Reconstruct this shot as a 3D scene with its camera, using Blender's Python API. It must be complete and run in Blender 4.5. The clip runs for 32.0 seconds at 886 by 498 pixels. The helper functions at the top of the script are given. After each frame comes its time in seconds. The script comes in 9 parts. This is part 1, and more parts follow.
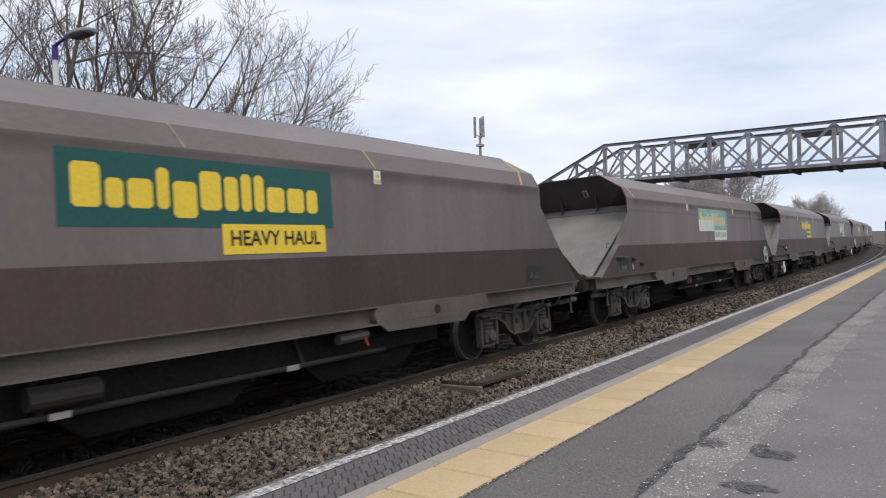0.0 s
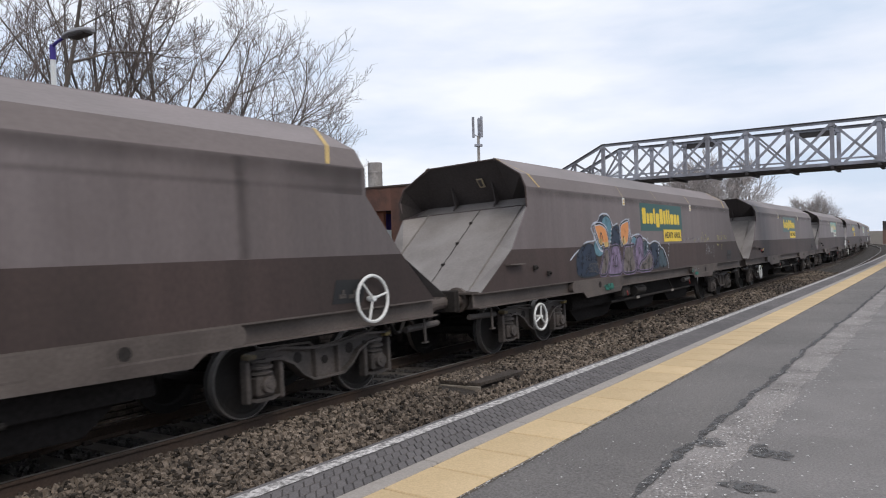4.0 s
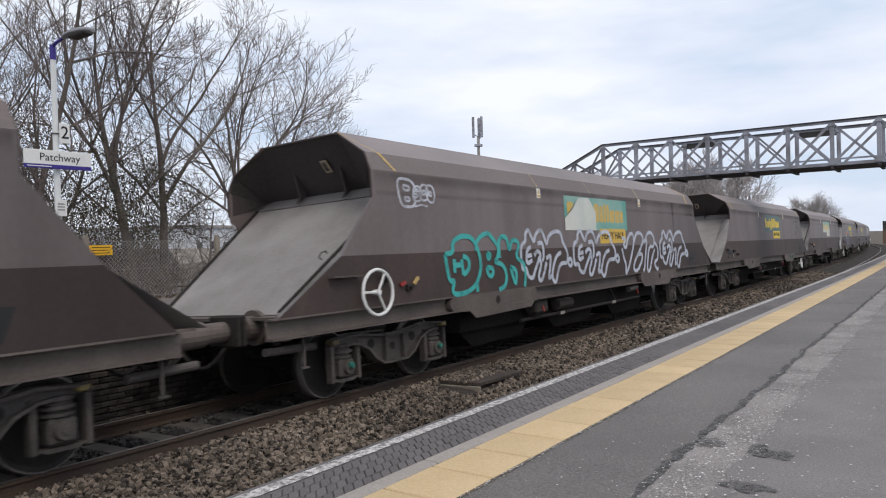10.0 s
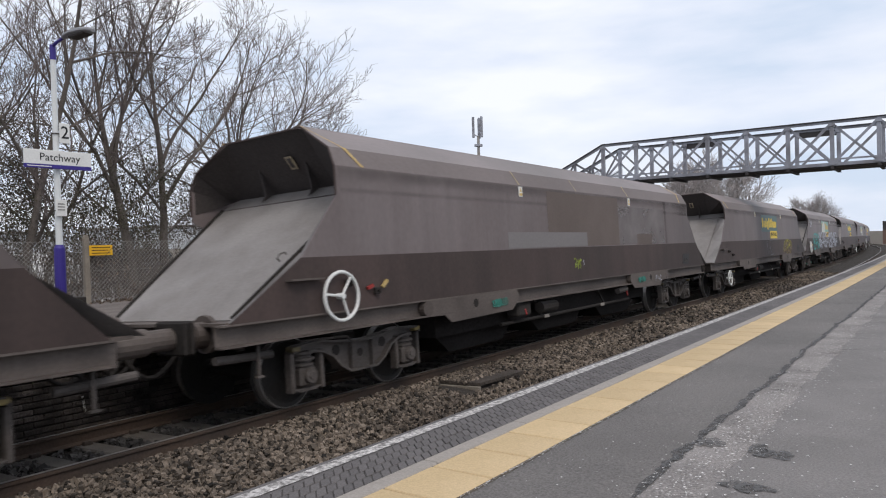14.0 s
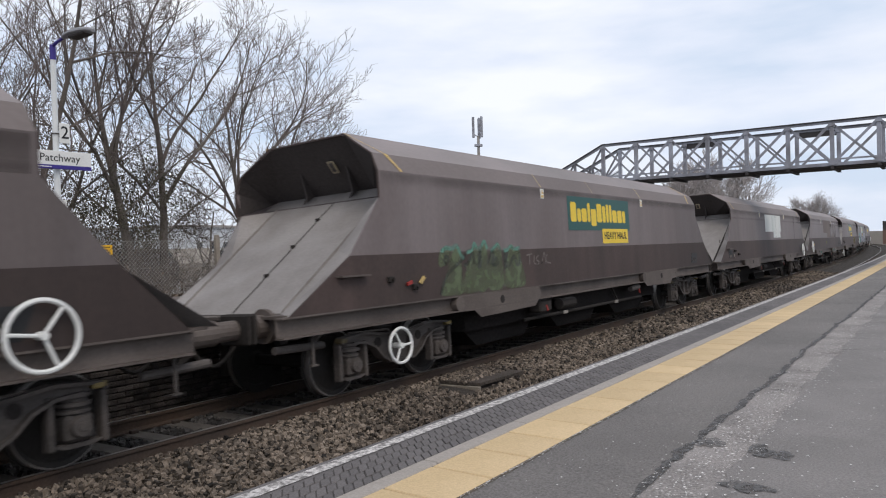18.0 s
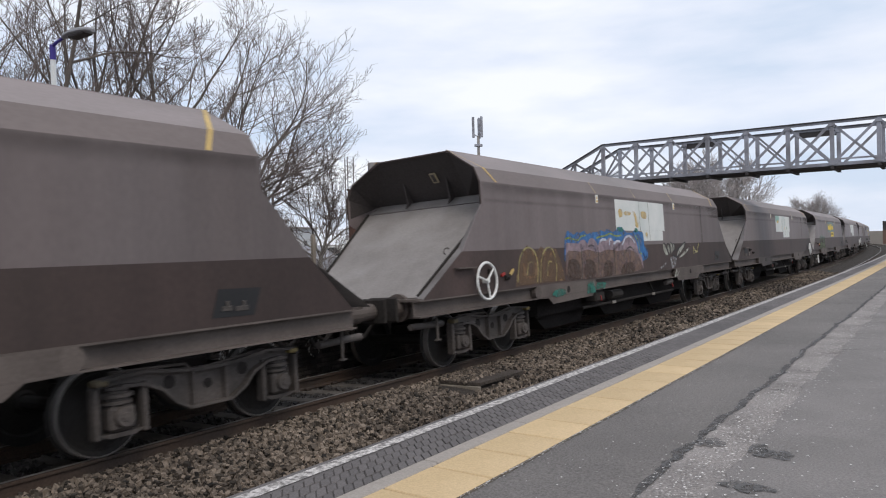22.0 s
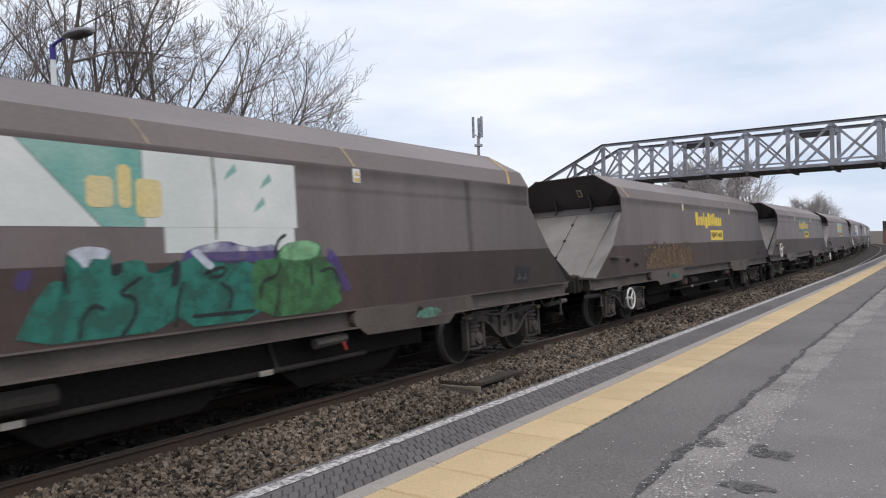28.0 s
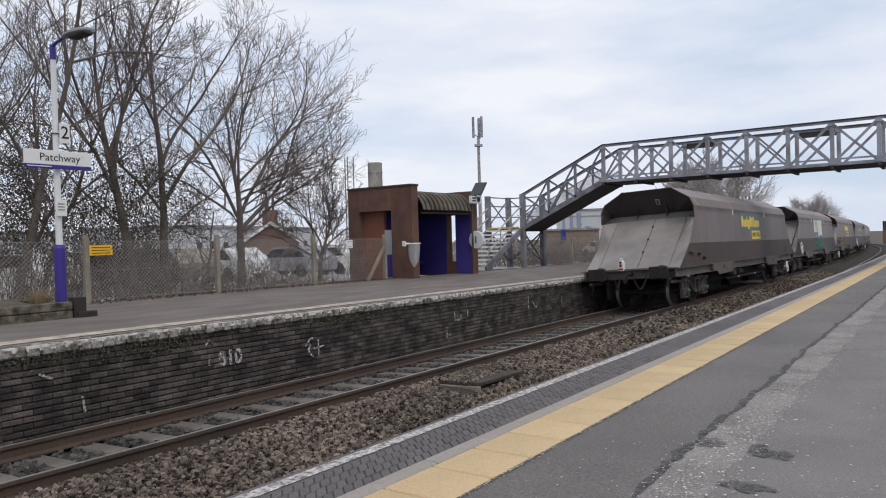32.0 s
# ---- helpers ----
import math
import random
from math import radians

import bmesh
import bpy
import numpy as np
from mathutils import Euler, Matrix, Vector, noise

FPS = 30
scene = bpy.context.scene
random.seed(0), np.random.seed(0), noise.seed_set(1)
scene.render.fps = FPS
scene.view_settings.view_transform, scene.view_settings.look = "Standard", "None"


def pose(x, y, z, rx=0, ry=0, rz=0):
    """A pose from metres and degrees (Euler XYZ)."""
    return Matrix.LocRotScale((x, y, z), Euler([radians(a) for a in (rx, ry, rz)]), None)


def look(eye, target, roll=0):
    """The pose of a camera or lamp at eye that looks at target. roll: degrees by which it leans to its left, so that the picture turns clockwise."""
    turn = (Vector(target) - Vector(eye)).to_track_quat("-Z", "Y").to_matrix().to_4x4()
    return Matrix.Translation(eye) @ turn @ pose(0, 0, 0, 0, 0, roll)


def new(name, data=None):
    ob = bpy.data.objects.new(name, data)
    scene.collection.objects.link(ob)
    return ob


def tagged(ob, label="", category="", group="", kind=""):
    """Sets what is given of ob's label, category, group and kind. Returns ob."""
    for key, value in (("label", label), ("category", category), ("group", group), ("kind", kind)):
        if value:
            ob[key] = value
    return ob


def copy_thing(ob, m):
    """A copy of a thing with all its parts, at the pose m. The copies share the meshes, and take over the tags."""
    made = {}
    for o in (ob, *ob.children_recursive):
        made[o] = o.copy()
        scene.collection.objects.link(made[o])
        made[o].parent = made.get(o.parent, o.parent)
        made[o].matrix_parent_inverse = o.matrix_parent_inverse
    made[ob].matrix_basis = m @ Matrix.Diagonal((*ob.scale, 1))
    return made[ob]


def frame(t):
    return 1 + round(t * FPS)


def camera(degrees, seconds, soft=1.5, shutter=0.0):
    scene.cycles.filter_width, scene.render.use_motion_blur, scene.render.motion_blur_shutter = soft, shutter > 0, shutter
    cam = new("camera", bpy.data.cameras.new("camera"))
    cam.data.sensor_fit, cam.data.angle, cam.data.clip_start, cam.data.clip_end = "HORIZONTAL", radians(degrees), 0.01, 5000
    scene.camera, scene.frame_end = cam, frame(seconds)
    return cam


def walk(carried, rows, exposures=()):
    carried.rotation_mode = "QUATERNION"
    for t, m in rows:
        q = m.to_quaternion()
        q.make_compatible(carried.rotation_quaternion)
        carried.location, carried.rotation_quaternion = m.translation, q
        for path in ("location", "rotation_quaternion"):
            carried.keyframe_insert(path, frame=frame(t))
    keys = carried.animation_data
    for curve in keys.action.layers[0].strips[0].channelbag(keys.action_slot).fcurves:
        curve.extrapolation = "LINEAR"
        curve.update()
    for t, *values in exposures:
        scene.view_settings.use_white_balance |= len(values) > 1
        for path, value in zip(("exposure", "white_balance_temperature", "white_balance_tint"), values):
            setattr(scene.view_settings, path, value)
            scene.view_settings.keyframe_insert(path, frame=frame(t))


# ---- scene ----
# ---------------------------------------------------------------- plan
# x runs along the line in the train's direction, y to the far platform, z up from rail level.
GRADE = -0.0079          # the line falls slightly
CANT = 0.0496            # near rail higher than far rail (radians)
K1, S0, LN = 0.00067, 17.0, 3.0
K2 = 0.0008              # extra bend further out
PITCH = 18.0             # wagon to wagon
DS = 0.5
_S = np.arange(-120, 420, DS)
_K = np.clip((_S - S0) / LN, 0, 1) * K1 + np.clip((_S - 90) / 40, 0, 1) * K2
_T = np.cumsum(_K) * DS
_X = np.cumsum(np.cos(_T)) * DS
_Y = np.cumsum(np.sin(_T)) * DS
_X -= np.interp(0, _S, _X)
_Y -= np.interp(0, _S, _Y)


def at(s, off=0.0, z=0.0):
    """Place s metres along the line, off metres to its left, z above rail level."""
    x, y, t = np.interp(s, _S, _X), np.interp(s, _S, _Y), np.interp(s, _S, _T)
    return Vector((x - math.sin(t) * off, y + math.cos(t) * off, z + GRADE * s))


def on_line(s, off=0.0, z=0.0, cant=0.0):
    """Pose of something that stands along the line at s."""
    t = float(np.interp(s, _S, _T))
    turn = Matrix.Rotation(t, 4, "Z") @ Matrix.Rotation(-math.atan(GRADE), 4, "Y") @ Matrix.Rotation(-cant, 4, "X")
    return Matrix.Translation(at(s, off, z)) @ turn


def train_s(t):
    """How far the train has come at t seconds: place of wagon 0's rear headstock."""
    ease = np.interp(t, (0, 3, 6, 10, 14, 18, 22, 25, 32), (0.1, 0.0, -0.19, -0.23, -0.13, -0.07, -0.01, 0.0, 0.0))
    return -16.05 + 9.1807 * t + 0.09172 * (t - 16) ** 2 / 2 + float(ease)


VIEW_SHIFT = {10: 0.17, 13: -0.06, 14: -0.18, 15: -0.38}   # metres each wagon is shifted to fit the camera's view


# ---------------------------------------------------------------- camera
cam = camera(63.27, 32.0, soft=1.1, shutter=0.14)
EYE = Vector((0, -7.155, 1.915))


def gaze(yaw):
    y, p = radians(yaw), radians(-0.697)
    d = Vector((math.cos(y) * math.cos(p), math.sin(y) * math.cos(p), math.sin(p)))
    return look(EYE, EYE + d * 10, -1.599)


walk(cam, [(0, gaze(35.28)), (0.6, gaze(35.28)), (1.4, gaze(35.146)), (5, gaze(35.146)), (20, gaze(35.146)), (32, gaze(35.146))],
     [(0, 0.05), (29, 0.05), (30.5, 0.0), (31.5, -0.06), (32, -0.07)])

# ---------------------------------------------------------------- light
world = bpy.data.worlds.new("overcast_sky")
scene.world = world
world.use_nodes = True
nt = world.node_tree
nt.nodes.clear()
SUN_EL, SUN_ROT = radians(38), radians(200)
out = nt.nodes.new("ShaderNodeOutputWorld")
bg = nt.nodes.new("ShaderNodeBackground")
sky = nt.nodes.new("ShaderNodeTexSky")
sky.sky_type, sky.sun_disc, sky.sun_elevation, sky.sun_rotation = "NISHITA", False, SUN_EL, SUN_ROT
sky_lift = nt.nodes.new("ShaderNodeVectorMath")
sky_lift.operation = "SCALE"
sky_lift.inputs["Scale"].default_value = 0.10
tc = nt.nodes.new("ShaderNodeTexCoord")
mp = nt.nodes.new("ShaderNodeMapping")
mp.inputs["Scale"].default_value = (1.0, 1.0, 4.2)
mp.inputs["Location"].default_value = (-0.3, 0.4, 0.3)
n1 = nt.nodes.new("ShaderNodeTexNoise")
n1.inputs["Scale"].default_value, n1.inputs["Detail"].default_value, n1.inputs["Roughness"].default_value = 2.9, 7, 0.5
r1 = nt.nodes.new("ShaderNodeValToRGB")
r1.color_ramp.elements[0].position, r1.color_ramp.elements[0].color = 0.34, (0.575, 0.665, 0.81, 1)
r1.color_ramp.elements[1].position, r1.color_ramp.elements[1].color = 0.66, (0.86, 0.88, 0.93, 1)
e = r1.color_ramp.elements.new(0.47)
e.color = (0.70, 0.755, 0.875, 1)
mix = nt.nodes.new("ShaderNodeMixRGB")
mix.inputs["Fac"].default_value = 0.06
nt.links.new(tc.outputs["Generated"], mp.inputs["Vector"])
nt.links.new(mp.outputs["Vector"], n1.inputs["Vector"])
nt.links.new(n1.outputs["Fac"], r1.inputs["Fac"])
nt.links.new(sky.outputs["Color"], sky_lift.inputs[0])
nt.links.new(r1.outputs["Color"], mix.inputs["Color1"])
nt.links.new(sky_lift.outputs["Vector"], mix.inputs["Color2"])
nt.links.new(mix.outputs["Color"], bg.inputs["Color"])
nt.links.new(bg.outputs["Background"], out.inputs["Surface"])
bg.inputs["Strength"].default_value = 1.12
sun_data = bpy.data.lights.new("sun", "SUN")
sun_data.energy, sun_data.angle, sun_data.color = 1.36, radians(28), (1.0, 0.91, 0.80)
sun = new("sun", sun_data)
sun.matrix_world = look((0, -20, 30), (12, 0, 0))


# ---------------------------------------------------------------- materials
def mat(name, col, rough=0.7, metal=0.0, scale=6.0, vary=0.25, bump=0.15, fine=60.0, stain=None, stain_amount=0.5, spec=0.4, island=0.0, stretch=(1, 1, 1), place=False, end_tone=0.0, streak=0.0):
    """Surface with broad stains, fine grain and relief, in object space at real size."""
    m = bpy.data.materials.new(name)
    m.use_nodes = True
    t = m.node_tree
    b = t.nodes["Principled BSDF"]
    b.inputs["Roughness"].default_value, b.inputs["Metallic"].default_value = rough, metal
    b.inputs["Specular IOR Level"].default_value = spec
    co = t.nodes.new("ShaderNodeTexCoord")
    ma = t.nodes.new("ShaderNodeMapping")
    ma.inputs["Scale"].default_value = stretch
    if place:
        geo = t.nodes.new("ShaderNodeNewGeometry")
        t.links.new(geo.outputs["Position"], ma.inputs["Vector"])
    else:
        t.links.new(co.outputs["Object"], ma.inputs["Vector"])
    big = t.nodes.new("ShaderNodeTexNoise")
    big.inputs["Scale"].default_value, big.inputs["Detail"].default_value = scale / 6, 5
    small = t.nodes.new("ShaderNodeTexNoise")
    small.inputs["Scale"].default_value, small.inputs["Detail"].default_value = fine, 4
    t.links.new(ma.outputs["Vector"], big.inputs["Vector"])
    if streak:
        # each panel has stains of its own
        own = t.nodes.new("ShaderNodeObjectInfo")
        shift = t.nodes.new("ShaderNodeMath")
        shift.operation = "MULTIPLY"
        shift.inputs[1].default_value = 30.0
        t.links.new(own.outputs["Random"], shift.inputs[0])
        big.noise_dimensions = "4D"
        t.links.new(shift.outputs[0], big.inputs["W"])
    t.links.new(ma.outputs["Vector"], small.inputs["Vector"])
    ramp = t.nodes.new("ShaderNodeValToRGB")
    s = stain or tuple(c * (1 - vary) for c in col)
    a = stain_amount
    lo = tuple(c * (1 - a) + d * a for c, d in zip(col, s))
    ramp.color_ramp.elements[0].position, ramp.color_ramp.elements[0].color = 0.35, (*lo, 1)
    ramp.color_ramp.elements[1].position, ramp.color_ramp.elements[1].color = 0.62, (*col, 1)
    t.links.new(big.outputs["Fac"], ramp.inputs["Fac"])
    grain = t.nodes.new("ShaderNodeMapRange")
    grain.inputs["To Min"].default_value, grain.inputs["To Max"].default_value = 1 - vary, 1 + vary
    grain.inputs["From Min"].default_value, grain.inputs["From Max"].default_value = 0.25, 0.75
    t.links.new(small.outputs["Fac"], grain.inputs["Value"])
    mul = t.nodes.new("ShaderNodeVectorMath")
    mul.operation = "SCALE"
    t.links.new(ramp.outputs["Color"], mul.inputs[0])
    t.links.new(grain.outputs["Result"], mul.inputs["Scale"])
    if streak:
        # rain-washed vertical runs of dirt
        sm = t.nodes.new("ShaderNodeMapping")
        sm.inputs["Scale"].default_value = (1.0, 1.0, 0.07)
        sn = t.nodes.new("ShaderNodeTexNoise")
        sn.inputs["Scale"].default_value, sn.inputs["Detail"].default_value = 3.2, 5
        t.links.new(co.outputs["Object"], sm.inputs["Vector"])
        t.links.new(sm.outputs["Vector"], sn.inputs["Vector"])
        sn.noise_dimensions = "4D"
        t.links.new(shift.outputs[0], sn.inputs["W"])
        run = t.nodes.new("ShaderNodeMapRange")
        run.inputs["From Min"].default_value, run.inputs["From Max"].default_value = 0.32, 0.68
        run.inputs["To Min"].default_value, run.inputs["To Max"].default_value = 1 - streak, 1 + streak * 0.6
        t.links.new(sn.outputs["Fac"], run.inputs["Value"])
        wash = t.nodes.new("ShaderNodeVectorMath")
        wash.operation = "SCALE"
        t.links.new(mul.outputs["Vector"], wash.inputs[0])
        t.links.new(run.outputs["Result"], wash.inputs["Scale"])
        mul = wash
    last = mul
    if end_tone:
        # paint grows darker towards the wagon's high-x end, with a ragged edge
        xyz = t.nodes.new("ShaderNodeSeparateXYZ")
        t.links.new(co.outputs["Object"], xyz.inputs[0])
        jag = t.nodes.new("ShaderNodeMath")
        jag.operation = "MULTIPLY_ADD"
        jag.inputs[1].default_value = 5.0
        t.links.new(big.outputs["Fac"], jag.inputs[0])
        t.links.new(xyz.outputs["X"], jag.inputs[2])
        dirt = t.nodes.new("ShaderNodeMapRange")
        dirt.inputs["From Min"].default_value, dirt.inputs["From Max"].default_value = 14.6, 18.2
        dirt.inputs["To Min"].default_value, dirt.inputs["To Max"].default_value = 1.0, 1 - end_tone
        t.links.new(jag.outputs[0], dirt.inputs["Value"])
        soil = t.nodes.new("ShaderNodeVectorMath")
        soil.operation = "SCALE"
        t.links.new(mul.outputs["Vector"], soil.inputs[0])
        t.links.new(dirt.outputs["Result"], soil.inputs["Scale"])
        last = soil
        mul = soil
    if island:
        g = t.nodes.new("ShaderNodeNewGeometry")
        oi = t.nodes.new("ShaderNodeObjectInfo")
        ad = t.nodes.new("ShaderNodeMath")
        t.links.new(g.outputs["Random Per Island"], ad.inputs[0])
        t.links.new(oi.outputs["Random"], ad.inputs[1])
        fr = t.nodes.new("ShaderNodeMath")
        fr.operation = "FRACT"
        t.links.new(ad.outputs[0], fr.inputs[0])
        mr = t.nodes.new("ShaderNodeMapRange")
        mr.inputs["To Min"].default_value, mr.inputs["To Max"].default_value = 1 - island, 1 + island
        t.links.new(fr.outputs[0], mr.inputs["Value"])
        m2 = t.nodes.new("ShaderNodeVectorMath")
        m2.operation = "SCALE"
        t.links.new(last.outputs["Vector"], m2.inputs[0])
        t.links.new(mr.outputs["Result"], m2.inputs["Scale"])
        last = m2
    t.links.new(last.outputs["Vector"], b.inputs["Base Color"])
    if bump:
        bp = t.nodes.new("ShaderNodeBump")
        bp.inputs["Strength"].default_value, bp.inputs["Distance"].default_value = bump, 0.02
        t.links.new(small.outputs["Fac"], bp.inputs["Height"])
        t.links.new(bp.outputs["Normal"], b.inputs["Normal"])
    return m


def spray(name, col, cover=0.5, soft=0.25, scale=5.0):
    """Patchy spray paint: lets the wagon's own paint through where it is thin."""
    m = mat(name, col, 0.6, 0, 8, 0.14, 0.0, 35)
    t = m.node_tree
    co = t.nodes.new("ShaderNodeTexCoord")
    nz = t.nodes.new("ShaderNodeTexNoise")
    nz.inputs["Scale"].default_value, nz.inputs["Detail"].default_value = scale, 5
    t.links.new(co.outputs["Object"], nz.inputs["Vector"])
    mr = t.nodes.new("ShaderNodeMapRange")
    mr.inputs["From Min"].default_value, mr.inputs["From Max"].default_value = 1 - cover - soft, 1 - cover + soft
    t.links.new(nz.outputs["Fac"], mr.inputs["Value"])
    t.links.new(mr.outputs["Result"], t.nodes["Principled BSDF"].inputs["Alpha"])
    return m


def soft_film(name, col, axis, lo, mid, hi, most):
    """Thin dark film, thickest along one line of the wagon and fading to both sides."""
    m = spray(name, col, 0.6, 0.35, 1.6)
    t = m.node_tree
    b = t.nodes["Principled BSDF"]
    patchy = b.inputs["Alpha"].links[0].from_socket
    co = t.nodes.new("ShaderNodeTexCoord")
    xyz = t.nodes.new("ShaderNodeSeparateXYZ")
    t.links.new(co.outputs["Object"], xyz.inputs[0])
    last = patchy
    for a, c in ((lo, mid), (hi, mid)):
        fade = t.nodes.new("ShaderNodeMapRange")
        fade.interpolation_type = "SMOOTHSTEP"
        fade.inputs["From Min"].default_value, fade.inputs["From Max"].default_value = a, c
        fade.inputs["To Max"].default_value = most ** 0.5
        t.links.new(xyz.outputs[axis], fade.inputs["Value"])
        mul = t.nodes.new("ShaderNodeMath")
        mul.operation = "MULTIPLY"
        t.links.new(last, mul.inputs[0])
        t.links.new(fade.outputs[0], mul.inputs[1])
        last = mul.outputs[0]
    t.links.new(last, b.inputs["Alpha"])
    return m


M = {}
M["steel_side"] = mat("weathered_grey_wagon_paint", (0.178, 0.149, 0.147), 0.6, 0.0, 6, 0.09, 0.02, 25, (0.138, 0.111, 0.107), 0.9, stretch=(0.8, 1, 0.45), end_tone=0.30, streak=0.13)
M["steel_low"] = mat("dirty_brown_wagon_paint", (0.069, 0.046, 0.041), 0.7, 0.0, 7, 0.16, 0.05, 30, (0.046, 0.032, 0.028), 0.9, stretch=(0.8, 1, 0.5), end_tone=0.34, streak=0.16)
# lighter wagon paint with the sky light on the flat shoulder put in
M["steel_roof"] = mat("sky_lit_shoulder_paint", (0.236, 0.199, 0.195), 0.6, 0.0, 4, 0.08, 0.02, 25, (0.165, 0.145, 0.14), 0.9, stretch=(0.5, 1, 1))
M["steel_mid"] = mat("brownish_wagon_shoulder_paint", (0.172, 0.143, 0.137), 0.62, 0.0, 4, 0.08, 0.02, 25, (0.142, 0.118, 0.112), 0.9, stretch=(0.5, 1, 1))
M["flare"] = mat("dusty_flare_steel", (0.19, 0.175, 0.168), 0.65, 0.0, 8, 0.12, 0.03, 30, (0.12, 0.107, 0.10), 0.9)
M["rod_dark"] = mat("grimy_rod_steel", (0.040, 0.035, 0.032), 0.8, 0.0, 8, 0.2, 0.05, 30, spec=0.15)
M["steel_sole"] = mat("brown_solebar_paint", (0.125, 0.102, 0.090), 0.7, 0.0, 6, 0.2, 0.06, 30, (0.072, 0.057, 0.050), 0.9, streak=0.12)
M["chute"] = mat("bare_slope_sheet_steel", (0.285, 0.263, 0.250), 0.6, 0.15, 9, 0.10, 0.03, 40, (0.185, 0.166, 0.155), 0.9, stretch=(0.8, 0.7, 0.8))
M["hood_dark"] = mat("dark_hood_steel", (0.05, 0.042, 0.040), 0.8, 0.0, 6, 0.25, 0.08, 30)
M["bogie"] = mat("grimy_cast_steel", (0.102, 0.086, 0.078), 0.75, 0.0, 10, 0.3, 0.15, 30, (0.04, 0.036, 0.034), 0.9)
M["tip_yellow"] = mat("dull_yellow_frame_paint", (0.27, 0.205, 0.075), 0.7, 0, 12, 0.3, 0.1, 40, (0.09, 0.075, 0.055), 0.95)
M["wheel"] = mat("dark_wheel_steel", (0.030, 0.027, 0.025), 0.75, 0.0, 8, 0.25, 0.1, 30)
M["under"] = mat("black_underframe_grime", (0.031, 0.027, 0.025), 0.9, 0.0, 8, 0.3, 0.1, 20, spec=0.2)
# near-black colour puts the shade under the wagon into the hoppers
M["under_shade"] = mat("underframe_shade_black", (0.027, 0.024, 0.023), 0.95, 0.0, 8, 0.3, 0.1, 20, spec=0.1)
M["knee_film"] = soft_film("dark_band_under_shoulder", (0.060, 0.047, 0.043), "Z", 2.60, 2.77, 2.84, 0.38)
M["seam_film"] = soft_film("coal_dust_along_seam", (0.062, 0.049, 0.045), "Z", 2.48, 2.53, 2.58, 0.24)
M["rib_film"] = soft_film("coal_dust_along_rib", (0.062, 0.049, 0.045), "X", 13.46, 13.58, 13.70, 0.45)
M["end_film"] = soft_film("coal_dust_at_end", (0.066, 0.052, 0.047), "X", 14.2, 15.4, 16.2, 0.45)
M["white"] = mat("white_paint", (0.72, 0.72, 0.70), 0.5, 0, 6, 0.08, 0.02, 40)
M["yellow_mark"] = mat("worn_yellow_marking", (0.60, 0.43, 0.15), 0.6, 0, 10, 0.25, 0.0, 40, (0.3, 0.22, 0.12), 0.8)
M["pale_mark"] = mat("faded_cream_marking", (0.48, 0.38, 0.20), 0.65, 0, 14, 0.3, 0.0, 40, (0.22, 0.19, 0.16), 0.9)
M["yellow_logo"] = mat("yellow_vinyl", (0.80, 0.57, 0.045), 0.5, 0, 6, 0.10, 0.0, 30)
M["green_logo"] = mat("dark_green_vinyl", (0.008, 0.080, 0.072), 0.45, 0, 6, 0.14, 0.0, 30, spec=0.4)
M["teal_logo"] = mat("faded_teal_vinyl", (0.10, 0.32, 0.27), 0.55, 0, 8, 0.16, 0.0, 30, (0.3, 0.45, 0.4), 0.8)
M["pale_logo"] = mat("pale_adhesive_residue", (0.62, 0.62, 0.57), 0.6, 0, 8, 0.08, 0.0, 30, (0.45, 0.52, 0.48), 0.7)
M["black"] = mat("black_paint", (0.015, 0.015, 0.016), 0.6, 0, 6, 0.2, 0.02, 40)
M["red"] = mat("red_paint", (0.30, 0.03, 0.025), 0.5, 0, 6, 0.1, 0.02, 40)
M["rail_top"] = mat("polished_rail_steel", (0.30, 0.28, 0.265), 0.4, 0.5, 6, 0.12, 0.02, 40)
M["rail_rust"] = mat("rusty_rail_steel", (0.072, 0.047, 0.034), 0.85, 0, 6, 0.25, 0.08, 50, (0.045, 0.035, 0.03), 0.9)
M["sleeper"] = mat("weathered_concrete_sleeper", (0.15, 0.132, 0.115), 0.85, 0, 14, 0.25, 0.1, 60, (0.085, 0.074, 0.064), 0.8, island=0.12)
M["ballast_bed"] = mat("dirty_ballast_bed", (0.036, 0.029, 0.024), 0.95, 0, 8, 0.5, 0.9, 28, (0.035, 0.03, 0.025), 0.9)
M["ballast"] = mat("brown_ballast_stone", (0.148, 0.119, 0.094), 0.9, 0, 3, 0.3, 0.3, 60, (0.083, 0.066, 0.053), 0.9, island=0.92)
M["ballast_dark"] = mat("oily_ballast_stone", (0.076, 0.068, 0.063), 0.9, 0, 3, 0.3, 0.3, 60, (0.045, 0.042, 0.04), 0.9, island=0.6)
M["asphalt_new"] = mat("dark_platform_asphalt", (0.176, 0.162, 0.153), 0.85, 0, 5, 0.36, 0.7, 85, (0.128, 0.118, 0.112), 0.9)
M["asphalt_old"] = mat("worn_light_platform_asphalt", (0.292, 0.267, 0.253), 0.85, 0, 16, 0.40, 0.9, 75, (0.195, 0.178, 0.169), 0.9)
M["asphalt_mid"] = mat("smooth_grey_platform_asphalt", (0.208, 0.192, 0.184), 0.8, 0, 8, 0.22, 0.6, 90, (0.160, 0.148, 0.141), 0.9)
M["asphalt_far"] = mat("far_platform_asphalt", (0.178, 0.152, 0.137), 0.85, 0, 9, 0.22, 0.3, 70, (0.118, 0.099, 0.089), 0.95, stretch=(0.5, 1.3, 1))
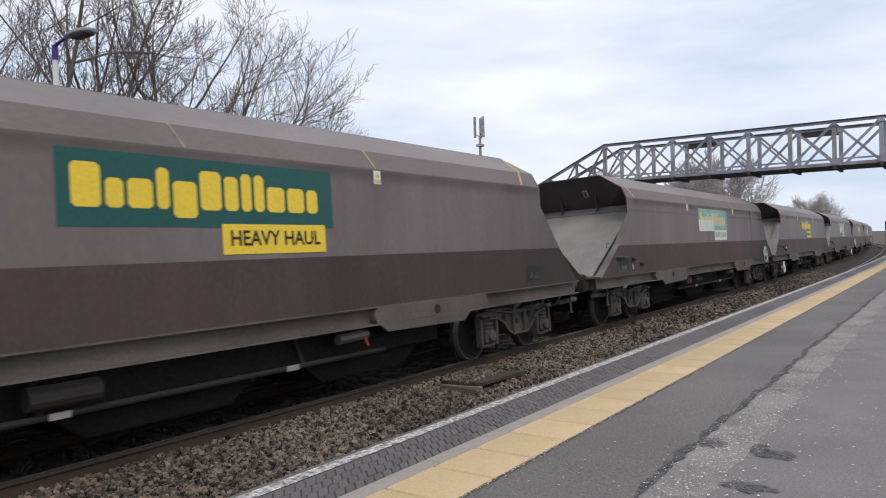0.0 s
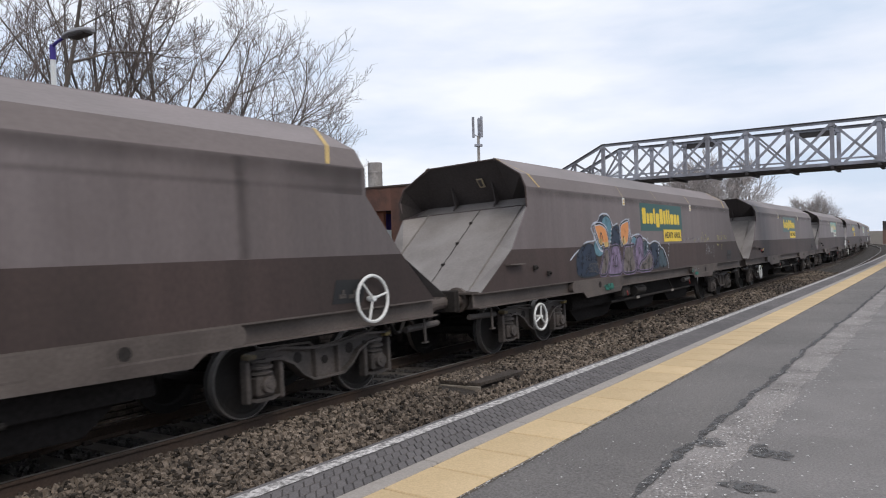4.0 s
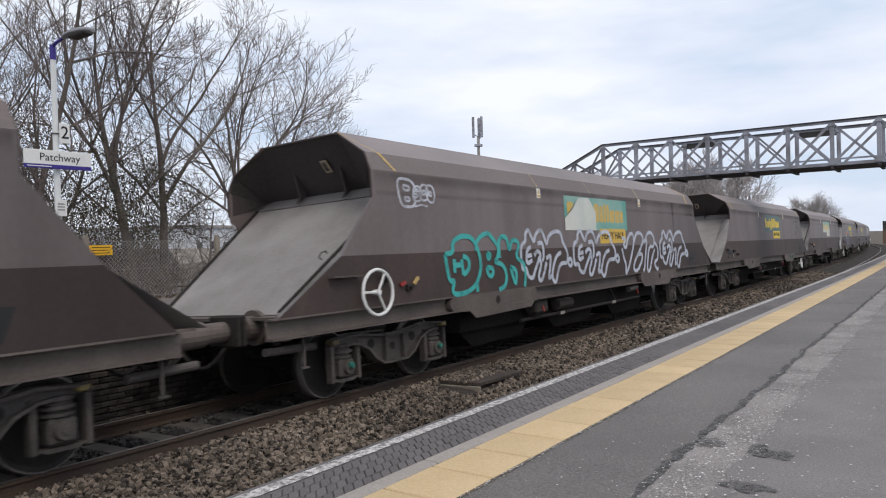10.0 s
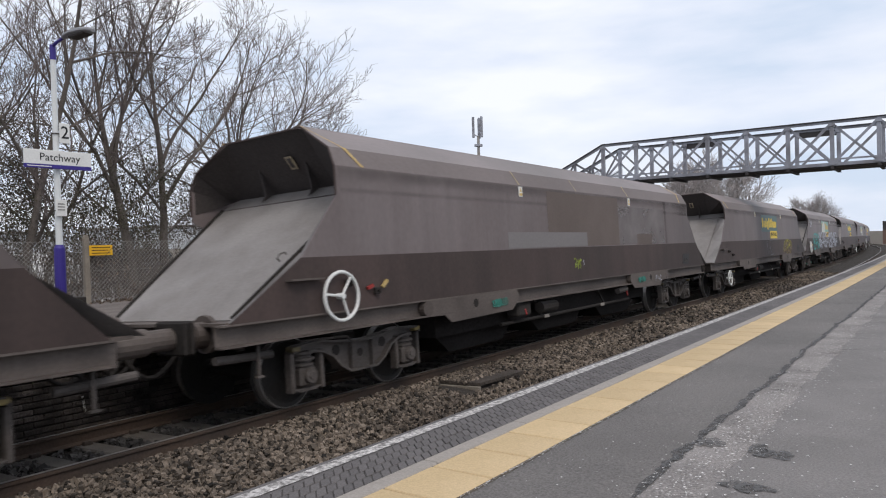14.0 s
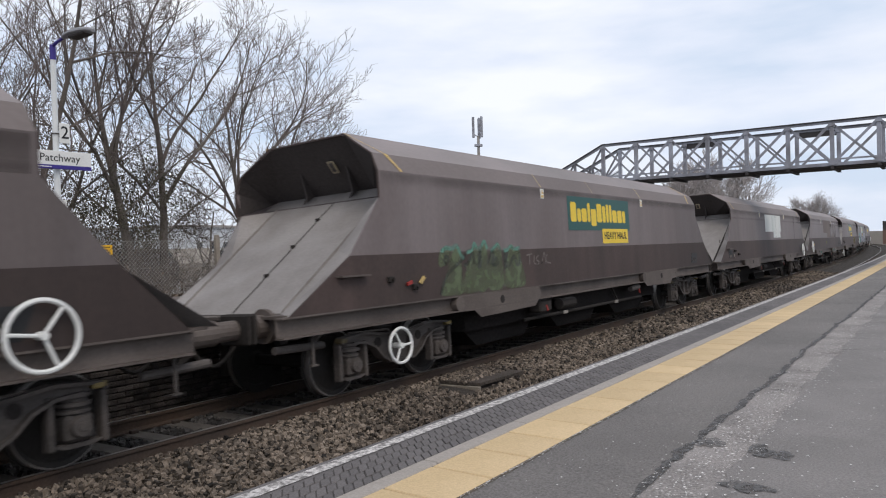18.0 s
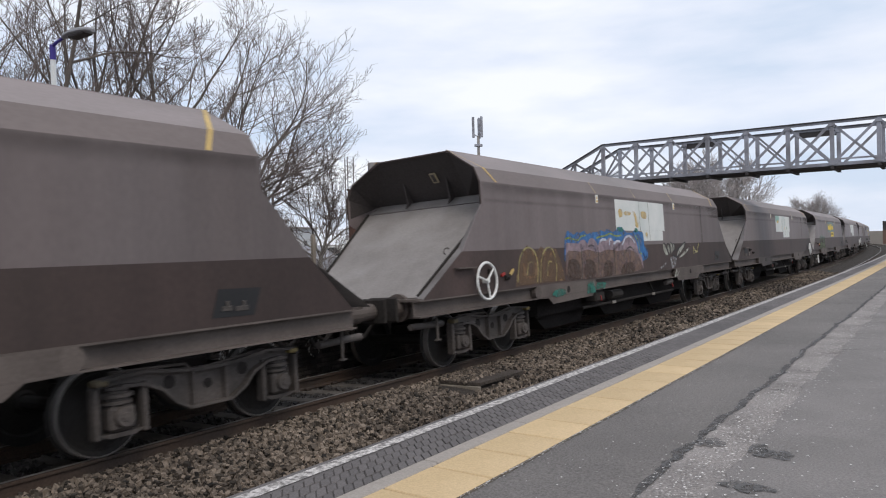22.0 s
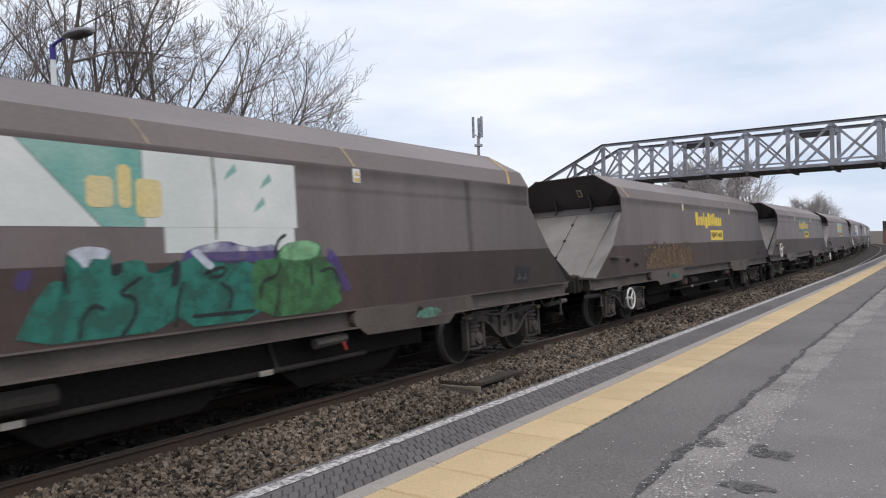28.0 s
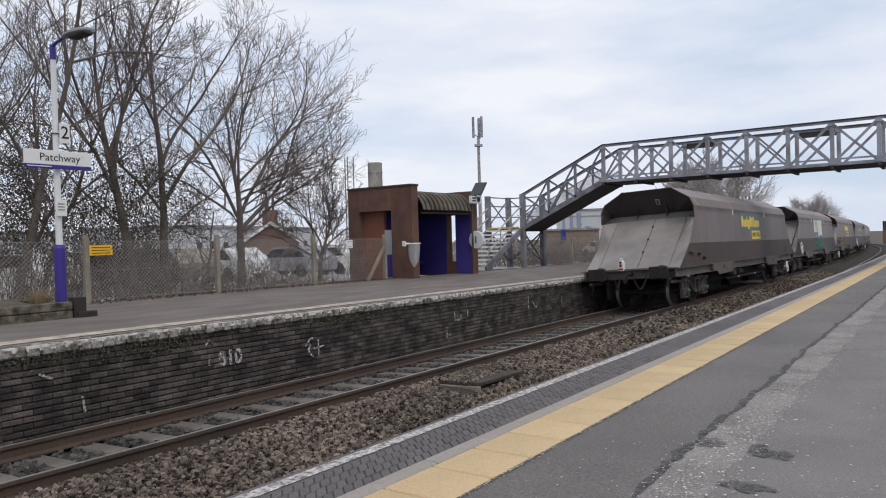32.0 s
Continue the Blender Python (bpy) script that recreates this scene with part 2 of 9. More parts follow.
M["paver"] = mat("dark_grey_tactile_paver", (0.128, 0.116, 0.114), 0.85, 0, 5, 0.2, 0.15, 80, (0.088, 0.08, 0.079), 0.9, island=0.14)
M["joint_sand"] = mat("dirty_joint_sand", (0.084, 0.076, 0.073), 0.95, 0, 6, 0.25, 0.3, 60)
M["kerb"] = mat("pale_concrete_edging", (0.33, 0.295, 0.265), 0.85, 0, 6, 0.15, 0.15, 80, (0.26, 0.235, 0.21), 0.9)
M["slab"] = mat("yellow_buff_paving_slab", (0.545, 0.405, 0.235), 0.85, 0, 9, 0.12, 0.2, 90, (0.47, 0.345, 0.19), 0.9, island=0.08)
M["white_line"] = mat("worn_white_line_paint", (0.55, 0.52, 0.50), 0.75, 0, 200, 0.5, 0.2, 80, (0.13, 0.12, 0.114), 1.0)
M["cream_line"] = mat("worn_cream_line_paint", (0.50, 0.44, 0.36), 0.75, 0, 30, 0.3, 0.1, 50, (0.24, 0.20, 0.165), 0.85)
M["brick_dark"] = mat("sooty_platform_brick", (0.088, 0.073, 0.067), 0.9, 0, 22, 0.5, 0.8, 50, (0.026, 0.022, 0.021), 0.95, island=0.5, place=True)
M["mortar"] = mat("dark_mortar", (0.042, 0.036, 0.034), 0.95, 0, 6, 0.25, 0.3, 60)
M["coping"] = mat("lichened_coping_brick", (0.29, 0.265, 0.235), 0.9, 0, 60, 0.4, 0.6, 45, (0.055, 0.048, 0.04), 0.95, island=0.3, place=True)
M["brick_red"] = mat("brown_red_shelter_brick", (0.148, 0.076, 0.057), 0.9, 0, 14, 0.25, 0.3, 60, (0.092, 0.055, 0.046), 0.9, island=0.15)
M["purple"] = mat("purple_station_paint", (0.040, 0.026, 0.22), 0.5, 0, 6, 0.08, 0.02, 40)
M["white_metal"] = mat("pale_powder_coat", (0.66, 0.68, 0.68), 0.45, 0, 6, 0.05, 0.01, 40)
M["bridge"] = mat("grey_bridge_paint", (0.33, 0.34, 0.385), 0.5, 0, 10, 0.16, 0.05, 40, (0.19, 0.185, 0.20), 0.9)
M["bridge_darker"] = mat("darker_grey_stair_paint", (0.225, 0.23, 0.26), 0.6, 0, 12, 0.2, 0.05, 40, (0.12, 0.115, 0.12), 0.9)
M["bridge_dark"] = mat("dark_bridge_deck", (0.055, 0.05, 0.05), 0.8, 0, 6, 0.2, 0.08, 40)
M["corrugated"] = mat("weathered_corrugated_sheet", (0.34, 0.305, 0.26), 0.7, 0, 6, 0.2, 0.1, 40, (0.14, 0.115, 0.09), 0.9)
M["concrete"] = mat("weathered_concrete_post", (0.27, 0.235, 0.195), 0.9, 0, 10, 0.2, 0.2, 60, (0.18, 0.155, 0.125), 0.9)
M["wire"] = mat("galvanised_wire", (0.30, 0.29, 0.28), 0.6, 0.3, 6, 0.1, 0.0, 40)
M["bark"] = mat("grey_brown_bark", (0.148, 0.127, 0.113), 0.95, 0, 8, 0.3, 0.3, 40, (0.075, 0.064, 0.055), 0.9)
M["twig"] = mat("brown_winter_twig", (0.160, 0.131, 0.121), 0.95, 0, 8, 0.25, 0.0, 40)
M["ivy"] = mat("dull_ivy_leaf", (0.085, 0.078, 0.052), 0.8, 0, 4, 0.3, 0.0, 40, island=0.5)
M["bramble"] = mat("dry_bramble_leaf", (0.145, 0.108, 0.082), 0.9, 0, 4, 0.3, 0.0, 40, island=0.5)
M["grass_dry"] = mat("dry_grass", (0.26, 0.20, 0.115), 0.9, 0, 4, 0.3, 0.0, 40, island=0.3)
M["earth"] = mat("leaf_littered_earth", (0.11, 0.088, 0.068), 0.95, 0, 6, 0.35, 0.4, 20, (0.07, 0.062, 0.045), 0.9)
M["timber"] = mat("weathered_sleeper_timber", (0.155, 0.133, 0.10), 0.9, 0, 32, 0.4, 0.5, 30, (0.022, 0.021, 0.014), 1.0)
M["timber_dark"] = mat("black_creosoted_timber", (0.03, 0.026, 0.024), 0.9, 0, 8, 0.3, 0.2, 30)
# distance haze is put into a paler twig colour
M["far_tree"] = mat("haze_paled_twigs", (0.32, 0.29, 0.28), 0.95, 0, 4, 0.2, 0.0, 20)
M["render_pale"] = mat("pale_factory_cladding", (0.50, 0.52, 0.54), 0.7, 0, 4, 0.06, 0.02, 20)
M["blue_cladding"] = mat("blue_grey_cladding", (0.27, 0.30, 0.38), 0.6, 0, 4, 0.06, 0.02, 20)
M["render_brick"] = mat("far_house_brick", (0.165, 0.105, 0.085), 0.9, 0, 4, 0.15, 0.05, 20)
M["roof_tile"] = mat("far_roof_tile", (0.15, 0.12, 0.11), 0.9, 0, 4, 0.15, 0.05, 20)
M["conc_tower"] = mat("pale_concrete_tower", (0.33, 0.31, 0.295), 0.9, 0, 3, 0.2, 0.05, 3, (0.22, 0.20, 0.19), 0.9)
M["glass"] = mat("dark_window_glass", (0.03, 0.035, 0.04), 0.08, 0, 4, 0.1, 0.0, 20, spec=0.6)
for key, weight in (("green_logo", 0.42), ("teal_logo", 0.3), ("steel_side", 0.24), ("steel_low", 0.12), ("steel_mid", 0.12)):
    # tinted sheen greys the paint at low angles, like glancing sky reflection
    dusty = M[key].node_tree.nodes["Principled BSDF"]
    dusty.inputs["Sheen Weight"].default_value, dusty.inputs["Sheen Roughness"].default_value = weight, 0.22
    dusty.inputs["Sheen Tint"].default_value = (0.66, 0.67, 0.72, 1)
M["bag"] = mat("clear_plastic_bag", (0.55, 0.56, 0.58), 0.3, 0, 20, 0.15, 0.1, 20)
M["bag"].node_tree.nodes["Principled BSDF"].inputs["Alpha"].default_value = 0.45
M["sign_yellow"] = mat("yellow_warning_sign", (0.75, 0.42, 0.02), 0.5, 0, 6, 0.06, 0.0, 40)
M["blue_sign"] = mat("blue_sign", (0.02, 0.04, 0.30), 0.5, 0, 6, 0.06, 0.0, 40)
M["loco_green"] = mat("dark_green_loco_paint", (0.02, 0.09, 0.07), 0.5, 0, 6, 0.15, 0.02, 40)


# ---------------------------------------------------------------- mesh helpers
def box(bm, x0, x1, y0, y1, z0, z1):
    vs = [bm.verts.new((x, y, z)) for x in (x0, x1) for y in (y0, y1) for z in (z0, z1)]
    for f in ((0, 1, 3, 2), (4, 6, 7, 5), (0, 4, 5, 1), (2, 3, 7, 6), (0, 2, 6, 4), (1, 5, 7, 3)):
        bm.faces.new([vs[i] for i in f])
    return vs


def soft_box(bm, x0, x1, y0, y1, z0, z1, w=0.01):
    """Box with its edges chamfered."""
    t = bmesh.new()
    box(t, x0, x1, y0, y1, z0, z1)
    bmesh.ops.bevel(t, geom=t.edges[:], offset=w, segments=1, affect="EDGES")
    pour(bm, t)


def pour(bm, t, m=None):
    vs = {}
    for v in t.verts:
        vs[v] = bm.verts.new(m @ v.co if m else v.co)
    for f in t.faces:
        bm.faces.new([vs[v] for v in f.verts])
    t.free()


def prism(bm, pts, y0, y1, axis="y"):
    """Polygon of (a, b) points pushed through from y0 to y1. axis y: points are x, z; axis x: y, z; axis z: x, y."""
    def put(a, b, c):
        return {"y": (a, c, b), "x": (c, a, b), "z": (a, b, c)}[axis]
    n = len(pts)
    lo = [bm.verts.new(put(a, b, y0)) for a, b in pts]
    hi = [bm.verts.new(put(a, b, y1)) for a, b in pts]
    bm.faces.new(lo)
    bm.faces.new(hi[::-1])
    for i in range(n):
        bm.faces.new((lo[i], hi[i], hi[(i + 1) % n], lo[(i + 1) % n]))


def rod(bm, a, b, r, r2=None, n=8, caps=True):
    a, b = Vector(a), Vector(b)
    d = (b - a).normalized()
    u = d.orthogonal().normalized()
    w = d.cross(u)
    r2 = r if r2 is None else r2
    A = [bm.verts.new(a + (u * math.cos(i * math.tau / n) + w * math.sin(i * math.tau / n)) * r) for i in range(n)]
    B = [bm.verts.new(b + (u * math.cos(i * math.tau / n) + w * math.sin(i * math.tau / n)) * r2) for i in range(n)]
    for i in range(n):
        bm.faces.new((A[i], A[(i + 1) % n], B[(i + 1) % n], B[i]))
    if caps:
        bm.faces.new(A[::-1])
        bm.faces.new(B)


def beam(bm, a, b, w, h):
    """Square bar from a to b, w wide and h deep."""
    a, b = Vector(a), Vector(b)
    d = (b - a).normalized()
    side = d.cross(Vector((0, 0, 1)))
    side = side.normalized() if side.length > 1e-4 else Vector((1, 0, 0))
    up = side.cross(d)
    vs = [bm.verts.new(p + side * sx * w / 2 + up * sy * h / 2) for p in (a, b) for sx, sy in ((-1, -1), (1, -1), (1, 1), (-1, 1))]
    for f in ((0, 3, 2, 1), (4, 5, 6, 7), (0, 1, 5, 4), (1, 2, 6, 5), (2, 3, 7, 6), (3, 0, 4, 7)):
        bm.faces.new([vs[i] for i in f])


def ring(bm, c, r, w, axis="y", n=24, m=6):
    """Round wire ring of radius r and wire radius w."""
    rows = []
    for i in range(n):
        a = i * math.tau / n
        row = []
        for j in range(m):
            b = j * math.tau / m
            q = r + w * math.cos(b)
            p = (q * math.cos(a), w * math.sin(b), q * math.sin(a)) if axis == "y" else (w * math.sin(b), q * math.cos(a), q * math.sin(a))
            row.append(bm.verts.new(Vector(c) + Vector(p)))
        rows.append(row)
    for i in range(n):
        for j in range(m):
            bm.faces.new((rows[i][j], rows[(i + 1) % n][j], rows[(i + 1) % n][(j + 1) % m], rows[i][(j + 1) % m]))


def lathe(bm, prof, c=(0, 0, 0), axis="y", n=24, caps=True):
    """Profile of (radius, along) turned round an axis."""
    rows = []
    for r, h in prof:
        row = []
        for i in range(n):
            a = i * math.tau / n
            p = (r * math.cos(a), h, r * math.sin(a)) if axis == "y" else (h, r * math.cos(a), r * math.sin(a)) if axis == "x" else (r * math.cos(a), r * math.sin(a), h)
            row.append(bm.verts.new(Vector(c) + Vector(p)))
        rows.append(row)
    for k in range(len(rows) - 1):
        for i in range(n):
            bm.faces.new((rows[k][i], rows[k][(i + 1) % n], rows[k + 1][(i + 1) % n], rows[k + 1][i]))
    if caps:
        bm.faces.new(rows[0][::-1])
        bm.faces.new(rows[-1])


def mesh_of(name, bm, material):
    bmesh.ops.recalc_face_normals(bm, faces=bm.faces[:])
    me = bpy.data.meshes.new(name)
    bm.to_mesh(me)
    bm.free()
    if material:
        me.materials.append(material)
    return me


def part(name, bm, material, parent=None, label=""):
    ob = new(name, mesh_of(name, bm, material))
    if parent is not None:
        ob.parent = parent
    if label:
        ob["label"] = label
    return ob


def raw(name, verts, faces, material, parent=None):
    me = bpy.data.meshes.new(name)
    me.from_pydata(verts, [], faces)
    me.update()
    me.materials.append(material)
    ob = new(name, me)
    if parent is not None:
        ob.parent = parent
    return ob


def thing(name, m, label, category, group="", kind=""):
    ob = new(name)
    ob.empty_display_size = 0.1
    ob.matrix_basis = m
    return tagged(ob, label, category, group, kind)


def ribbon(bm, s0, s1, section, step=2.0):
    """Section of (off, z) points swept along the line as a closed or open sheet."""
    rows = []
    n = max(1, int(math.ceil((s1 - s0) / step)))
    for i in range(n + 1):
        s = s0 + (s1 - s0) * i / n
        rows.append([bm.verts.new(at(s, o, z)) for o, z in section])
    for i in range(n):
        for j in range(len(section) - 1):
            bm.faces.new((rows[i][j], rows[i + 1][j], rows[i + 1][j + 1], rows[i][j + 1]))
    return rows


def words(text, size, material, parent, m, name="lettering", depth=0.002, bold=0.0, squash=1.0):
    """Lettering as a flat mesh in the built-in font, its middle at m, standing in m's x-z plane and facing its -y."""
    cu = bpy.data.curves.new(name, "FONT")
    cu.body, cu.size, cu.align_x, cu.align_y, cu.extrude, cu.offset = text, size, "CENTER", "CENTER", depth, bold
    cu.resolution_u = 3
    tmp = bpy.data.objects.new(name, cu)
    me = bpy.data.meshes.new_from_object(tmp)
    bpy.data.objects.remove(tmp)
    me.transform(m @ Matrix.Rotation(radians(90), 4, "X") @ Matrix.Diagonal((squash, 1, 1, 1)))
    me.materials.clear()
    me.materials.append(material)
    ob = new(name, me)
    if parent is not None:
        ob.parent = parent
    return ob


# ---------------------------------------------------------------- ground and line
PZ, FZ = 0.84, 0.85      # near and far platform height over the rails
NEAR_TRACK = -3.45


def ground_sheet():
    bm = bmesh.new()
    xs = [-400, -120, -60, -30, -10, 0, 10, 20, 40, 80, 160, 400, 1500]
    ys = [-1500, -400, -100, -30, -9.5, 9, 14, 30, 100, 400, 1500]
    grid = [[bm.verts.new((x, y, -0.75 + GRADE * max(min(x, 300), -120))) for y in ys] for x in xs]
    for i in range(len(xs) - 1):
        for j in range(len(ys) - 1):
            bm.faces.new((grid[i][j], grid[i + 1][j], grid[i + 1][j + 1], grid[i][j + 1]))
    tagged(part("ground", bm, M["earth"]), "bare leaf-littered brown earth beyond the platforms", "ground", kind="structure")
    bm = bmesh.new()
    ribbon(bm, -40, 250, [(8.2, -0.8), (7.2, 0.62), (8.2, 0.66), (16, 0.55), (30, 0.2), (60, -0.5), (61, -0.9)], 2.0)
    for v in bm.verts:
        v.co.z += 0.06 * noise.noise(v.co * 0.6)
    tagged(part("bank", bm, M["earth"]), "earth bank with leaf litter behind the fence", "bank", kind="structure")


M["yard"] = mat("pale_gravel_yard", (0.50, 0.49, 0.48), 0.9, 0, 14, 0.25, 0.3, 30, (0.22, 0.205, 0.19), 0.9)


def car_park():
    bm = bmesh.new()
    ribbon(bm, -10, 60, [(9.8, 0.72), (13, 0.69), (16, 0.64), (30, 0.29), (59, -0.38)], 2.0)
    for v in bm.verts:
        v.co.z += 0.03 * noise.noise(v.co * 0.6)
    tagged(part("car_park", bm, M["yard"]), "pale gravelled car park beyond the trees", "car park", kind="structure")


def ballast_bed():
    bm = bmesh.new()
    ribbon(bm, -40, 300, [(-4.75, -0.30), (-4.3, -0.24), (-2.75, -0.22), (-2.0, -0.18), (-1.45, -0.12), (-1.25, -0.105), (-0.85, -0.125), (-0.66, -0.19), (0.0, -0.215), (0.8, -0.24), (1.35, -0.26), (1.62, -0.32)], 1.0)
    tagged(part("ballast_bed", bm, M["ballast_bed"]), "dirty brown ballast bed under the tracks", "ballast", kind="structure")
    rnd = np.random.RandomState(5)

    def stones(name, n, smin, smax, o0, o1, zf, r0, r1, material, label):
        cube = np.array([(x, y, z) for x in (-1, 1) for y in (-1, 1) for z in (-1, 1)], float)
        quads = np.array([(0, 1, 3, 2), (4, 6, 7, 5), (0, 4, 5, 1), (2, 3, 7, 6), (0, 2, 6, 4), (1, 5, 7, 3)])
        V, F = [], []
        for i in range(n):
            s = smin + (smax - smin) * rnd.rand()
            if abs(o0) < 0.7 and (s < 14) and abs((s - 3.61 + 0.2775) % 0.555 - 0.2775) < 0.11:
                s += 0.2775
            o = o0 + (o1 - o0) * rnd.rand()
            if 8.05 < s < 8.46 and -1.80 < o < -1.05 or 8.45 < s < 9.9 and -1.80 < o < -1.55:
                s += 1.9
            on_lid = 8.46 < s < 9.85 and -1.55 < o < -0.9
            if on_lid and rnd.rand() < 0.45:
                s += 2.0
                on_lid = False
            r = r0 + (r1 - r0) * rnd.rand() ** 1.6
            c = cube * (1 + 0.45 * (rnd.rand(8, 3) - 0.5)) * r * (0.7 + 0.6 * rnd.rand(3)) * 0.72
            a = Euler(rnd.rand(3) * 6.28).to_matrix()
            p = np.array(at(s, o, -0.045 if on_lid else zf(o) + r * 0.15 + 0.045 * rnd.rand() ** 2))
            V.append(c @ np.array(a).T + p)
            F.append(quads + 8 * i)
        V, F = np.concatenate(V), np.concatenate(F)
        ob = raw(name, V.tolist(), F.tolist(), material)
        tagged(ob, label, "ballast", kind="stuff")

    def top(o):
        return float(np.interp(o, (-2.75, -2.0, -1.45, -1.25, -0.85, -0.66, 0, 0.8, 1.6), (-0.2, -0.165, -0.105, -0.09, -0.11, -0.19, -0.215, -0.25, -0.27)))
    stones("ballast_stones", 34000, 0.5, 14, -2.72, -0.83, top, 0.012, 0.033, M["ballast"], "loose brown and grey ballast stones between the tracks")
    stones("ballast_stones", 12000, 14, 45, -2.85, -0.83, top, 0.022, 0.05, M["ballast"], "loose brown ballast stones further along the line")
    stones("ballast_stones", 7000, 1.5, 22, -0.66, 0.66, top, 0.02, 0.04, M["ballast_dark"], "dark oily ballast stones between the rails")
    stones("ballast_stones", 3500, 1.5, 22, 0.84, 1.5, top, 0.02, 0.045, M["ballast"], "brown ballast stones at the foot of the platform wall")


RAIL = [(-0.07, -0.158), (0.07, -0.158), (0.07, -0.146), (0.012, -0.122), (0.012, -0.04), (0.036, -0.03), (0.036, -0.004), (0.03, 0.0), (-0.03, 0.0), (-0.036, -0.004), (-0.036, -0.03), (-0.012, -0.04), (-0.012, -0.122), (-0.07, -0.146)]


def track(centre, s0, s1, sleepers_to, label):
    t = thing("railway_track", Matrix(), label, "track", kind="structure")
    c, sn = math.cos(CANT), math.sin(CANT)
    for side in (-1, 1):
        bm = bmesh.new()
        sec = [(centre + (side * 0.7525 + a) * c + b * sn, b * c - (side * 0.7525 + a) * sn) for a, b in RAIL]
        ribbon(bm, s0, s1, sec + sec[:1], 2.0)
        bmesh.ops.remove_doubles(bm, verts=bm.verts[:], dist=1e-5)
        part("rail", bm, M["rail_rust"], t, "rusty rail with a worn bright head")
        bm = bmesh.new()
        a = side * 0.7525
        ribbon(bm, s0, s1, [(centre + (a + d) * c + 0.004 * sn, 0.004 * c - (a + d) * sn) for d in (-0.027, 0.027)], 2.0)
        part("rail_head", bm, M["rail_top"], t, "bright worn running surface")
    bm = bmesh.new()
    soft_box(bm, -0.12, 0.12, -1.28, 1.28, -0.30, -0.162, 0.02)
    me = mesh_of("sleeper", bm, M["sleeper"])
    bm = bmesh.new()
    for a in (-0.7525, 0.7525):
        for d in (-0.11, 0.11):
            soft_box(bm, -0.05, 0.05, a + d - 0.03, a + d + 0.03, -0.165, -0.12, 0.008)
    clip = mesh_of("rail_clip", bm, M["rail_rust"])
    s = 3.61 - 0.555 * 11
    while s < sleepers_to:
        ob = new("sleeper", me)
        ob.parent, ob.matrix_basis = t, on_line(s, centre, 0, CANT)
        if s < 14:
            q = new("rail_clip", clip)
            q.parent, q.matrix_basis = t, on_line(s, centre, 0, CANT)
        s += 0.555 if s < 14 else 0.6
    return t


def near_platform():
    top = thing("near_platform", Matrix(), "near platform with yellow slabs and patched asphalt", "platform", kind="structure")
    bm = bmesh.new()
    ribbon(bm, -25, 120, [(-4.62, -0.4), (-4.62, PZ - 0.09), (-4.55, PZ - 0.09), (-4.55, PZ - 0.012), (-4.56, PZ - 0.004), (-4.70, PZ - 0.004)], 1.0)
    part("edge_stone", bm, M["paver"], top)
    bm = bmesh.new()
    ribbon(bm, -25, 120, [(-4.70, PZ - 0.005), (-5.0, PZ - 0.005), (-5.02, PZ - 0.012), (-5.445, PZ - 0.012)], 1.0)
    part("bedding", bm, M["joint_sand"], top)
    bm = bmesh.new()
    ribbon(bm, -25, 120, [(-5.434, PZ), (-5.7, PZ), (-6.6, PZ + 0.01), (-8, PZ + 0.02), (-12, PZ + 0.03), (-12.02, -0.9)], 1.0)
    part("asphalt", bm, M["asphalt_new"], top, "dark newer asphalt")
    # older, paler surfacing with a ragged edge
    bm = bmesh.new()
    rows = []
    s = -8.0
    rnd = random.Random(3)
    while s < 60:
        base = float(np.interp(s, (1.5, 3.2, 4.3, 6.1, 7.5, 11, 30, 60), (-6.06, -6.07, -6.06, -6.08, -6.05, -6.08, -6.1, -6.1)))
        o = base + 0.03 * noise.noise(Vector((s * 2.2, 0, 0))) + 0.025 * noise.noise(Vector((s * 11, 3, 0)))
        rows.append([bm.verts.new(at(s, o, PZ + 0.008)), bm.verts.new(at(s, o - 0.02, PZ + 0.013)), bm.verts.new(at(s, -8.2, PZ + 0.028)), bm.verts.new(at(s, -11.9, PZ + 0.038))])
        s += 0.05 if s < 14 else 0.5
    for a, b in zip(rows, rows[1:]):
        for j in range(3):
            bm.faces.new((a[j], b[j], b[j + 1], a[j + 1]))
    part("old_asphalt", bm, M["asphalt_old"], top, "worn pale asphalt with a ragged edge")
    bm = bmesh.new()
    rows = []
    s = -8.0
    while s < 60:
        o = -6.32 + 0.05 * noise.noise(Vector((s * 1.7, 5, 0))) + 0.03 * noise.noise(Vector((s * 9, 8, 0)))
        z = 0.0165 + 0.0075 * (-o - 6.1)
        rows.append([bm.verts.new(at(s, o, PZ + z)), bm.verts.new(at(s, o - 0.06, PZ + z + 0.003)), bm.verts.new(at(s, -8.2, PZ + 0.033)), bm.verts.new(at(s, -11.88, PZ + 0.043))])
        s += 0.05 if s < 14 else 0.5
    for a, b in zip(rows, rows[1:]):
        for j in range(3):
            bm.faces.new((a[j], b[j], b[j + 1], a[j + 1]))
    part("grey_asphalt", bm, M["asphalt_mid"], top, "smoother grey asphalt with a ragged edge")
    bm = bmesh.new()
    s = -3.0
    while s < 70:
        ribbon(bm, s, min(s + 0.9, 70), [(-4.597, PZ), (-4.675, PZ)], 0.3)
        s += 0.9
    bmesh.ops.remove_doubles(bm, verts=bm.verts[:], dist=1e-4)
    part("white_line", bm, M["white_line"], top, "worn white edge line")
    return top


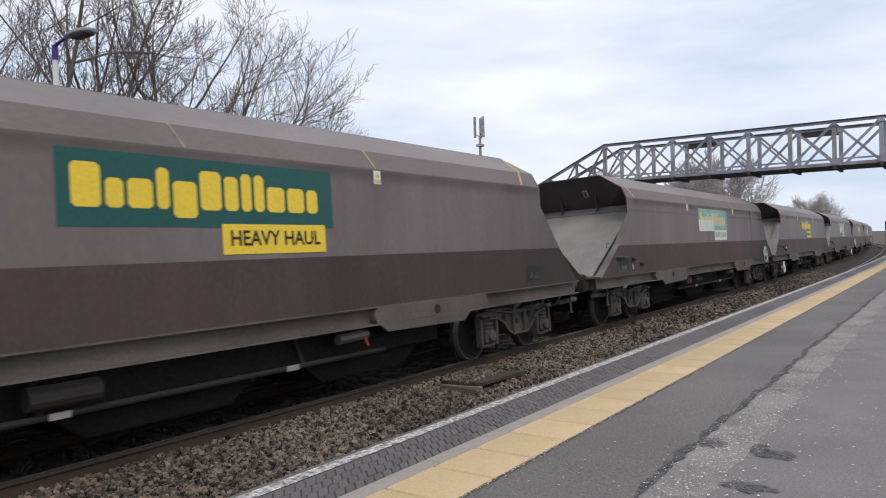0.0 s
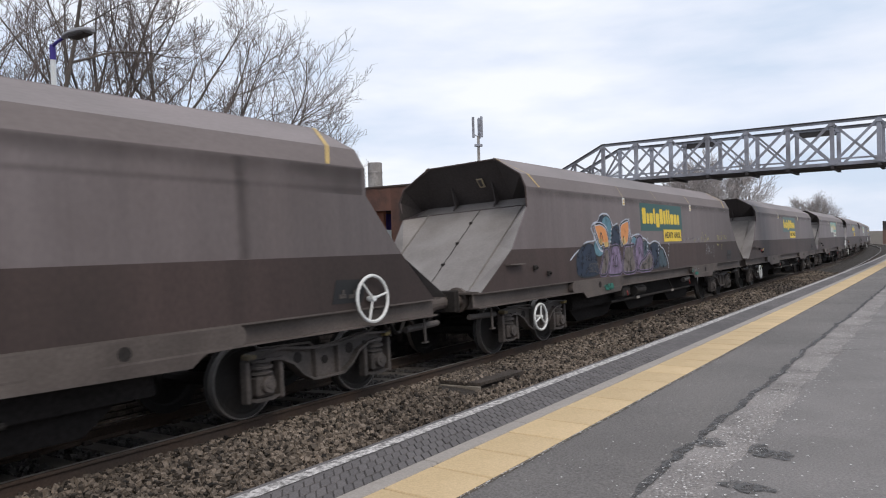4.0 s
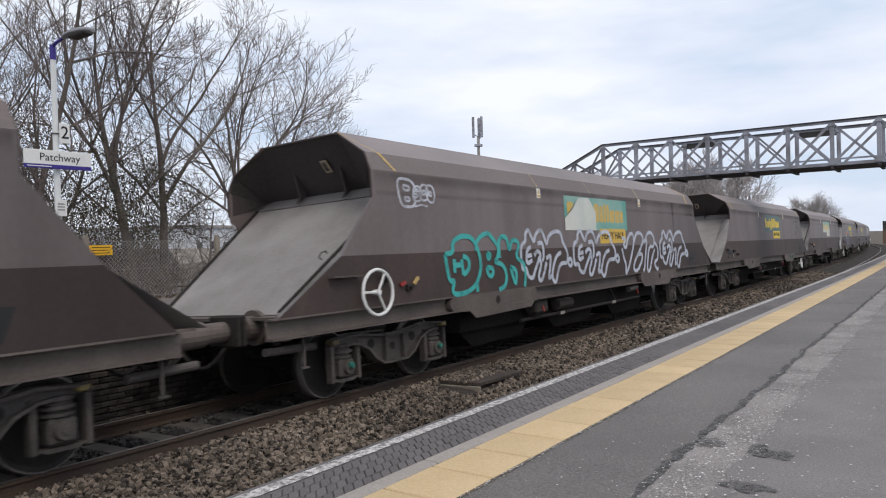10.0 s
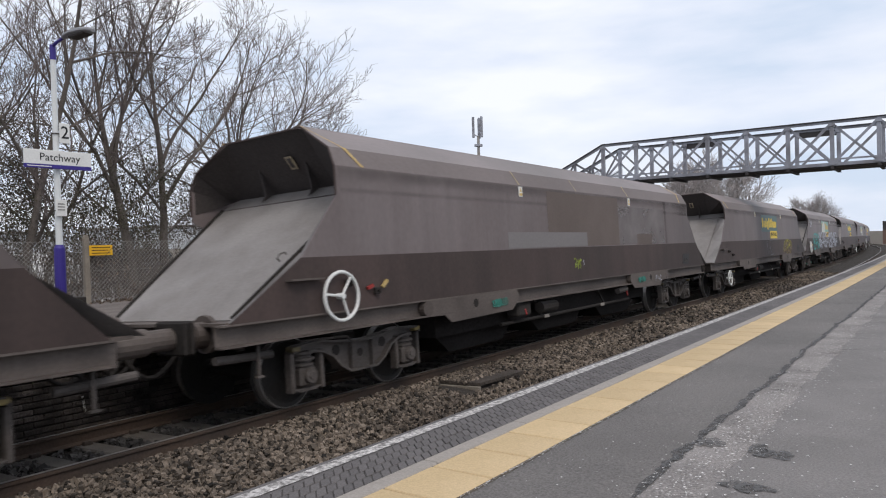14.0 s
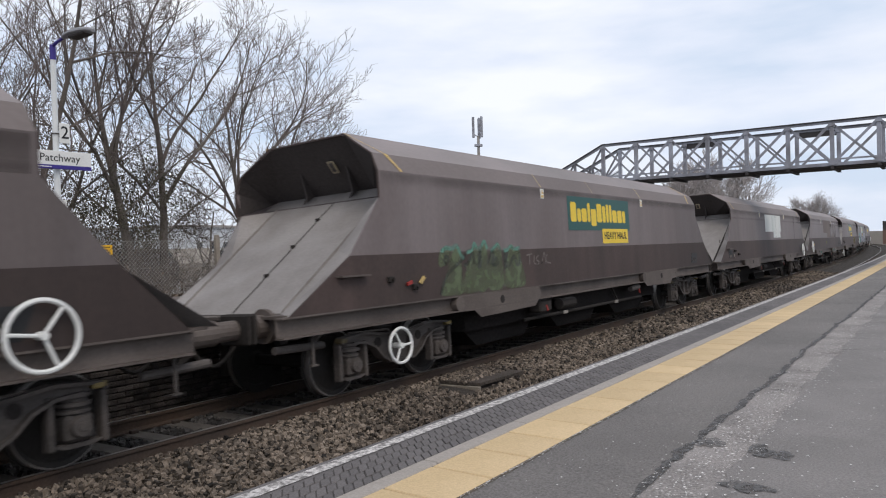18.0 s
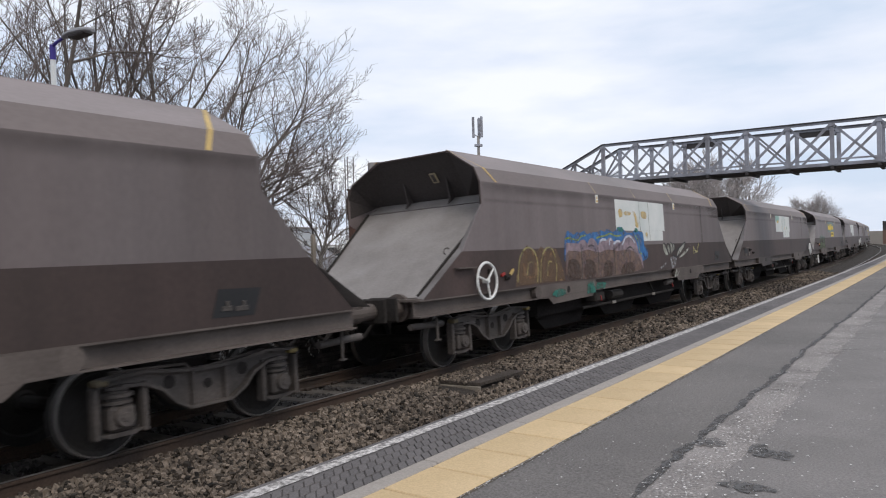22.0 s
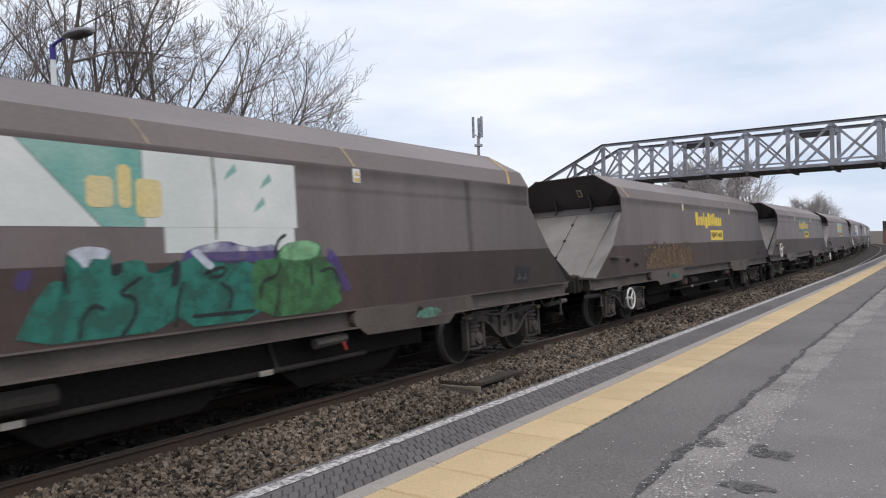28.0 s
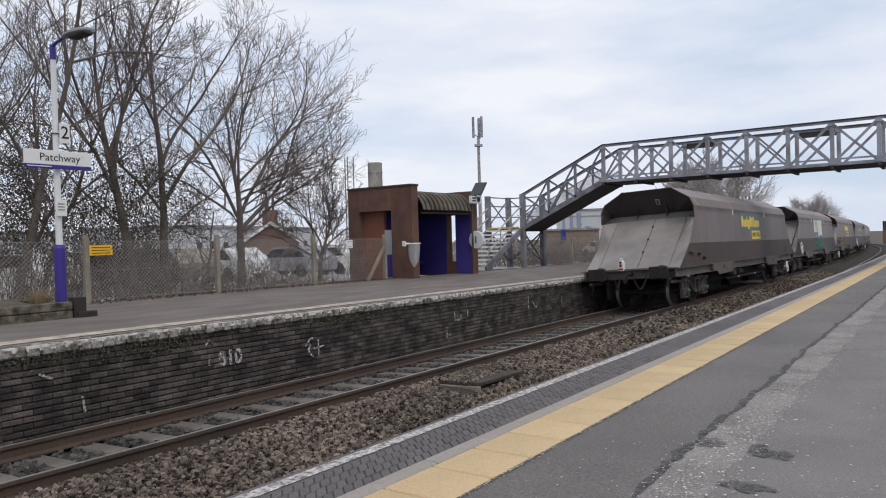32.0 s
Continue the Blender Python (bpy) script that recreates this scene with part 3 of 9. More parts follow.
def far_platform():
    top = thing("far_platform", Matrix(), "far platform with worn asphalt and a sooty brick face", "platform", kind="structure")
    bm = bmesh.new()
    ribbon(bm, -25, 130, [(1.80, FZ - 0.004), (3.5, FZ + 0.012), (7.35, FZ + 0.03), (7.4, -0.6)], 1.0)
    part("asphalt", bm, M["asphalt_far"], top)
    bm = bmesh.new()
    ribbon(bm, -25, 130, [(1.575, -0.5), (1.575, FZ - 0.115)], 1.0)
    part("mortar", bm, M["mortar"], top)
    bm = bmesh.new()
    ribbon(bm, -25, 130, [(1.53, FZ - 0.115), (1.53, FZ - 0.03), (1.80, FZ - 0.03)], 1.0)
    part("coping_bed", bm, M["mortar"], top)
    bm = bmesh.new()
    ribbon(bm, -25, 110, [(1.95, FZ + 0.006), (2.30, FZ + 0.006)], 1.0)
    part("cream_line", bm, M["cream_line"], top, "worn cream edge line")
    bm = bmesh.new()
    ribbon(bm, -10, 60, [(1.488, FZ - 0.05), (1.488, FZ + 0.007), (1.555, FZ + 0.008)], 1.0)
    part("edge_paint", bm, M["edge_white"], top, "worn whitish paint along the coping edge")
    return top


ground_sheet()
car_park()
ballast_bed()
track(0.0, -40, 300, 60, "rusty running line on concrete sleepers beside the far platform")
track(NEAR_TRACK, -40, 300, 4, "second running line below the near platform edge")
M["edge_white"] = spray("worn_edge_paint", (0.60, 0.58, 0.54), 0.52, 0.10, 11.0)
NEARP = near_platform()
FARP = far_platform()


# ---------------------------------------------------------------- coal wagons
L = 16.75                 # headstock to headstock
W = 1.40                  # half width
KNEE, MID, RIM = (1.40, 2.82), (1.29, 3.06), (0.74, 3.40)


def mirrored(pts):
    return [(L - a, b) for a, b in pts]


def side_sheet(bm, pts, sgn, y=W, th=0.02):
    prism(bm, pts, sgn * y, sgn * (y - th))


def sweep(bm, path, radius, n=6):
    """One bent tube along a path in a plane across the track's width."""
    rings = []
    for k, p in enumerate(path):
        d = (path[min(k + 1, len(path) - 1)] - path[max(k - 1, 0)]).normalized()
        a = Vector((0, 1, 0))
        b = d.cross(a).normalized()
        rings.append([bm.verts.new(p + (a * math.cos(i * math.tau / n) + b * math.sin(i * math.tau / n)) * radius) for i in range(n)])
    for p, q in zip(rings, rings[1:]):
        for i in range(n):
            bm.faces.new((p[i], p[(i + 1) % n], q[(i + 1) % n], q[i]))


def build_bogie(parent, u):
    bm = bmesh.new()
    soft_box(bm, u - 0.22, u + 0.22, -0.85, 0.85, 0.42, 0.80, 0.03)
    soft_box(bm, u - 0.9, u + 0.9, -0.3, 0.3, 0.45, 0.62, 0.03)
    bogie = part("bogie", bm, M["under"], parent, "grimy cast-steel bogie")
    top_edge = [(-1.16, 0.69), (-1.13, 0.75), (-0.72, 0.78), (-0.40, 0.735), (-0.12, 0.71), (0.12, 0.71), (0.40, 0.735), (0.72, 0.78), (1.13, 0.75), (1.16, 0.69)]
    low_edge = [(0.95, 0.66), (0.72, 0.64), (0.54, 0.56), (0.40, 0.42), (0.24, 0.335), (-0.24, 0.335), (-0.40, 0.42), (-0.54, 0.56), (-0.72, 0.64), (-0.95, 0.66)]
    for sgn in (-1, 1):
        def across(a, b):
            return sorted((sgn * a, sgn * b))
        bm = bmesh.new()
        prism(bm, [(u + a, b) for a, b in top_edge + low_edge], sgn * 1.04, sgn * 1.10)
        for run, dz in ((top_edge, -0.012), (low_edge, 0.012)):
            for a, b in zip(run, run[1:]):
                beam(bm, (u + a[0], sgn * 1.10, a[1] + dz), (u + b[0], sgn * 1.10, b[1] + dz), 0.15, 0.03)
        for a in (-0.19, 0.19):
            soft_box(bm, u + a - 0.018, u + a + 0.018, *across(1.09, 1.165), 0.35, 0.70, 0.006)
        part("side_frame", bm, M["bogie"], bogie)
        # dark discs on the solid frame give its holes their shade
        for a, z, rx in ((-0.43, 0.62, 0.065), (0.43, 0.62, 0.065), (0.0, 0.54, 0.05)):
            bm = bmesh.new()
            rod(bm, (u + a, sgn * 1.08, z), (u + a, sgn * 1.106, z), rx, n=14)
            part("frame_hole", bm, M["under"], bogie, "dark disc for the shade in a lightening hole")
        bm = bmesh.new()
        rod(bm, (u - 1.05, sgn * 1.15, 0.80), (u - 0.3, sgn * 1.17, 0.775), 0.014, n=6)
        rod(bm, (u - 0.3, sgn * 1.17, 0.775), (u - 0.22, sgn * 1.17, 0.70), 0.014, n=6)
        rod(bm, (u - 0.22, sgn * 1.17, 0.70), (u + 0.5, sgn * 1.15, 0.77), 0.014, n=6)
        part("brake_pipe", bm, M["bogie"], bogie, "thin bent brake pipe")
        for a in (-1.12, 1.12):
            bm = bmesh.new()
            soft_box(bm, u + a - 0.07, u + a + 0.05, *across(1.05, 1.18), 0.69, 0.75, 0.015)
            part("frame_tip", bm, M["tip_yellow"], bogie, "dull yellow frame end")
        for a in (-0.93, 0.93):
            bm = bmesh.new()
            soft_box(bm, u + a - 0.125, u + a + 0.125, *across(0.98, 1.15), 0.27, 0.50, 0.03)
            soft_box(bm, u + a - 0.26, u + a - 0.20, *across(1.02, 1.14), 0.22, 0.68, 0.015)
            soft_box(bm, u + a + 0.20, u + a + 0.26, *across(1.02, 1.14), 0.22, 0.68, 0.015)
            prism(bm, [(u + a - 0.22, 0.26), (u + a + 0.22, 0.26), (u + a + 0.12, 0.22), (u + a - 0.12, 0.22)], sgn * 1.03, sgn * 1.12)
            rod(bm, (u + a, sgn * 1.15, 0.40), (u + a, sgn * 1.195, 0.40), 0.095, 0.085, 16)
            rod(bm, (u + a, sgn * 1.195, 0.40), (u + a, sgn * 1.205, 0.40), 0.045, 0.04, 8)
            part("axlebox", bm, M["bogie"], bogie)
            bm = bmesh.new()
            lathe(bm, [(0.10, 0.50), (0.145, 0.51), (0.145, 0.535), (0.115, 0.545), (0.115, 0.56), (0.155, 0.57), (0.155, 0.60), (0.12, 0.61), (0.12, 0.63), (0.15, 0.64), (0.15, 0.67), (0.10, 0.68)], (u + a, sgn * 1.02, 0.0), "z", 16)
            part("spring", bm, M["bogie"], bogie, "stacked rubber and steel spring")
    for a in (-0.93, 0.93):
        bm = bmesh.new()
        rod(bm, (0, -1.0, 0), (0, 1.0, 0), 0.08, n=10)
        axle = part("wheelset", bm, M["wheel"], parent, "dark steel axle with its two wheels")
        axle.matrix_basis = pose(u + a, 0, 0.42)
        for sgn in (-1, 1):
            bm = bmesh.new()
            prof = [(0.10, -0.07), (0.13, -0.06), (0.34, -0.02), (0.36, -0.05), (0.42, -0.055), (0.418, 0.04), (0.445, 0.06), (0.445, 0.07), (0.35, 0.07), (0.33, 0.02), (0.13, 0.04), (0.10, 0.07)]
            lathe(bm, [(x, -sgn * y) for x, y in prof], (0, sgn * 0.72, 0), "y", 32)
            wheel = part("wheel", bm, M["wheel"], axle, "dark steel wheel with a flange")
            bm = bmesh.new()
            lathe(bm, [(a, -sgn * b) for a, b in ((0.405, -0.0565), (0.4215, -0.054), (0.4195, 0.03), (0.405, 0.031))], (0, sgn * 0.72, 0), "y", 32, False)
            part("tread", bm, M["rail_top"], wheel, "bright worn tread")
    return bogie


def build_wagon(plain):
    """One wagon; plain: the kind whose slope sheet is one wide smooth plate."""
    w = thing("coal_wagon", Matrix(), "weathered grey and brown bogie coal hopper wagon", "wagon", "coal train wagons")
    low = [(0.02, 1.10), (L + 0.05, 1.10), (L - 0.62, 1.745), (1.04, 1.745)]
    upp = [(1.04, 1.745), (L - 0.62, 1.745), (L - 1.26, 2.48), (L - 1.26, 2.82), (1.66, 2.82), (1.66, 2.48)]
    skirt = [(3.32, 1.10), (5.72, 1.10), (5.72, 0.86), (5.60, 0.775), (3.86, 0.745), (3.70, 0.86), (3.32, 0.87)]
    for sgn in (-1, 1):
        bm = bmesh.new()
        if sgn > 0 and plain:
            low = [(0.78, 1.10), (L - 0.38, 1.10), (L - 1.15, 1.745), (1.58, 1.745)]
            upp = [(1.58, 1.745), (L - 1.15, 1.745), (L - 1.58, 2.22), (L - 1.28, 2.38), (L - 1.26, 2.82), (1.66, 2.82), (1.68, 2.38), (1.98, 2.22)]
        elif sgn > 0:
            # the off side is cut further back at the slopes to fit the camera's view
            low = [(0.24, 1.10), (L - 0.17, 1.10), (L - 0.82, 1.745), (1.24, 1.745)]
            upp = [(1.24, 1.745), (L - 0.82, 1.745), (L - 1.36, 2.48), (L - 1.26, 2.82), (1.66, 2.82), (1.76, 2.48)]
        side_sheet(bm, low, sgn)
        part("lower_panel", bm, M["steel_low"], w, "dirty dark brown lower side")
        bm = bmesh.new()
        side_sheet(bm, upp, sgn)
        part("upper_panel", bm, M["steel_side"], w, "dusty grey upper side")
        # two shoulder facets; the flatter one is coloured lighter for sky light
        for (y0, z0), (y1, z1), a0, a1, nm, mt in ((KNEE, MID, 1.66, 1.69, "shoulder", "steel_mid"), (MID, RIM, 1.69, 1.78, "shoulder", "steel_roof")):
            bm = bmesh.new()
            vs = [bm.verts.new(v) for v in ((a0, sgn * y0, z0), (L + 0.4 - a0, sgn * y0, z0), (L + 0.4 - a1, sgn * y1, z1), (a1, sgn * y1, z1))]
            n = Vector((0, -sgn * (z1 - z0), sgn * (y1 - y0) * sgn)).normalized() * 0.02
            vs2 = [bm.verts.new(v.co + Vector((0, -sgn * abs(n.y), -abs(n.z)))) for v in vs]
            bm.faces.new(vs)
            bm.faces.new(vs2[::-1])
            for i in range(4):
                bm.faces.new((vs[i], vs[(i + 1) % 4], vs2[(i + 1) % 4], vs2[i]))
            part(nm, bm, M[mt], w, "folded shoulder plate")
        bm = bmesh.new()
        rod(bm, (1.78, sgn * 0.72, 3.392), (L - 1.38, sgn * 0.72, 3.392), 0.022, n=8)
        part("top_rail", bm, M["steel_roof"], w)
        # solebar channel
        bm = bmesh.new()
        y = sgn * (W - 0.10)
        prism(bm, [(-0.08, 0.87), (L + 0.08, 0.87), (L + 0.08, 1.10), (-0.08, 1.10)], y, y - sgn * 0.02)
        part("solebar", bm, M["steel_sole"], w, "brown channel solebar")
        for z in (0.87, 1.085):
            bm = bmesh.new()
            box(bm, -0.08, L + 0.08, min(y, sgn * (W + 0.005)), max(y, sgn * (W + 0.005)), z, z + 0.02)
            part("flange", bm, M["steel_sole"], w)
        for mirror in (False, True):
            bm = bmesh.new()
            pts = mirrored(skirt)[::-1] if mirror else skirt
            side_sheet(bm, pts, sgn, W + 0.004, 0.016)
            part("skirt_plate", bm, M["steel_sole"], w, "brown skirt plate")
            # dark disc on the plate stands in for the shaded lifting hole
            bm = bmesh.new()
            c = L - 4.52 if mirror else 4.52
            rod(bm, (c, sgn * (W - 0.02), 0.97), (c, sgn * (W + 0.007), 0.97), 0.065, n=14)
            part("lifting_hole", bm, M["under"], w, "round dark disc for the shade in a lifting hole")
        # rounded slot ends
        for c in (3.32, 5.72, L - 5.72, L - 3.32):
            bm = bmesh.new()
            rod(bm, (c, sgn * (W - 0.09), 0.985), (c, sgn * (W + 0.006), 0.985), 0.11, n=16)
            part("slot_end", bm, M["steel_sole"], w)
    for end in (0, 1):
        def U(a):
            return L + 0.56 - a if end else a - 0.16

        def H(a):
            return L + 0.16 - a if end else a + 0.16
        # sloping floor sheet, wider towards the top, with a flare to each side
        bm = bmesh.new()
        yb, yt, sw = (1.10, 1.34, 0.04) if plain else (1.0, 1.06, 0.012)
        q = [(0.44, -yb, 1.13), (0.44, yb, 1.13), (2.32, yt, 2.54), (2.32, -yt, 2.54)]
        lo = [bm.verts.new((U(a), y, z)) for a, y, z in q]
        hi = [bm.verts.new((U(a + 0.02), y, z - 0.025)) for a, y, z in q]
        bm.faces.new(lo)
        bm.faces.new(hi[::-1])
        for i in range(4):
            bm.faces.new((lo[i], lo[(i + 1) % 4], hi[(i + 1) % 4], hi[i]))
        slope = part("slope_sheet", bm, M["chute"], w, "pale bare steel slope sheet")
        for sg in (-1, 1):
            bm = bmesh.new()
            a0, a1 = (U(0.43), sg * yb, 1.125), (U(2.31), sg * yt, 2.535)
            b0, b1, b2 = (0.18, 1.20, 1.82) if sg < 0 else (0.94, 1.74, 2.14) if plain else (0.40, 1.40, 1.92)
            e0, e1, e2 = (U(b0), sg * 1.385, 1.105), (U(b1), sg * 1.385, 1.745), (U(b2), sg * 1.385, 2.23 if plain and sg > 0 else 2.48)
            mid = (U(1.38), sg * (yb + yt) / 2, 1.83)
            v = [bm.verts.new(p) for p in (a0, e0, e1, mid, e2, a1)]
            bm.faces.new((v[0], v[1], v[2], v[3]))
            bm.faces.new((v[3], v[2], v[4], v[5]))
            part("flare_sheet", bm, M["flare"] if plain else M["chute"], slope, "dusty side flare")
            bm = bmesh.new()
            beam(bm, (U(0.45), sg * yb, 1.15), (U(2.32), sg * (yt - 0.005), 2.555), sw, 0.03)
            part("edge_seam", bm, M["under"] if plain else M["chute"], slope, "edge joint of the sheet")
        bm = bmesh.new()
        for k in range(14):
            f0, f1 = k / 14, (k + 1) / 14
            yo = 0.008 * math.sin(k * 1.7) - 0.13
            y1 = 0.008 * math.sin((k + 1) * 1.7) - 0.13
            beam(bm, (U(0.45 + 1.86 * f0), yo, 1.145 + 1.395 * f0), (U(0.45 + 1.86 * f1), y1, 1.145 + 1.395 * f1), 0.010, 0.006)
        for f in (0.3, 0.56, 0.82):
            a, z = 0.45 + 1.86 * f, 1.15 + 1.395 * f
            soft_box(bm, U(a) - 0.032, U(a) + 0.032, -0.155, -0.105, z - 0.024, z + 0.024, 0.01)
        if not plain:
            part("centre_seam", bm, M["under"], slope, "dark seam with lumps")
        else:
            bm = bmesh.new()
            for sg in (-1, 1):
                y = sg * (yb + 0.06)
                prev = Vector((U(1.10), y, 1.72))
                for q in ((1.06, 1.75), (1.10, 1.80), (1.18, 1.82), (1.20, 1.79)):
                    rod(bm, prev, Vector((U(q[0]), y, q[1])), 0.009, n=6)
                    prev = Vector((U(q[0]), y, q[1]))
            part("grab_handle", bm, M["bogie"], slope, "small bent grab handle")
        # end sill plate under the sheet
        bm = bmesh.new()
        box(bm, min(H(-0.14), H(0.3)), max(H(-0.14), H(0.3)), -1.32, 1.32, 1.085, 1.12)
        part("end_plate", bm, M["steel_sole"], w)
        # hood above the slope
        rim = [(-1.385, 2.46), (-1.385, 2.82), (-1.275, 3.05), (-0.74, 3.39), (0.74, 3.39), (1.275, 3.05), (1.385, 2.82), (1.385, 2.46)]
        inner = [(-1.35, 2.60), (-1.33, 2.66), (-1.20, 2.70), (-0.7, 2.70), (0.7, 2.70), (1.20, 2.70), (1.33, 2.66), (1.35, 2.60)]
        ax = [1.82, 1.82, 1.86, 1.95, 1.95, 1.86, 1.82, 1.82]
        bx_ = [2.30, 2.48, 2.53, 2.55, 2.55, 2.53, 2.48, 2.30]
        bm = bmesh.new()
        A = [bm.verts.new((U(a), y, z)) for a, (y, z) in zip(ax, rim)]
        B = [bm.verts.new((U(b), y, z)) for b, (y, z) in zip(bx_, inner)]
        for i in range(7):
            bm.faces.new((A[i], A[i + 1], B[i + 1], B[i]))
        hood = part("hood_plate", bm, M["hood_dark"], w, "dark overhanging hood")
        bm = bmesh.new()
        C = [bm.verts.new((U(a), y, z)) for a, y, z in ((2.33, -1.33, 2.555), (2.33, 1.33, 2.555), (2.52, 1.20, 2.695), (2.52, -1.20, 2.695))]
        bm.faces.new(C)
        part("hood_lip", bm, M["flare"], hood, "dusty lip at the foot of the hood")
        for y in (-0.45, 0.45):
            bm = bmesh.new()
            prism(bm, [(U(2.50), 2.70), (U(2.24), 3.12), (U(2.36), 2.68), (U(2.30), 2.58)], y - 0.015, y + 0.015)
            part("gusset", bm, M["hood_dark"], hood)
        bm = bmesh.new()
        for i in range(7):
            beam(bm, (U(ax[i]), rim[i][0], rim[i][1]), (U(ax[i + 1]), rim[i + 1][0], rim[i + 1][1]), 0.03, 0.02)
        part("hood_rim", bm, M["steel_low"], hood)
        bm = bmesh.new()
        prism(bm, [(U(2.15), 3.10), (U(2.28), 2.95), (U(2.29), 2.96), (U(2.16), 3.11)], -0.31, -0.19)
        lab = part("hood_label", bm, M["pale_mark"], hood, "small worn label")
        bm = bmesh.new()
        prism(bm, [(U(2.163), 3.07), (U(2.249), 2.97), (U(2.25), 2.99), (U(2.165), 3.09)], -0.28, -0.22)
        part("pictogram", bm, M["bogie"], lab, "faded dark pictogram")
        # headstock, buffers and coupling
        bm = bmesh.new()
        soft_box(bm, min(H(0), H(0.14)), max(H(0), H(0.14)), -1.29, 1.29, 0.84, 1.08, 0.015)
        head = part("headstock", bm, M["steel_sole"], w, "brown headstock")
        d = 1 if end else -1
        e0, reach = H(0), (0.80 if end else 0.33)
        for sg in (-1, 1):
            bm = bmesh.new()
            rod(bm, (e0, sg * 0.87, 1.0), (e0 + d * 0.06, sg * 0.87, 1.0), 0.20, n=16)
            rod(bm, (e0 + d * 0.06, sg * 0.87, 1.0), (e0 + d * reach * 0.65, sg * 0.87, 1.0), 0.135, n=16)
            rod(bm, (e0 + d * reach * 0.65, sg * 0.87, 1.0), (e0 + d * reach, sg * 0.87, 1.0), 0.11, n=16)
            buf = part("buffer", bm, M["steel_sole"], w, "grimy sprung buffer")
            bm = bmesh.new()
            x0, x1 = sorted((e0 + d * reach, e0 + d * (reach + 0.05)))
            soft_box(bm, x0, x1, sg * 0.87 - 0.25, sg * 0.87 + 0.25, 0.83, 1.17, 0.02)
            part("buffer_face", bm, M["under"], buf, "black rectangular buffer head")
        bm = bmesh.new()
        rod(bm, (e0, 0, 0.98), (e0 + d * 0.30, 0, 0.98), 0.05, n=8)
        for k in range(3):
            ring(bm, (e0 + d * (0.34 + 0.10 * k), 0, 0.94 - 0.06 * k), 0.07, 0.022, "y", 10, 5)
        coup = part("coupling", bm, M["under"], w, "dark screw coupling")
        for yy in (-0.42, 0.35):
            bm = bmesh.new()
            path = [Vector((e0 + d * 0.62 * f, yy * (1 - 0.3 * f), 0.86 - 0.35 * math.sin(f * 3.1) * (0.6 + 0.4 * f))) for f in (0, 0.125, 0.25, 0.375, 0.5, 0.625, 0.75, 0.875, 1)]
            sweep(bm, path, 0.025)
            part("brake_hose", bm, M["under"], coup, "black brake hose")
        # step under the corner
        for sg in (-1, 1):
            bm = bmesh.new()
            rod(bm, (U(0.62), sg * 1.28, 0.87), (U(0.62), sg * 1.28, 0.52), 0.02, n=6)
            rod(bm, (U(0.9), sg * 1.16, 0.72), (U(0.16), sg * 1.16, 0.74), 0.045, n=10)
            beam(bm, (U(0.57), sg * 1.28, 0.52), (U(0.67), sg * 1.28, 0.52), 0.05, 0.02)
            part("step", bm, M["bogie"], w)
            if end:
                continue
            bm = bmesh.new()
            beam(bm, (U(0.95), sg * (W + 0.05), 1.50), (U(1.45), sg * (W + 0.05), 1.50), 0.10, 0.02)
            part("ledge", bm, M["steel_sole"], w, "small side ledge")
        build_bogie(w, L - 1.83 if end else 2.225)
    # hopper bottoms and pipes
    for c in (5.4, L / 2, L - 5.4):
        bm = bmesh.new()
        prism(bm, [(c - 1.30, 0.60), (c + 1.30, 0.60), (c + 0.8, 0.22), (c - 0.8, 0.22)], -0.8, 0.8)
        part("hopper_chute", bm, M["under_shade"], w, "black discharge hopper")
    # box added between the bogies to keep light out from below
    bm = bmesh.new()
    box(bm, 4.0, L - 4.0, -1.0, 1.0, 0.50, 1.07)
    part("hopper_body", bm, M["under_shade"], w, "black box added to block light under the hopper")
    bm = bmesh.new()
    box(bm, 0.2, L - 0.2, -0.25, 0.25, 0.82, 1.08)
    part("centre_sill", bm, M["under_shade"], w)
    for y, z, a0, a1 in ((-1.16, 0.53, 5.6, L - 5.4), (1.16, 0.53, 5.6, L - 5.4)):
        bm = bmesh.new()
        rod(bm, (a0, y, z), (a1, y, z), 0.03, n=8)
        for k in range(2):
            a = a0 + (a1 - a0) * (k + 0.5) / 2
            beam(bm, (a, y, z), (a, y * 0.85, z + 0.4), 0.05, 0.03)
        part("operating_rod", bm, M["rod_dark"], w)
    bm = bmesh.new()
    soft_box(bm, 5.9, 6.35, -1.34, -1.1, 0.62, 0.84, 0.03)
    part("valve_box", bm, M["rod_dark"], w)
    bm = bmesh.new()
    rod(bm, (6.9, -1.2, 0.70), (7.5, -1.2, 0.70), 0.10, n=12)
    part("air_cylinder", bm, M["rod_dark"], w)
    bm = bmesh.new()
    rod(bm, (L - 6.4, -1.3, 0.76), (L - 5.9, -1.3, 0.78), 0.06, n=10)
    part("brake_cylinder", bm, M["bogie"], w, "grimy grey cylinder")
    for a in (6.12, L - 5.97):
        bm = bmesh.new()
        beam(bm, (a, -1.34, 0.74), (a + 0.05, -1.34, 0.64), 0.02, 0.035)
        part("cock_handle", bm, M["red"], w, "small red cock handle")
    for a, z in ((7.17, 0.53), (9.72, 0.53)):
        bm = bmesh.new()
        soft_box(bm, a - 0.09, a + 0.09, -1.21, -1.19, z - 0.03, z + 0.03, 0.005)
        part("rod_tag", bm, M["kerb"], w, "pale tag on the rod")
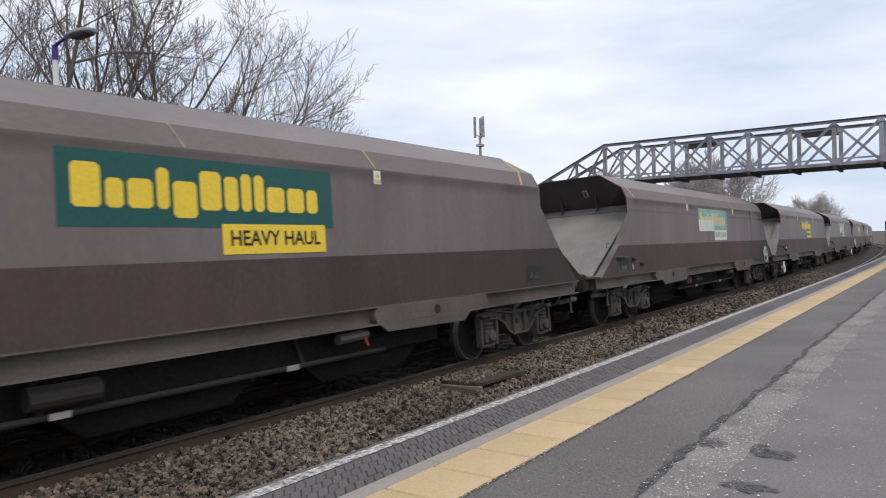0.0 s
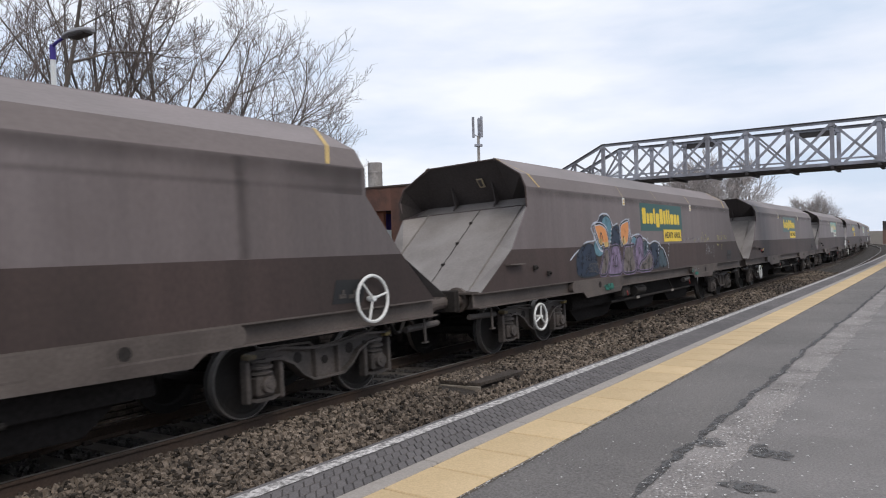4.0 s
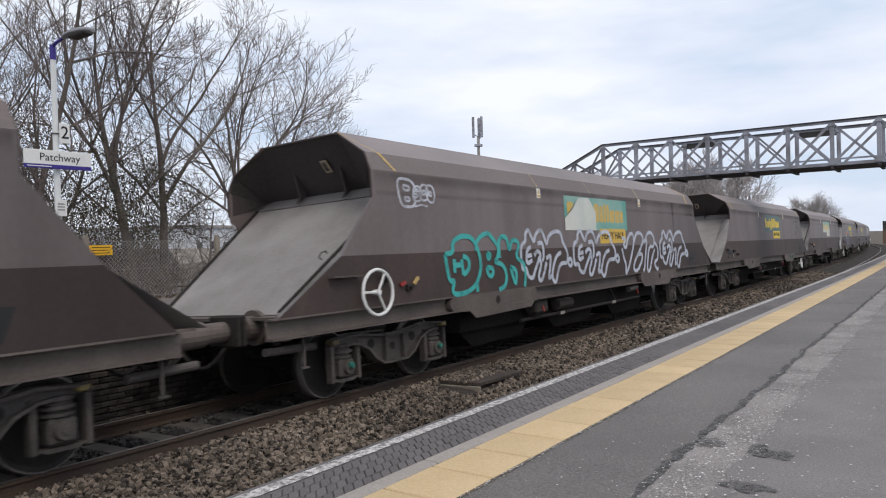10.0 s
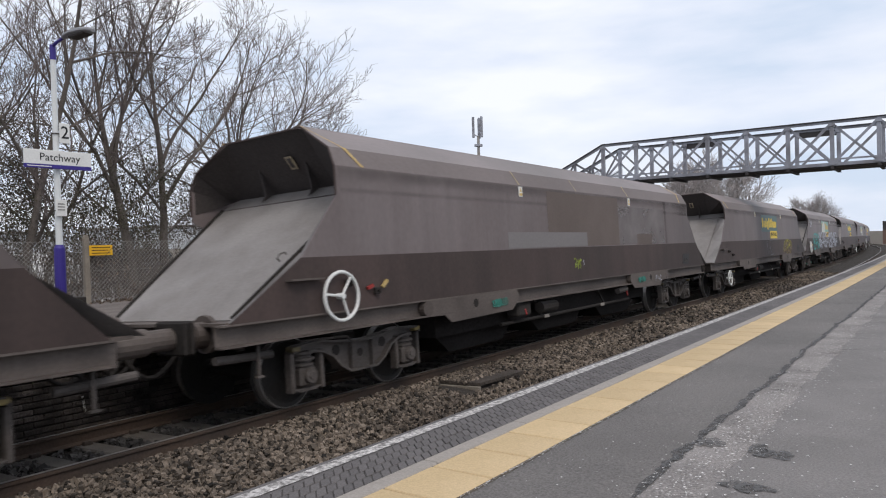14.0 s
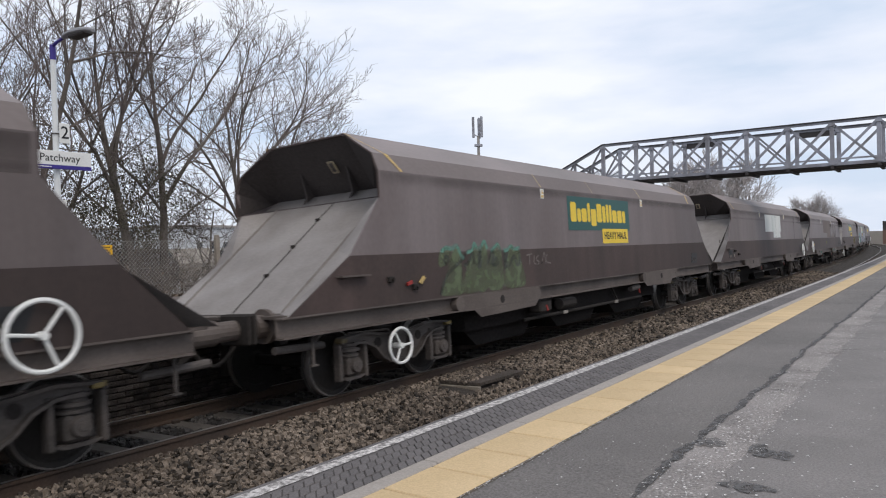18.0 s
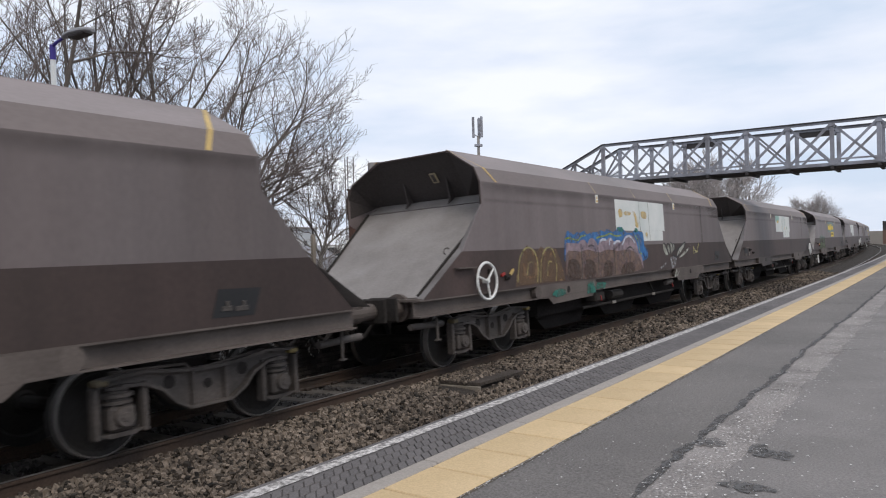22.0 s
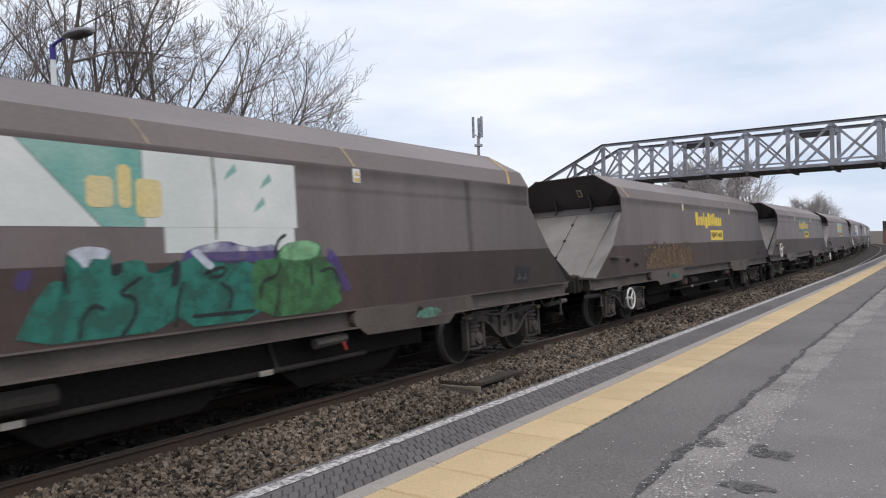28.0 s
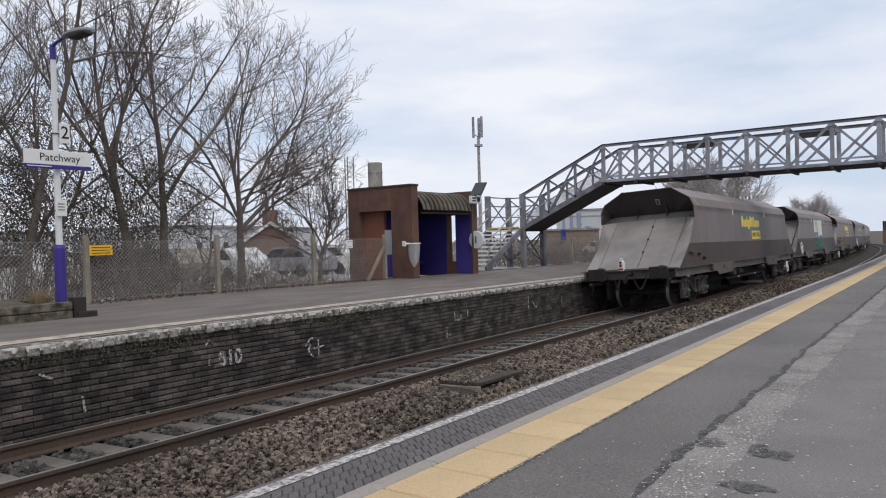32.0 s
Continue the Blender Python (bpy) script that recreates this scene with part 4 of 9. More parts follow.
    # handling marks on the shoulder and small warning labels
    for sgn in (-1, 1):
        for a in (2.40, 6.1, 8.35, 11.1, L - 1.80):
            bm = bmesh.new()
            for (y0, z0), (y1, z1), b in ((KNEE, MID, 0.0), (MID, RIM, 0.02)):
                o = 0.006
                if b and a in (6.1, 11.1, 8.35):
                    continue
                wd = 0.032
                q = [(a - 0.02, y0, z0), (a - 0.02 + wd, y0, z0), (a - 0.02 + wd - 0.10, y1, z1), (a - 0.02 - 0.10, y1, z1)]
                if a > 12:
                    q = [(a - 0.13, y0, z0), (a - 0.06, y0, z0), (a + 0.06, y1, z1), (a - 0.01, y1, z1)]
                    if b:
                        q = [(a - 0.01, y0, z0), (a + 0.06, y0, z0), (a + 0.42, y1, z1), (a + 0.35, y1, z1)]
                elif a < 3:
                    u0, u1, wd = (2.11, 1.91, 0.06) if not b else (1.92, 1.76, 0.025)
                    q = [(u0, y0, z0), (u0 + wd, y0, z0), (u1 + wd, y1, z1), (u1, y1, z1)]
                elif b:
                    q = [(x - 0.10, yy, zz) for x, yy, zz in q]
                bm.faces.new([bm.verts.new((x, sgn * (yy + o * 0.6), zz + o)) for x, yy, zz in q])
            bmesh.ops.solidify(bm, geom=bm.faces[:], thickness=0.002)
            part("shoulder_mark", bm, M["yellow_mark"] if a < 3 or a > 12 else M["pale_mark"], w, "worn paint stripe over the shoulder")
        for a in (6.12, 11.12):
            bm = bmesh.new()
            soft_box(bm, a - 0.065, a + 0.065, *sorted((sgn * W, sgn * (W + 0.006))), 2.63, 2.80, 0.002)
            lab = part("warning_label", bm, M["white"], w, "white and yellow warning label")
            bm = bmesh.new()
            prism(bm, [(a - 0.042, 2.712), (a + 0.042, 2.712), (a, 2.785)], *sorted((sgn * (W + 0.006), sgn * (W + 0.009))))
            part("pictogram", bm, M["yellow_mark"], lab)
            bm = bmesh.new()
            soft_box(bm, a - 0.05, a + 0.05, *sorted((sgn * (W + 0.006), sgn * (W + 0.009))), 2.645, 2.69, 0.001)
            part("label_band", bm, M["yellow_mark"], lab)
    # side pockets and small fittings on the near side
    # flush black plate stands in for the shade inside the pocket
    bm = bmesh.new()
    prism(bm, [(L - 1.96, 1.19), (L - 1.45, 1.18), (L - 1.34, 1.455), (L - 1.87, 1.465)], -W - 0.004, -W + 0.01)
    pocket = part("side_pocket", bm, M["black"], w, "black plate for the shade in a side pocket")
    for a, b, z in ((L - 1.84, L - 1.72, 1.245), (L - 1.68, L - 1.52, 1.235)):
        bm = bmesh.new()
        soft_box(bm, a, b, -W - 0.012, -W - 0.004, z, z + 0.05, 0.004)
        soft_box(bm, b - 0.07, b - 0.03, -W - 0.016, -W - 0.004, z + 0.03, z + 0.10, 0.004)
        part("pocket_bracket", bm, M["bogie"], pocket, "grimy bracket inside the pocket")
    for a, z in ((1.75, 1.42), (2.25, 1.30)):
        bm = bmesh.new()
        soft_box(bm, a - 0.05, a + 0.05, -W - 0.05, -W, z - 0.04, z + 0.04, 0.01)
        rod(bm, (a, -W - 0.05, z), (a, -W - 0.08, z), 0.02, n=8)
        part("valve", bm, M["under"], w, "small valve fitting")
    films = [("soot_streak", 1.70, L - 1.30, 2.60, 2.815, "knee_film", 0.0010, "soft dark band under the shoulder")]
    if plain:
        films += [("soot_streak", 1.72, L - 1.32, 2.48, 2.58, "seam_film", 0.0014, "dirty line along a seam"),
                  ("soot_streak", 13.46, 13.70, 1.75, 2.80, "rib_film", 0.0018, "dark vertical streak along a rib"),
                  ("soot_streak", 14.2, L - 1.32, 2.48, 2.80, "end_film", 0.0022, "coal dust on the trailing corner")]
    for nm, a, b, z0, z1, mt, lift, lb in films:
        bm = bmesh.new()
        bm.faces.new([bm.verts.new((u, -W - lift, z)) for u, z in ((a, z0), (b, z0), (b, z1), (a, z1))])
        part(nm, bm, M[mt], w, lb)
    return w


WAGONS = {}


def handwheel(w, u, z, y, tilt, R=0.225):
    bm = bmesh.new()
    ring(bm, (0, 0, 0), R, 0.021, "y", 28, 7)
    for k in range(3):
        a = tilt + k * math.tau / 3
        rod(bm, (0, 0, 0), (R * math.cos(a), 0, R * math.sin(a)), 0.016, n=6)
    rod(bm, (0, 0.12, 0), (0, -0.03, 0), 0.035, n=10)
    ob = part("handwheel", bm, M["white"], w, "white painted brake handwheel")
    ob.matrix_basis = pose(u, y, z)


def front_pockets(w):
    """Step bar, black plates for the shade in a shallow pocket and keyhole slot, and a pale latch, at the leading end.
    """
    bm = bmesh.new()
    soft_box(bm, 1.02, 1.50, -W - 0.006, -W + 0.01, 1.21, 1.455, 0.003)
    pocket = part("side_pocket", bm, M["black"], w, "black plate for the shade in a shallow side pocket")
    bm = bmesh.new()
    soft_box(bm, 1.06, 1.36, -W - 0.012, -W - 0.006, 1.215, 1.30, 0.004)
    part("pocket_step", bm, M["steel_sole"], pocket, "rusty step inside the pocket")
    bm = bmesh.new()
    soft_box(bm, 1.68, 1.80, -W - 0.006, -W + 0.01, 1.19, 1.48, 0.003)
    soft_box(bm, 1.74, 1.90, -W - 0.007, -W + 0.01, 1.33, 1.47, 0.003)
    slot = part("side_pocket", bm, M["black"], w, "black plate for the shade in a keyhole slot")
    bm = bmesh.new()
    soft_box(bm, 1.69, 1.75, -W - 0.018, -W - 0.007, 1.20, 1.33, 0.005)
    part("latch", bm, M["kerb"], slot, "pale latch")


def plate(bm, u0, u1, z0, z1, lift):
    soft_box(bm, u0, u1, -W - lift, -W - lift + 0.002, z0, z1, 0.0006)


def shape(w, name, pts, material, lift, label):
    """Flat painted or stuck-on shape on the wagon's near side; pts are (u, z)."""
    bm = bmesh.new()
    f = bm.faces.new([bm.verts.new((u, -W - lift, z)) for u, z in pts])
    bmesh.ops.triangulate(bm, faces=[f])
    return part(name, bm, M[material], w, label)


def rect(w, name, u0, u1, z0, z1, material, lift, label):
    bm = bmesh.new()
    plate(bm, u0, u1, z0, z1, lift)
    return part(name, bm, M[material], w, label)


BARS = [(0.20, 1, 0), (0.13, 0.68, 0), (0.19, 0.7, 0), (0.10, 1, 0), (0.20, 0.7, -0.22), (0.19, 1, 0), (0.13, 0.9, 0), (0.10, 1, 0), (0.10, 1, 0), (0.19, 0.7, 0), (0.19, 0.7, 0), (0.13, 0.68, 0)]


def logo_panel(w, material):
    rect(w, "logo_panel", 7.12, 10.28, 2.07, 2.725, material, 0.004, "rectangular coloured vinyl panel")


def logo_letters(w, material, first=0, last=12):
    a = 7.24
    k = 2.80 / (sum(h[0] for h in BARS) + 0.03 * 11)
    for i, (wd, h, d) in enumerate(BARS):
        if first <= i < last:
            z0, z1 = 2.235 + d * 0.36, 2.235 + 0.38 * h
            u0, u1 = a, a + wd * k
            c = 0.035
            shape(w, "logo_bar", [(u0 + c, z0), (u1 - c, z0), (u1, z0 + c), (u1, z1 - c), (u1 - c, z1), (u0 + c, z1), (u0, z1 - c), (u0, z0 + c)], material, 0.0075, "bold yellow bar of the logo")
        a += (wd + 0.03) * k


def name_panel(w, material="yellow_logo", ink="black"):
    hp = rect(w, "name_panel", 8.72, 10.14, 1.80, 2.105, material, 0.006, "yellow panel with black lettering")
    words("HEAVY HAUL", 0.215, M[ink], hp, pose(9.43, -W - 0.0085, 1.955), "lettering", 0.0008, 0.004, 0.97)


def stroke(bm, pts, width, lift, closed=False):
    """Painted line of even width through (u, z) points."""
    n = len(pts)
    L0, R0 = [], []
    for i, (u, z) in enumerate(pts):
        a = pts[(i - 1) % n] if closed or i else pts[i]
        b = pts[(i + 1) % n] if closed or i < n - 1 else pts[i]
        d = Vector((b[0] - a[0], b[1] - a[1]))
        d = d.normalized() if d.length > 1e-6 else Vector((1, 0))
        h = width * 0.5
        L0.append(bm.verts.new((u - d.y * h, -W - lift, z + d.x * h)))
        R0.append(bm.verts.new((u + d.y * h, -W - lift, z - d.x * h)))
    m = n if closed else n - 1
    for i in range(m):
        j = (i + 1) % n
        bm.faces.new((L0[i], L0[j], R0[j], R0[i]))


def bubble(rnd, u, z, w, h, slant=0.0, lobes=5):
    """Closed rounded outline of a puffy shape."""
    ph = rnd.random() * 6.28
    k1, k2 = rnd.uniform(0.06, 0.14), rnd.uniform(0.04, 0.09)
    pts = []
    for i in range(36):
        a = i * math.tau / 36
        r = 1 + k1 * math.sin(lobes * a + ph) + k2 * math.sin((lobes + 3) * a + 2 * ph)
        c, s = math.cos(a), math.sin(a)
        x = math.copysign(abs(c) ** 0.65, c) * r
        y = math.copysign(abs(s) ** 0.65, s) * r
        pts.append((u + x * w / 2 + slant * y * h / 2, z + y * h / 2))
    return pts


GLYPHS = {}


def glyph(key, *rings):
    """Blocky letter shape in a unit square: its outline and the holes in it."""
    GLYPHS[key] = rings


glyph("B", [(-.48, -.5), (-.42, .5), (.2, .5), (.42, .28), (.28, .06), (.5, -.18), (.3, -.48)], [(-.15, .15), (-.13, .3), (.1, .28), (.1, .16)], [(-.17, -.28), (-.15, -.08), (.14, -.1), (.16, -.24)])
glyph("t", [(-.2, -.5), (-.15, .1), (-.45, .1), (-.4, .3), (-.15, .32), (-.12, .5), (.15, .5), (.14, .32), (.45, .3), (.42, .1), (.15, .1), (.18, -.22), (.45, -.25), (.4, -.48)])
glyph("n", [(-.5, -.5), (-.45, .4), (-.2, .5), (.3, .46), (.48, .2), (.5, -.5), (.2, -.5), (.18, .05), (-.12, .08), (-.15, -.5)])
glyph("s", [(-.45, -.45), (-.4, -.2), (.1, -.18), (-.4, .1), (-.35, .42), (.1, .5), (.45, .42), (.42, .18), (-.05, .18), (.42, -.08), (.45, -.35), (.15, -.5)])
glyph("m", [(-.5, -.5), (-.45, .45), (-.2, .5), (0, .2), (.22, .5), (.48, .44), (.5, -.5), (.25, -.5), (.2, -.02), (0, -.25), (-.2, 0), (-.22, -.5)])
glyph("e", [(-.3, -.5), (-.5, -.1), (-.4, .35), (0, .5), (.42, .35), (.48, 0), (-.1, -.08), (.05, -.25), (.45, -.22), (.35, -.48)], [(-.12, .12), (-.05, .28), (.15, .25), (.15, .12)])
glyph("o", [(-.4, -.4), (-.5, .1), (-.25, .48), (.25, .48), (.5, .1), (.4, -.4), (0, -.5)], [(-.12, -.15), (-.15, .1), (.1, .15), (.12, -.12)])


def rounded(pts):
    out = []
    for i, p in enumerate(pts):
        q = pts[(i + 1) % len(pts)]
        out += [(p[0] * 0.8 + q[0] * 0.2, p[1] * 0.8 + q[1] * 0.2), (p[0] * 0.2 + q[0] * 0.8, p[1] * 0.2 + q[1] * 0.8)]
    return out


def flowing(pts):
    """The same line with its corners rounded off; its ends stay."""
    for _ in range(2):
        out = [pts[0]]
        for p, q in zip(pts, pts[1:]):
            out += [(p[0] * 0.75 + q[0] * 0.25, p[1] * 0.75 + q[1] * 0.25), (p[0] * 0.25 + q[0] * 0.75, p[1] * 0.25 + q[1] * 0.75)]
        pts = out + [pts[-1]]
    return pts


def scrawl(w, lines, material, width, lift, label):
    """Loose hand-sprayed or chalked lines, all of one hand."""
    for k, pts in enumerate(lines):
        bm = bmesh.new()
        stroke(bm, flowing(pts) if len(pts) > 2 else pts, width, lift + 0.00006 * k)
        part("graffiti_stroke", bm, M[material], w, label)


def letter_row(w, u0, u1, z0, z1, keys, line, width, seed, slant=0.25, squeeze=1.35, flip=True):
    """A row of outlined spray-paint letters."""
    rnd = random.Random(seed)
    pitch = (u1 - u0) / len(keys)
    for i, key in enumerate(keys):
        c, zz = u0 + pitch * (i + 0.5), (z0 + z1) / 2 + rnd.uniform(-0.03, 0.03)
        h, turn = (z1 - z0) * rnd.uniform(0.86, 1.04), rnd.uniform(-0.10, 0.10)
        fx, fy = (rnd.choice((-1, 1)), rnd.choice((-1, -1, 1))) if flip else (1, 1)
        bm = bmesh.new()
        for ring_ in GLYPHS[key]:
            pts = [(c + (x * fx * squeeze + turn * y) * pitch + slant * y * h, zz + (y * fy - turn * 0.3 * x) * h) for x, y in rounded(rounded(ring_))]
            stroke(bm, pts, width * (1 if ring_ is GLYPHS[key][0] else 0.8), 0.0100 + 0.0003 * i, True)
        part("graffiti_outline", bm, M[line], w, "spray-painted graffiti outline")


def bubble_row(w, u0, u1, z0, z1, n, line, width, seed, slant=0.12):
    """A row of puffy outlined spray-paint shapes."""
    rnd = random.Random(seed)
    pitch = (u1 - u0) / n
    for i in range(n):
        c = u0 + pitch * (i + 0.5)
        zz = (z0 + z1) / 2 + rnd.uniform(-0.03, 0.03)
        h = (z1 - z0) * rnd.uniform(0.88, 1.0)
        pts = bubble(rnd, c, zz, pitch * 1.02, h, slant, rnd.choice((3, 4, 5)))
        bm = bmesh.new()
        stroke(bm, pts, width, 0.0100 + 0.0003 * i, True)
        # inner strokes
        for k in range(rnd.choice((1, 2, 2))):
            x = c + rnd.uniform(-0.18, 0.18) * pitch
            a, b = rnd.uniform(0.05, 0.30), rnd.uniform(-0.30, -0.05)
            stroke(bm, [(x + slant * h * (a * (1 - f) + b * f) + 0.10 * pitch * math.sin(f * 3 + k), zz + h * (a * (1 - f) + b * f)) for f in (0, 0.25, 0.5, 0.75, 1)], width * 0.8, 0.0101 + 0.0003 * i)
        part("graffiti_outline", bm, M[line], w, "spray-painted graffiti outline")


def cloud(w, u0, u1, z0, z1, material, seed, lift, jag=0.12, label="spray-painted graffiti cloud"):
    rnd = random.Random(seed)
    n = 40
    top, bot = [], []
    for i in range(n + 1):
        f = i / n
        u = u0 + (u1 - u0) * f
        env = min(1, 5 * f, 5 * (1 - f)) ** 0.5
        top.append((u, z0 + (z1 - z0) * env * (1 - jag * abs(math.sin(f * 11 + seed)) - jag * 0.6 * rnd.random())))
        bot.append((u, z0 + 0.02 * rnd.random()))
    shape(w, "graffiti_fill", bot + top[::-1], material, lift, label)


FIRST, LAST = -6, 15


# ---------------------------------------------------------------- footbridge
BX, BX2 = 28.09, 29.95


def footbridge():
    t = thing("footbridge", Matrix(), "grey painted steel lattice footbridge across both tracks", "bridge")
    top, bot = 5.58, 4.16
    ys = [4.43 - 1.39 * k for k in range(10)]
    for x in (BX, BX2):
        bm = bmesh.new()
        beam(bm, (x, ys[0], top + 0.02), (x, ys[-1], top + 0.02), 0.11, 0.07)
        part("top_chord", bm, M["bridge"], t)
        bm = bmesh.new()
        beam(bm, (x - 0.02, ys[0], top + 0.075), (x - 0.02, ys[-1], top + 0.075), 0.15, 0.035)
        part("top_cap", bm, M["bridge_dark"], t, "dark capping strip")
        bm = bmesh.new()
        beam(bm, (x, ys[0], bot), (x, ys[-1], bot), 0.12, 0.11)
        part("bottom_chord", bm, M["bridge"], t)
        bm = bmesh.new()
        beam(bm, (x, ys[0], bot + 0.17), (x, ys[-1], bot + 0.17), 0.03, 0.06)
        part("kick_rail", bm, M["bridge"], t)
        for y in ys:
            bm = bmesh.new()
            beam(bm, (x, y, bot), (x, y, top), 0.13, 0.13)
            soft_box(bm, x - 0.09, x - 0.065, y - 0.12, y + 0.12, bot - 0.03, bot + 0.15, 0.006)
            soft_box(bm, x - 0.09, x - 0.065, y - 0.10, y + 0.10, top - 0.12, top, 0.006)
            part("post", bm, M["bridge"], t)
        for a, b in zip(ys, ys[1:]):
            for d, (z0, z1) in ((-0.03, (bot, top)), (0.03, (top, bot))):
                bm = bmesh.new()
                beam(bm, (x + d, a, z0), (x + d, b, z1), 0.025, 0.09 if d < 0 else 0.07)
                part("brace", bm, M["bridge"], t)
    bm = bmesh.new()
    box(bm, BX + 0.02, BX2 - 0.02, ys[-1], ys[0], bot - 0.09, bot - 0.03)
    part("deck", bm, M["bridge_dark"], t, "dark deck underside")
    for y in ys:
        bm = bmesh.new()
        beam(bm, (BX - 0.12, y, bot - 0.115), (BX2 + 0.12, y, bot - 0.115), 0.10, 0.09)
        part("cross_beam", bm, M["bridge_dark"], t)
    for k in (2, 3, 5, 6):
        if k in (2, 5):
            bm = bmesh.new()
            box(bm, BX2 - 0.03, BX2, ys[k + 1], ys[k], top - 0.22, top + 0.01)
            part("end_plate", bm, M["bridge_dark"], t, "dark plate under the top chord")
    # upper flight, from the span down to the landing
    y0, y1, drop = 4.43, 8.23, 1.80
    for x in (BX, BX2):
        bm = bmesh.new()
        beam(bm, (x, y0, top + 0.02), (x, y1, top - drop + 0.02), 0.11, 0.07)
        part("stair_handrail", bm, M["bridge"], t)
        bm = bmesh.new()
        beam(bm, (x - 0.02, y0, top + 0.075), (x - 0.02, y1, top - drop + 0.075), 0.15, 0.035)
        part("top_cap", bm, M["bridge_dark"], t, "dark capping strip")
        bm = bmesh.new()
        beam(bm, (x, y0, bot), (x, y1, bot - drop), 0.10, 0.20)
        part("stringer", bm, M["bridge_darker"], t)
        bm = bmesh.new()
        beam(bm, (x, y0, bot + 0.55), (x, y1, bot + 0.55 - drop), 0.04, 0.04)
        part("mid_rail", bm, M["bridge"], t)
        n = 3
        for k in range(n):
            a = y0 + (y1 - y0) * k / n
            b = y0 + (y1 - y0) * (k + 1) / n
            za, zb = -drop * k / n, -drop * (k + 1) / n
            bm = bmesh.new()
            if k:
                beam(bm, (x, a, bot + za), (x, a, top + za), 0.10, 0.09)
            beam(bm, (x + 0.03, a, bot + za), (x + 0.03, b, top + zb), 0.025, 0.08)
            part("stair_brace", bm, M["bridge_darker"], t)
            bm = bmesh.new()
            beam(bm, (x - 0.03, a, top + za), (x - 0.03, b, bot + zb), 0.025, 0.08)
            part("stair_brace", bm, M["bridge_darker"], t)
    # upright bars that close the lower half of the parapets
    bm = bmesh.new()
    box(bm, -0.008, 0.008, -0.009, 0.009, 0.02, 0.60)
    me = mesh_of("parapet_bar", bm, M["bridge_darker"])
    for x in (BX + 0.07, BX2 - 0.07):
        for k in range(1, 84):
            f = k / 84
            bar = new("parapet_bar", me)
            bar.parent, bar.matrix_basis = t, pose(x, y0 + (y1 - y0) * f, bot - drop * f)
    bm = bmesh.new()
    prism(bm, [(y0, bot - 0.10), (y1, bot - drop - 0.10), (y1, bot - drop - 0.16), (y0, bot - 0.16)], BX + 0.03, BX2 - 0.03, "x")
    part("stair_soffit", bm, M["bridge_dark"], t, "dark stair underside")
    for k in range(10):
        y = y0 + (y1 - y0) * (k + 0.5) / 10
        z = bot - drop * (k + 0.5) / 10
        bm = bmesh.new()
        box(bm, BX + 0.04, BX2 - 0.04, y - 0.17, y + 0.17, z - 0.02, z + 0.02)
        part("tread", bm, M["bridge"], t)
    # landing and its legs
    lz = bot - drop
    gz = FZ + GRADE * 28
    bm = bmesh.new()
    box(bm, BX - 0.05, BX2 + 0.1, 8.15, 10.1, lz - 0.12, lz)
    part("landing", bm, M["bridge_dark"], t, "stair landing")
    for x in (BX, BX2):
        for y in (8.25, 10.05):
            bm = bmesh.new()
            soft_box(bm, x - 0.12, x + 0.12, y - 0.10, y + 0.10, gz - 0.1, lz + 1.5, 0.012)
            part("leg", bm, M["bridge_darker"], t, "grey steel leg")
    for a, b in (((BX, 8.25), (BX2, 8.25)), ((BX, 8.25), (BX, 10.05)), ((BX2, 8.25), (BX2, 10.05)), ((BX, 10.05), (BX2, 10.05))):
        for z0, z1 in ((gz + 0.15, lz - 0.15), (lz - 0.15, gz + 0.15)):
            bm = bmesh.new()
            beam(bm, (*a, z0), (*b, z1), 0.05, 0.06)
            part("leg_brace", bm, M["bridge_darker"], t)
        if a[0] == b[0] or a[1] > 9:
            for z in (0.55, 1.05, 1.45):
                bm = bmesh.new()
                beam(bm, (*a, lz + z), (*b, lz + z), 0.05, 0.05)
                if not (a[0] == BX and b[0] == BX):
                    part("landing_rail", bm, M["bridge_darker"], t)
                else:
                    bm.free()
    for z0, z1 in ((0.1, 1.4), (1.4, 0.1)):
        bm = bmesh.new()
        beam(bm, (BX, 10.05, lz + z0), (BX2, 10.05, lz + z1), 0.04, 0.05)
        part("landing_brace", bm, M["bridge_darker"], t)
        bm = bmesh.new()
        beam(bm, (BX2, 8.3, lz + z0), (BX2, 10.0, lz + z1), 0.04, 0.05)
        part("landing_brace", bm, M["bridge_darker"], t)
    # lower flight towards the shelter
    x0, x1 = BX, 24.95
    for y in (8.30, 10.0):
        bm = bmesh.new()
        beam(bm, (x0, y, lz - 0.05), (x1, y, gz + 0.05), 0.06, 0.26)
        part("stringer", bm, M["bridge_darker"], t)
        for z in (0.55, 1.0):
            bm = bmesh.new()
            rod(bm, (x0, y, lz + z), (x1 + 0.1, y, gz + z + 0.12), 0.03, n=8)
            part("handrail", bm, M["cream_line"], t, "pale handrail")
        for k in range(1, 4):
            f = k / 3.3
            bm = bmesh.new()
            rod(bm, (x0 + (x1 - x0) * f, y, lz + (gz - lz) * f), (x0 + (x1 - x0) * f, y, lz + (gz - lz) * f + 1.03), 0.025, n=6)
            part("baluster", bm, M["bridge"], t)
    n = 10
    for k in range(n):
        f = (k + 0.5) / n
        x, z = x0 + (x1 - x0) * f, lz + (gz - lz) * f
        bm = bmesh.new()
        box(bm, x - 0.16, x + 0.16, 8.33, 9.97, z - 0.025, z + 0.02)
        part("tread", bm, M["bridge"], t)
        bm = bmesh.new()
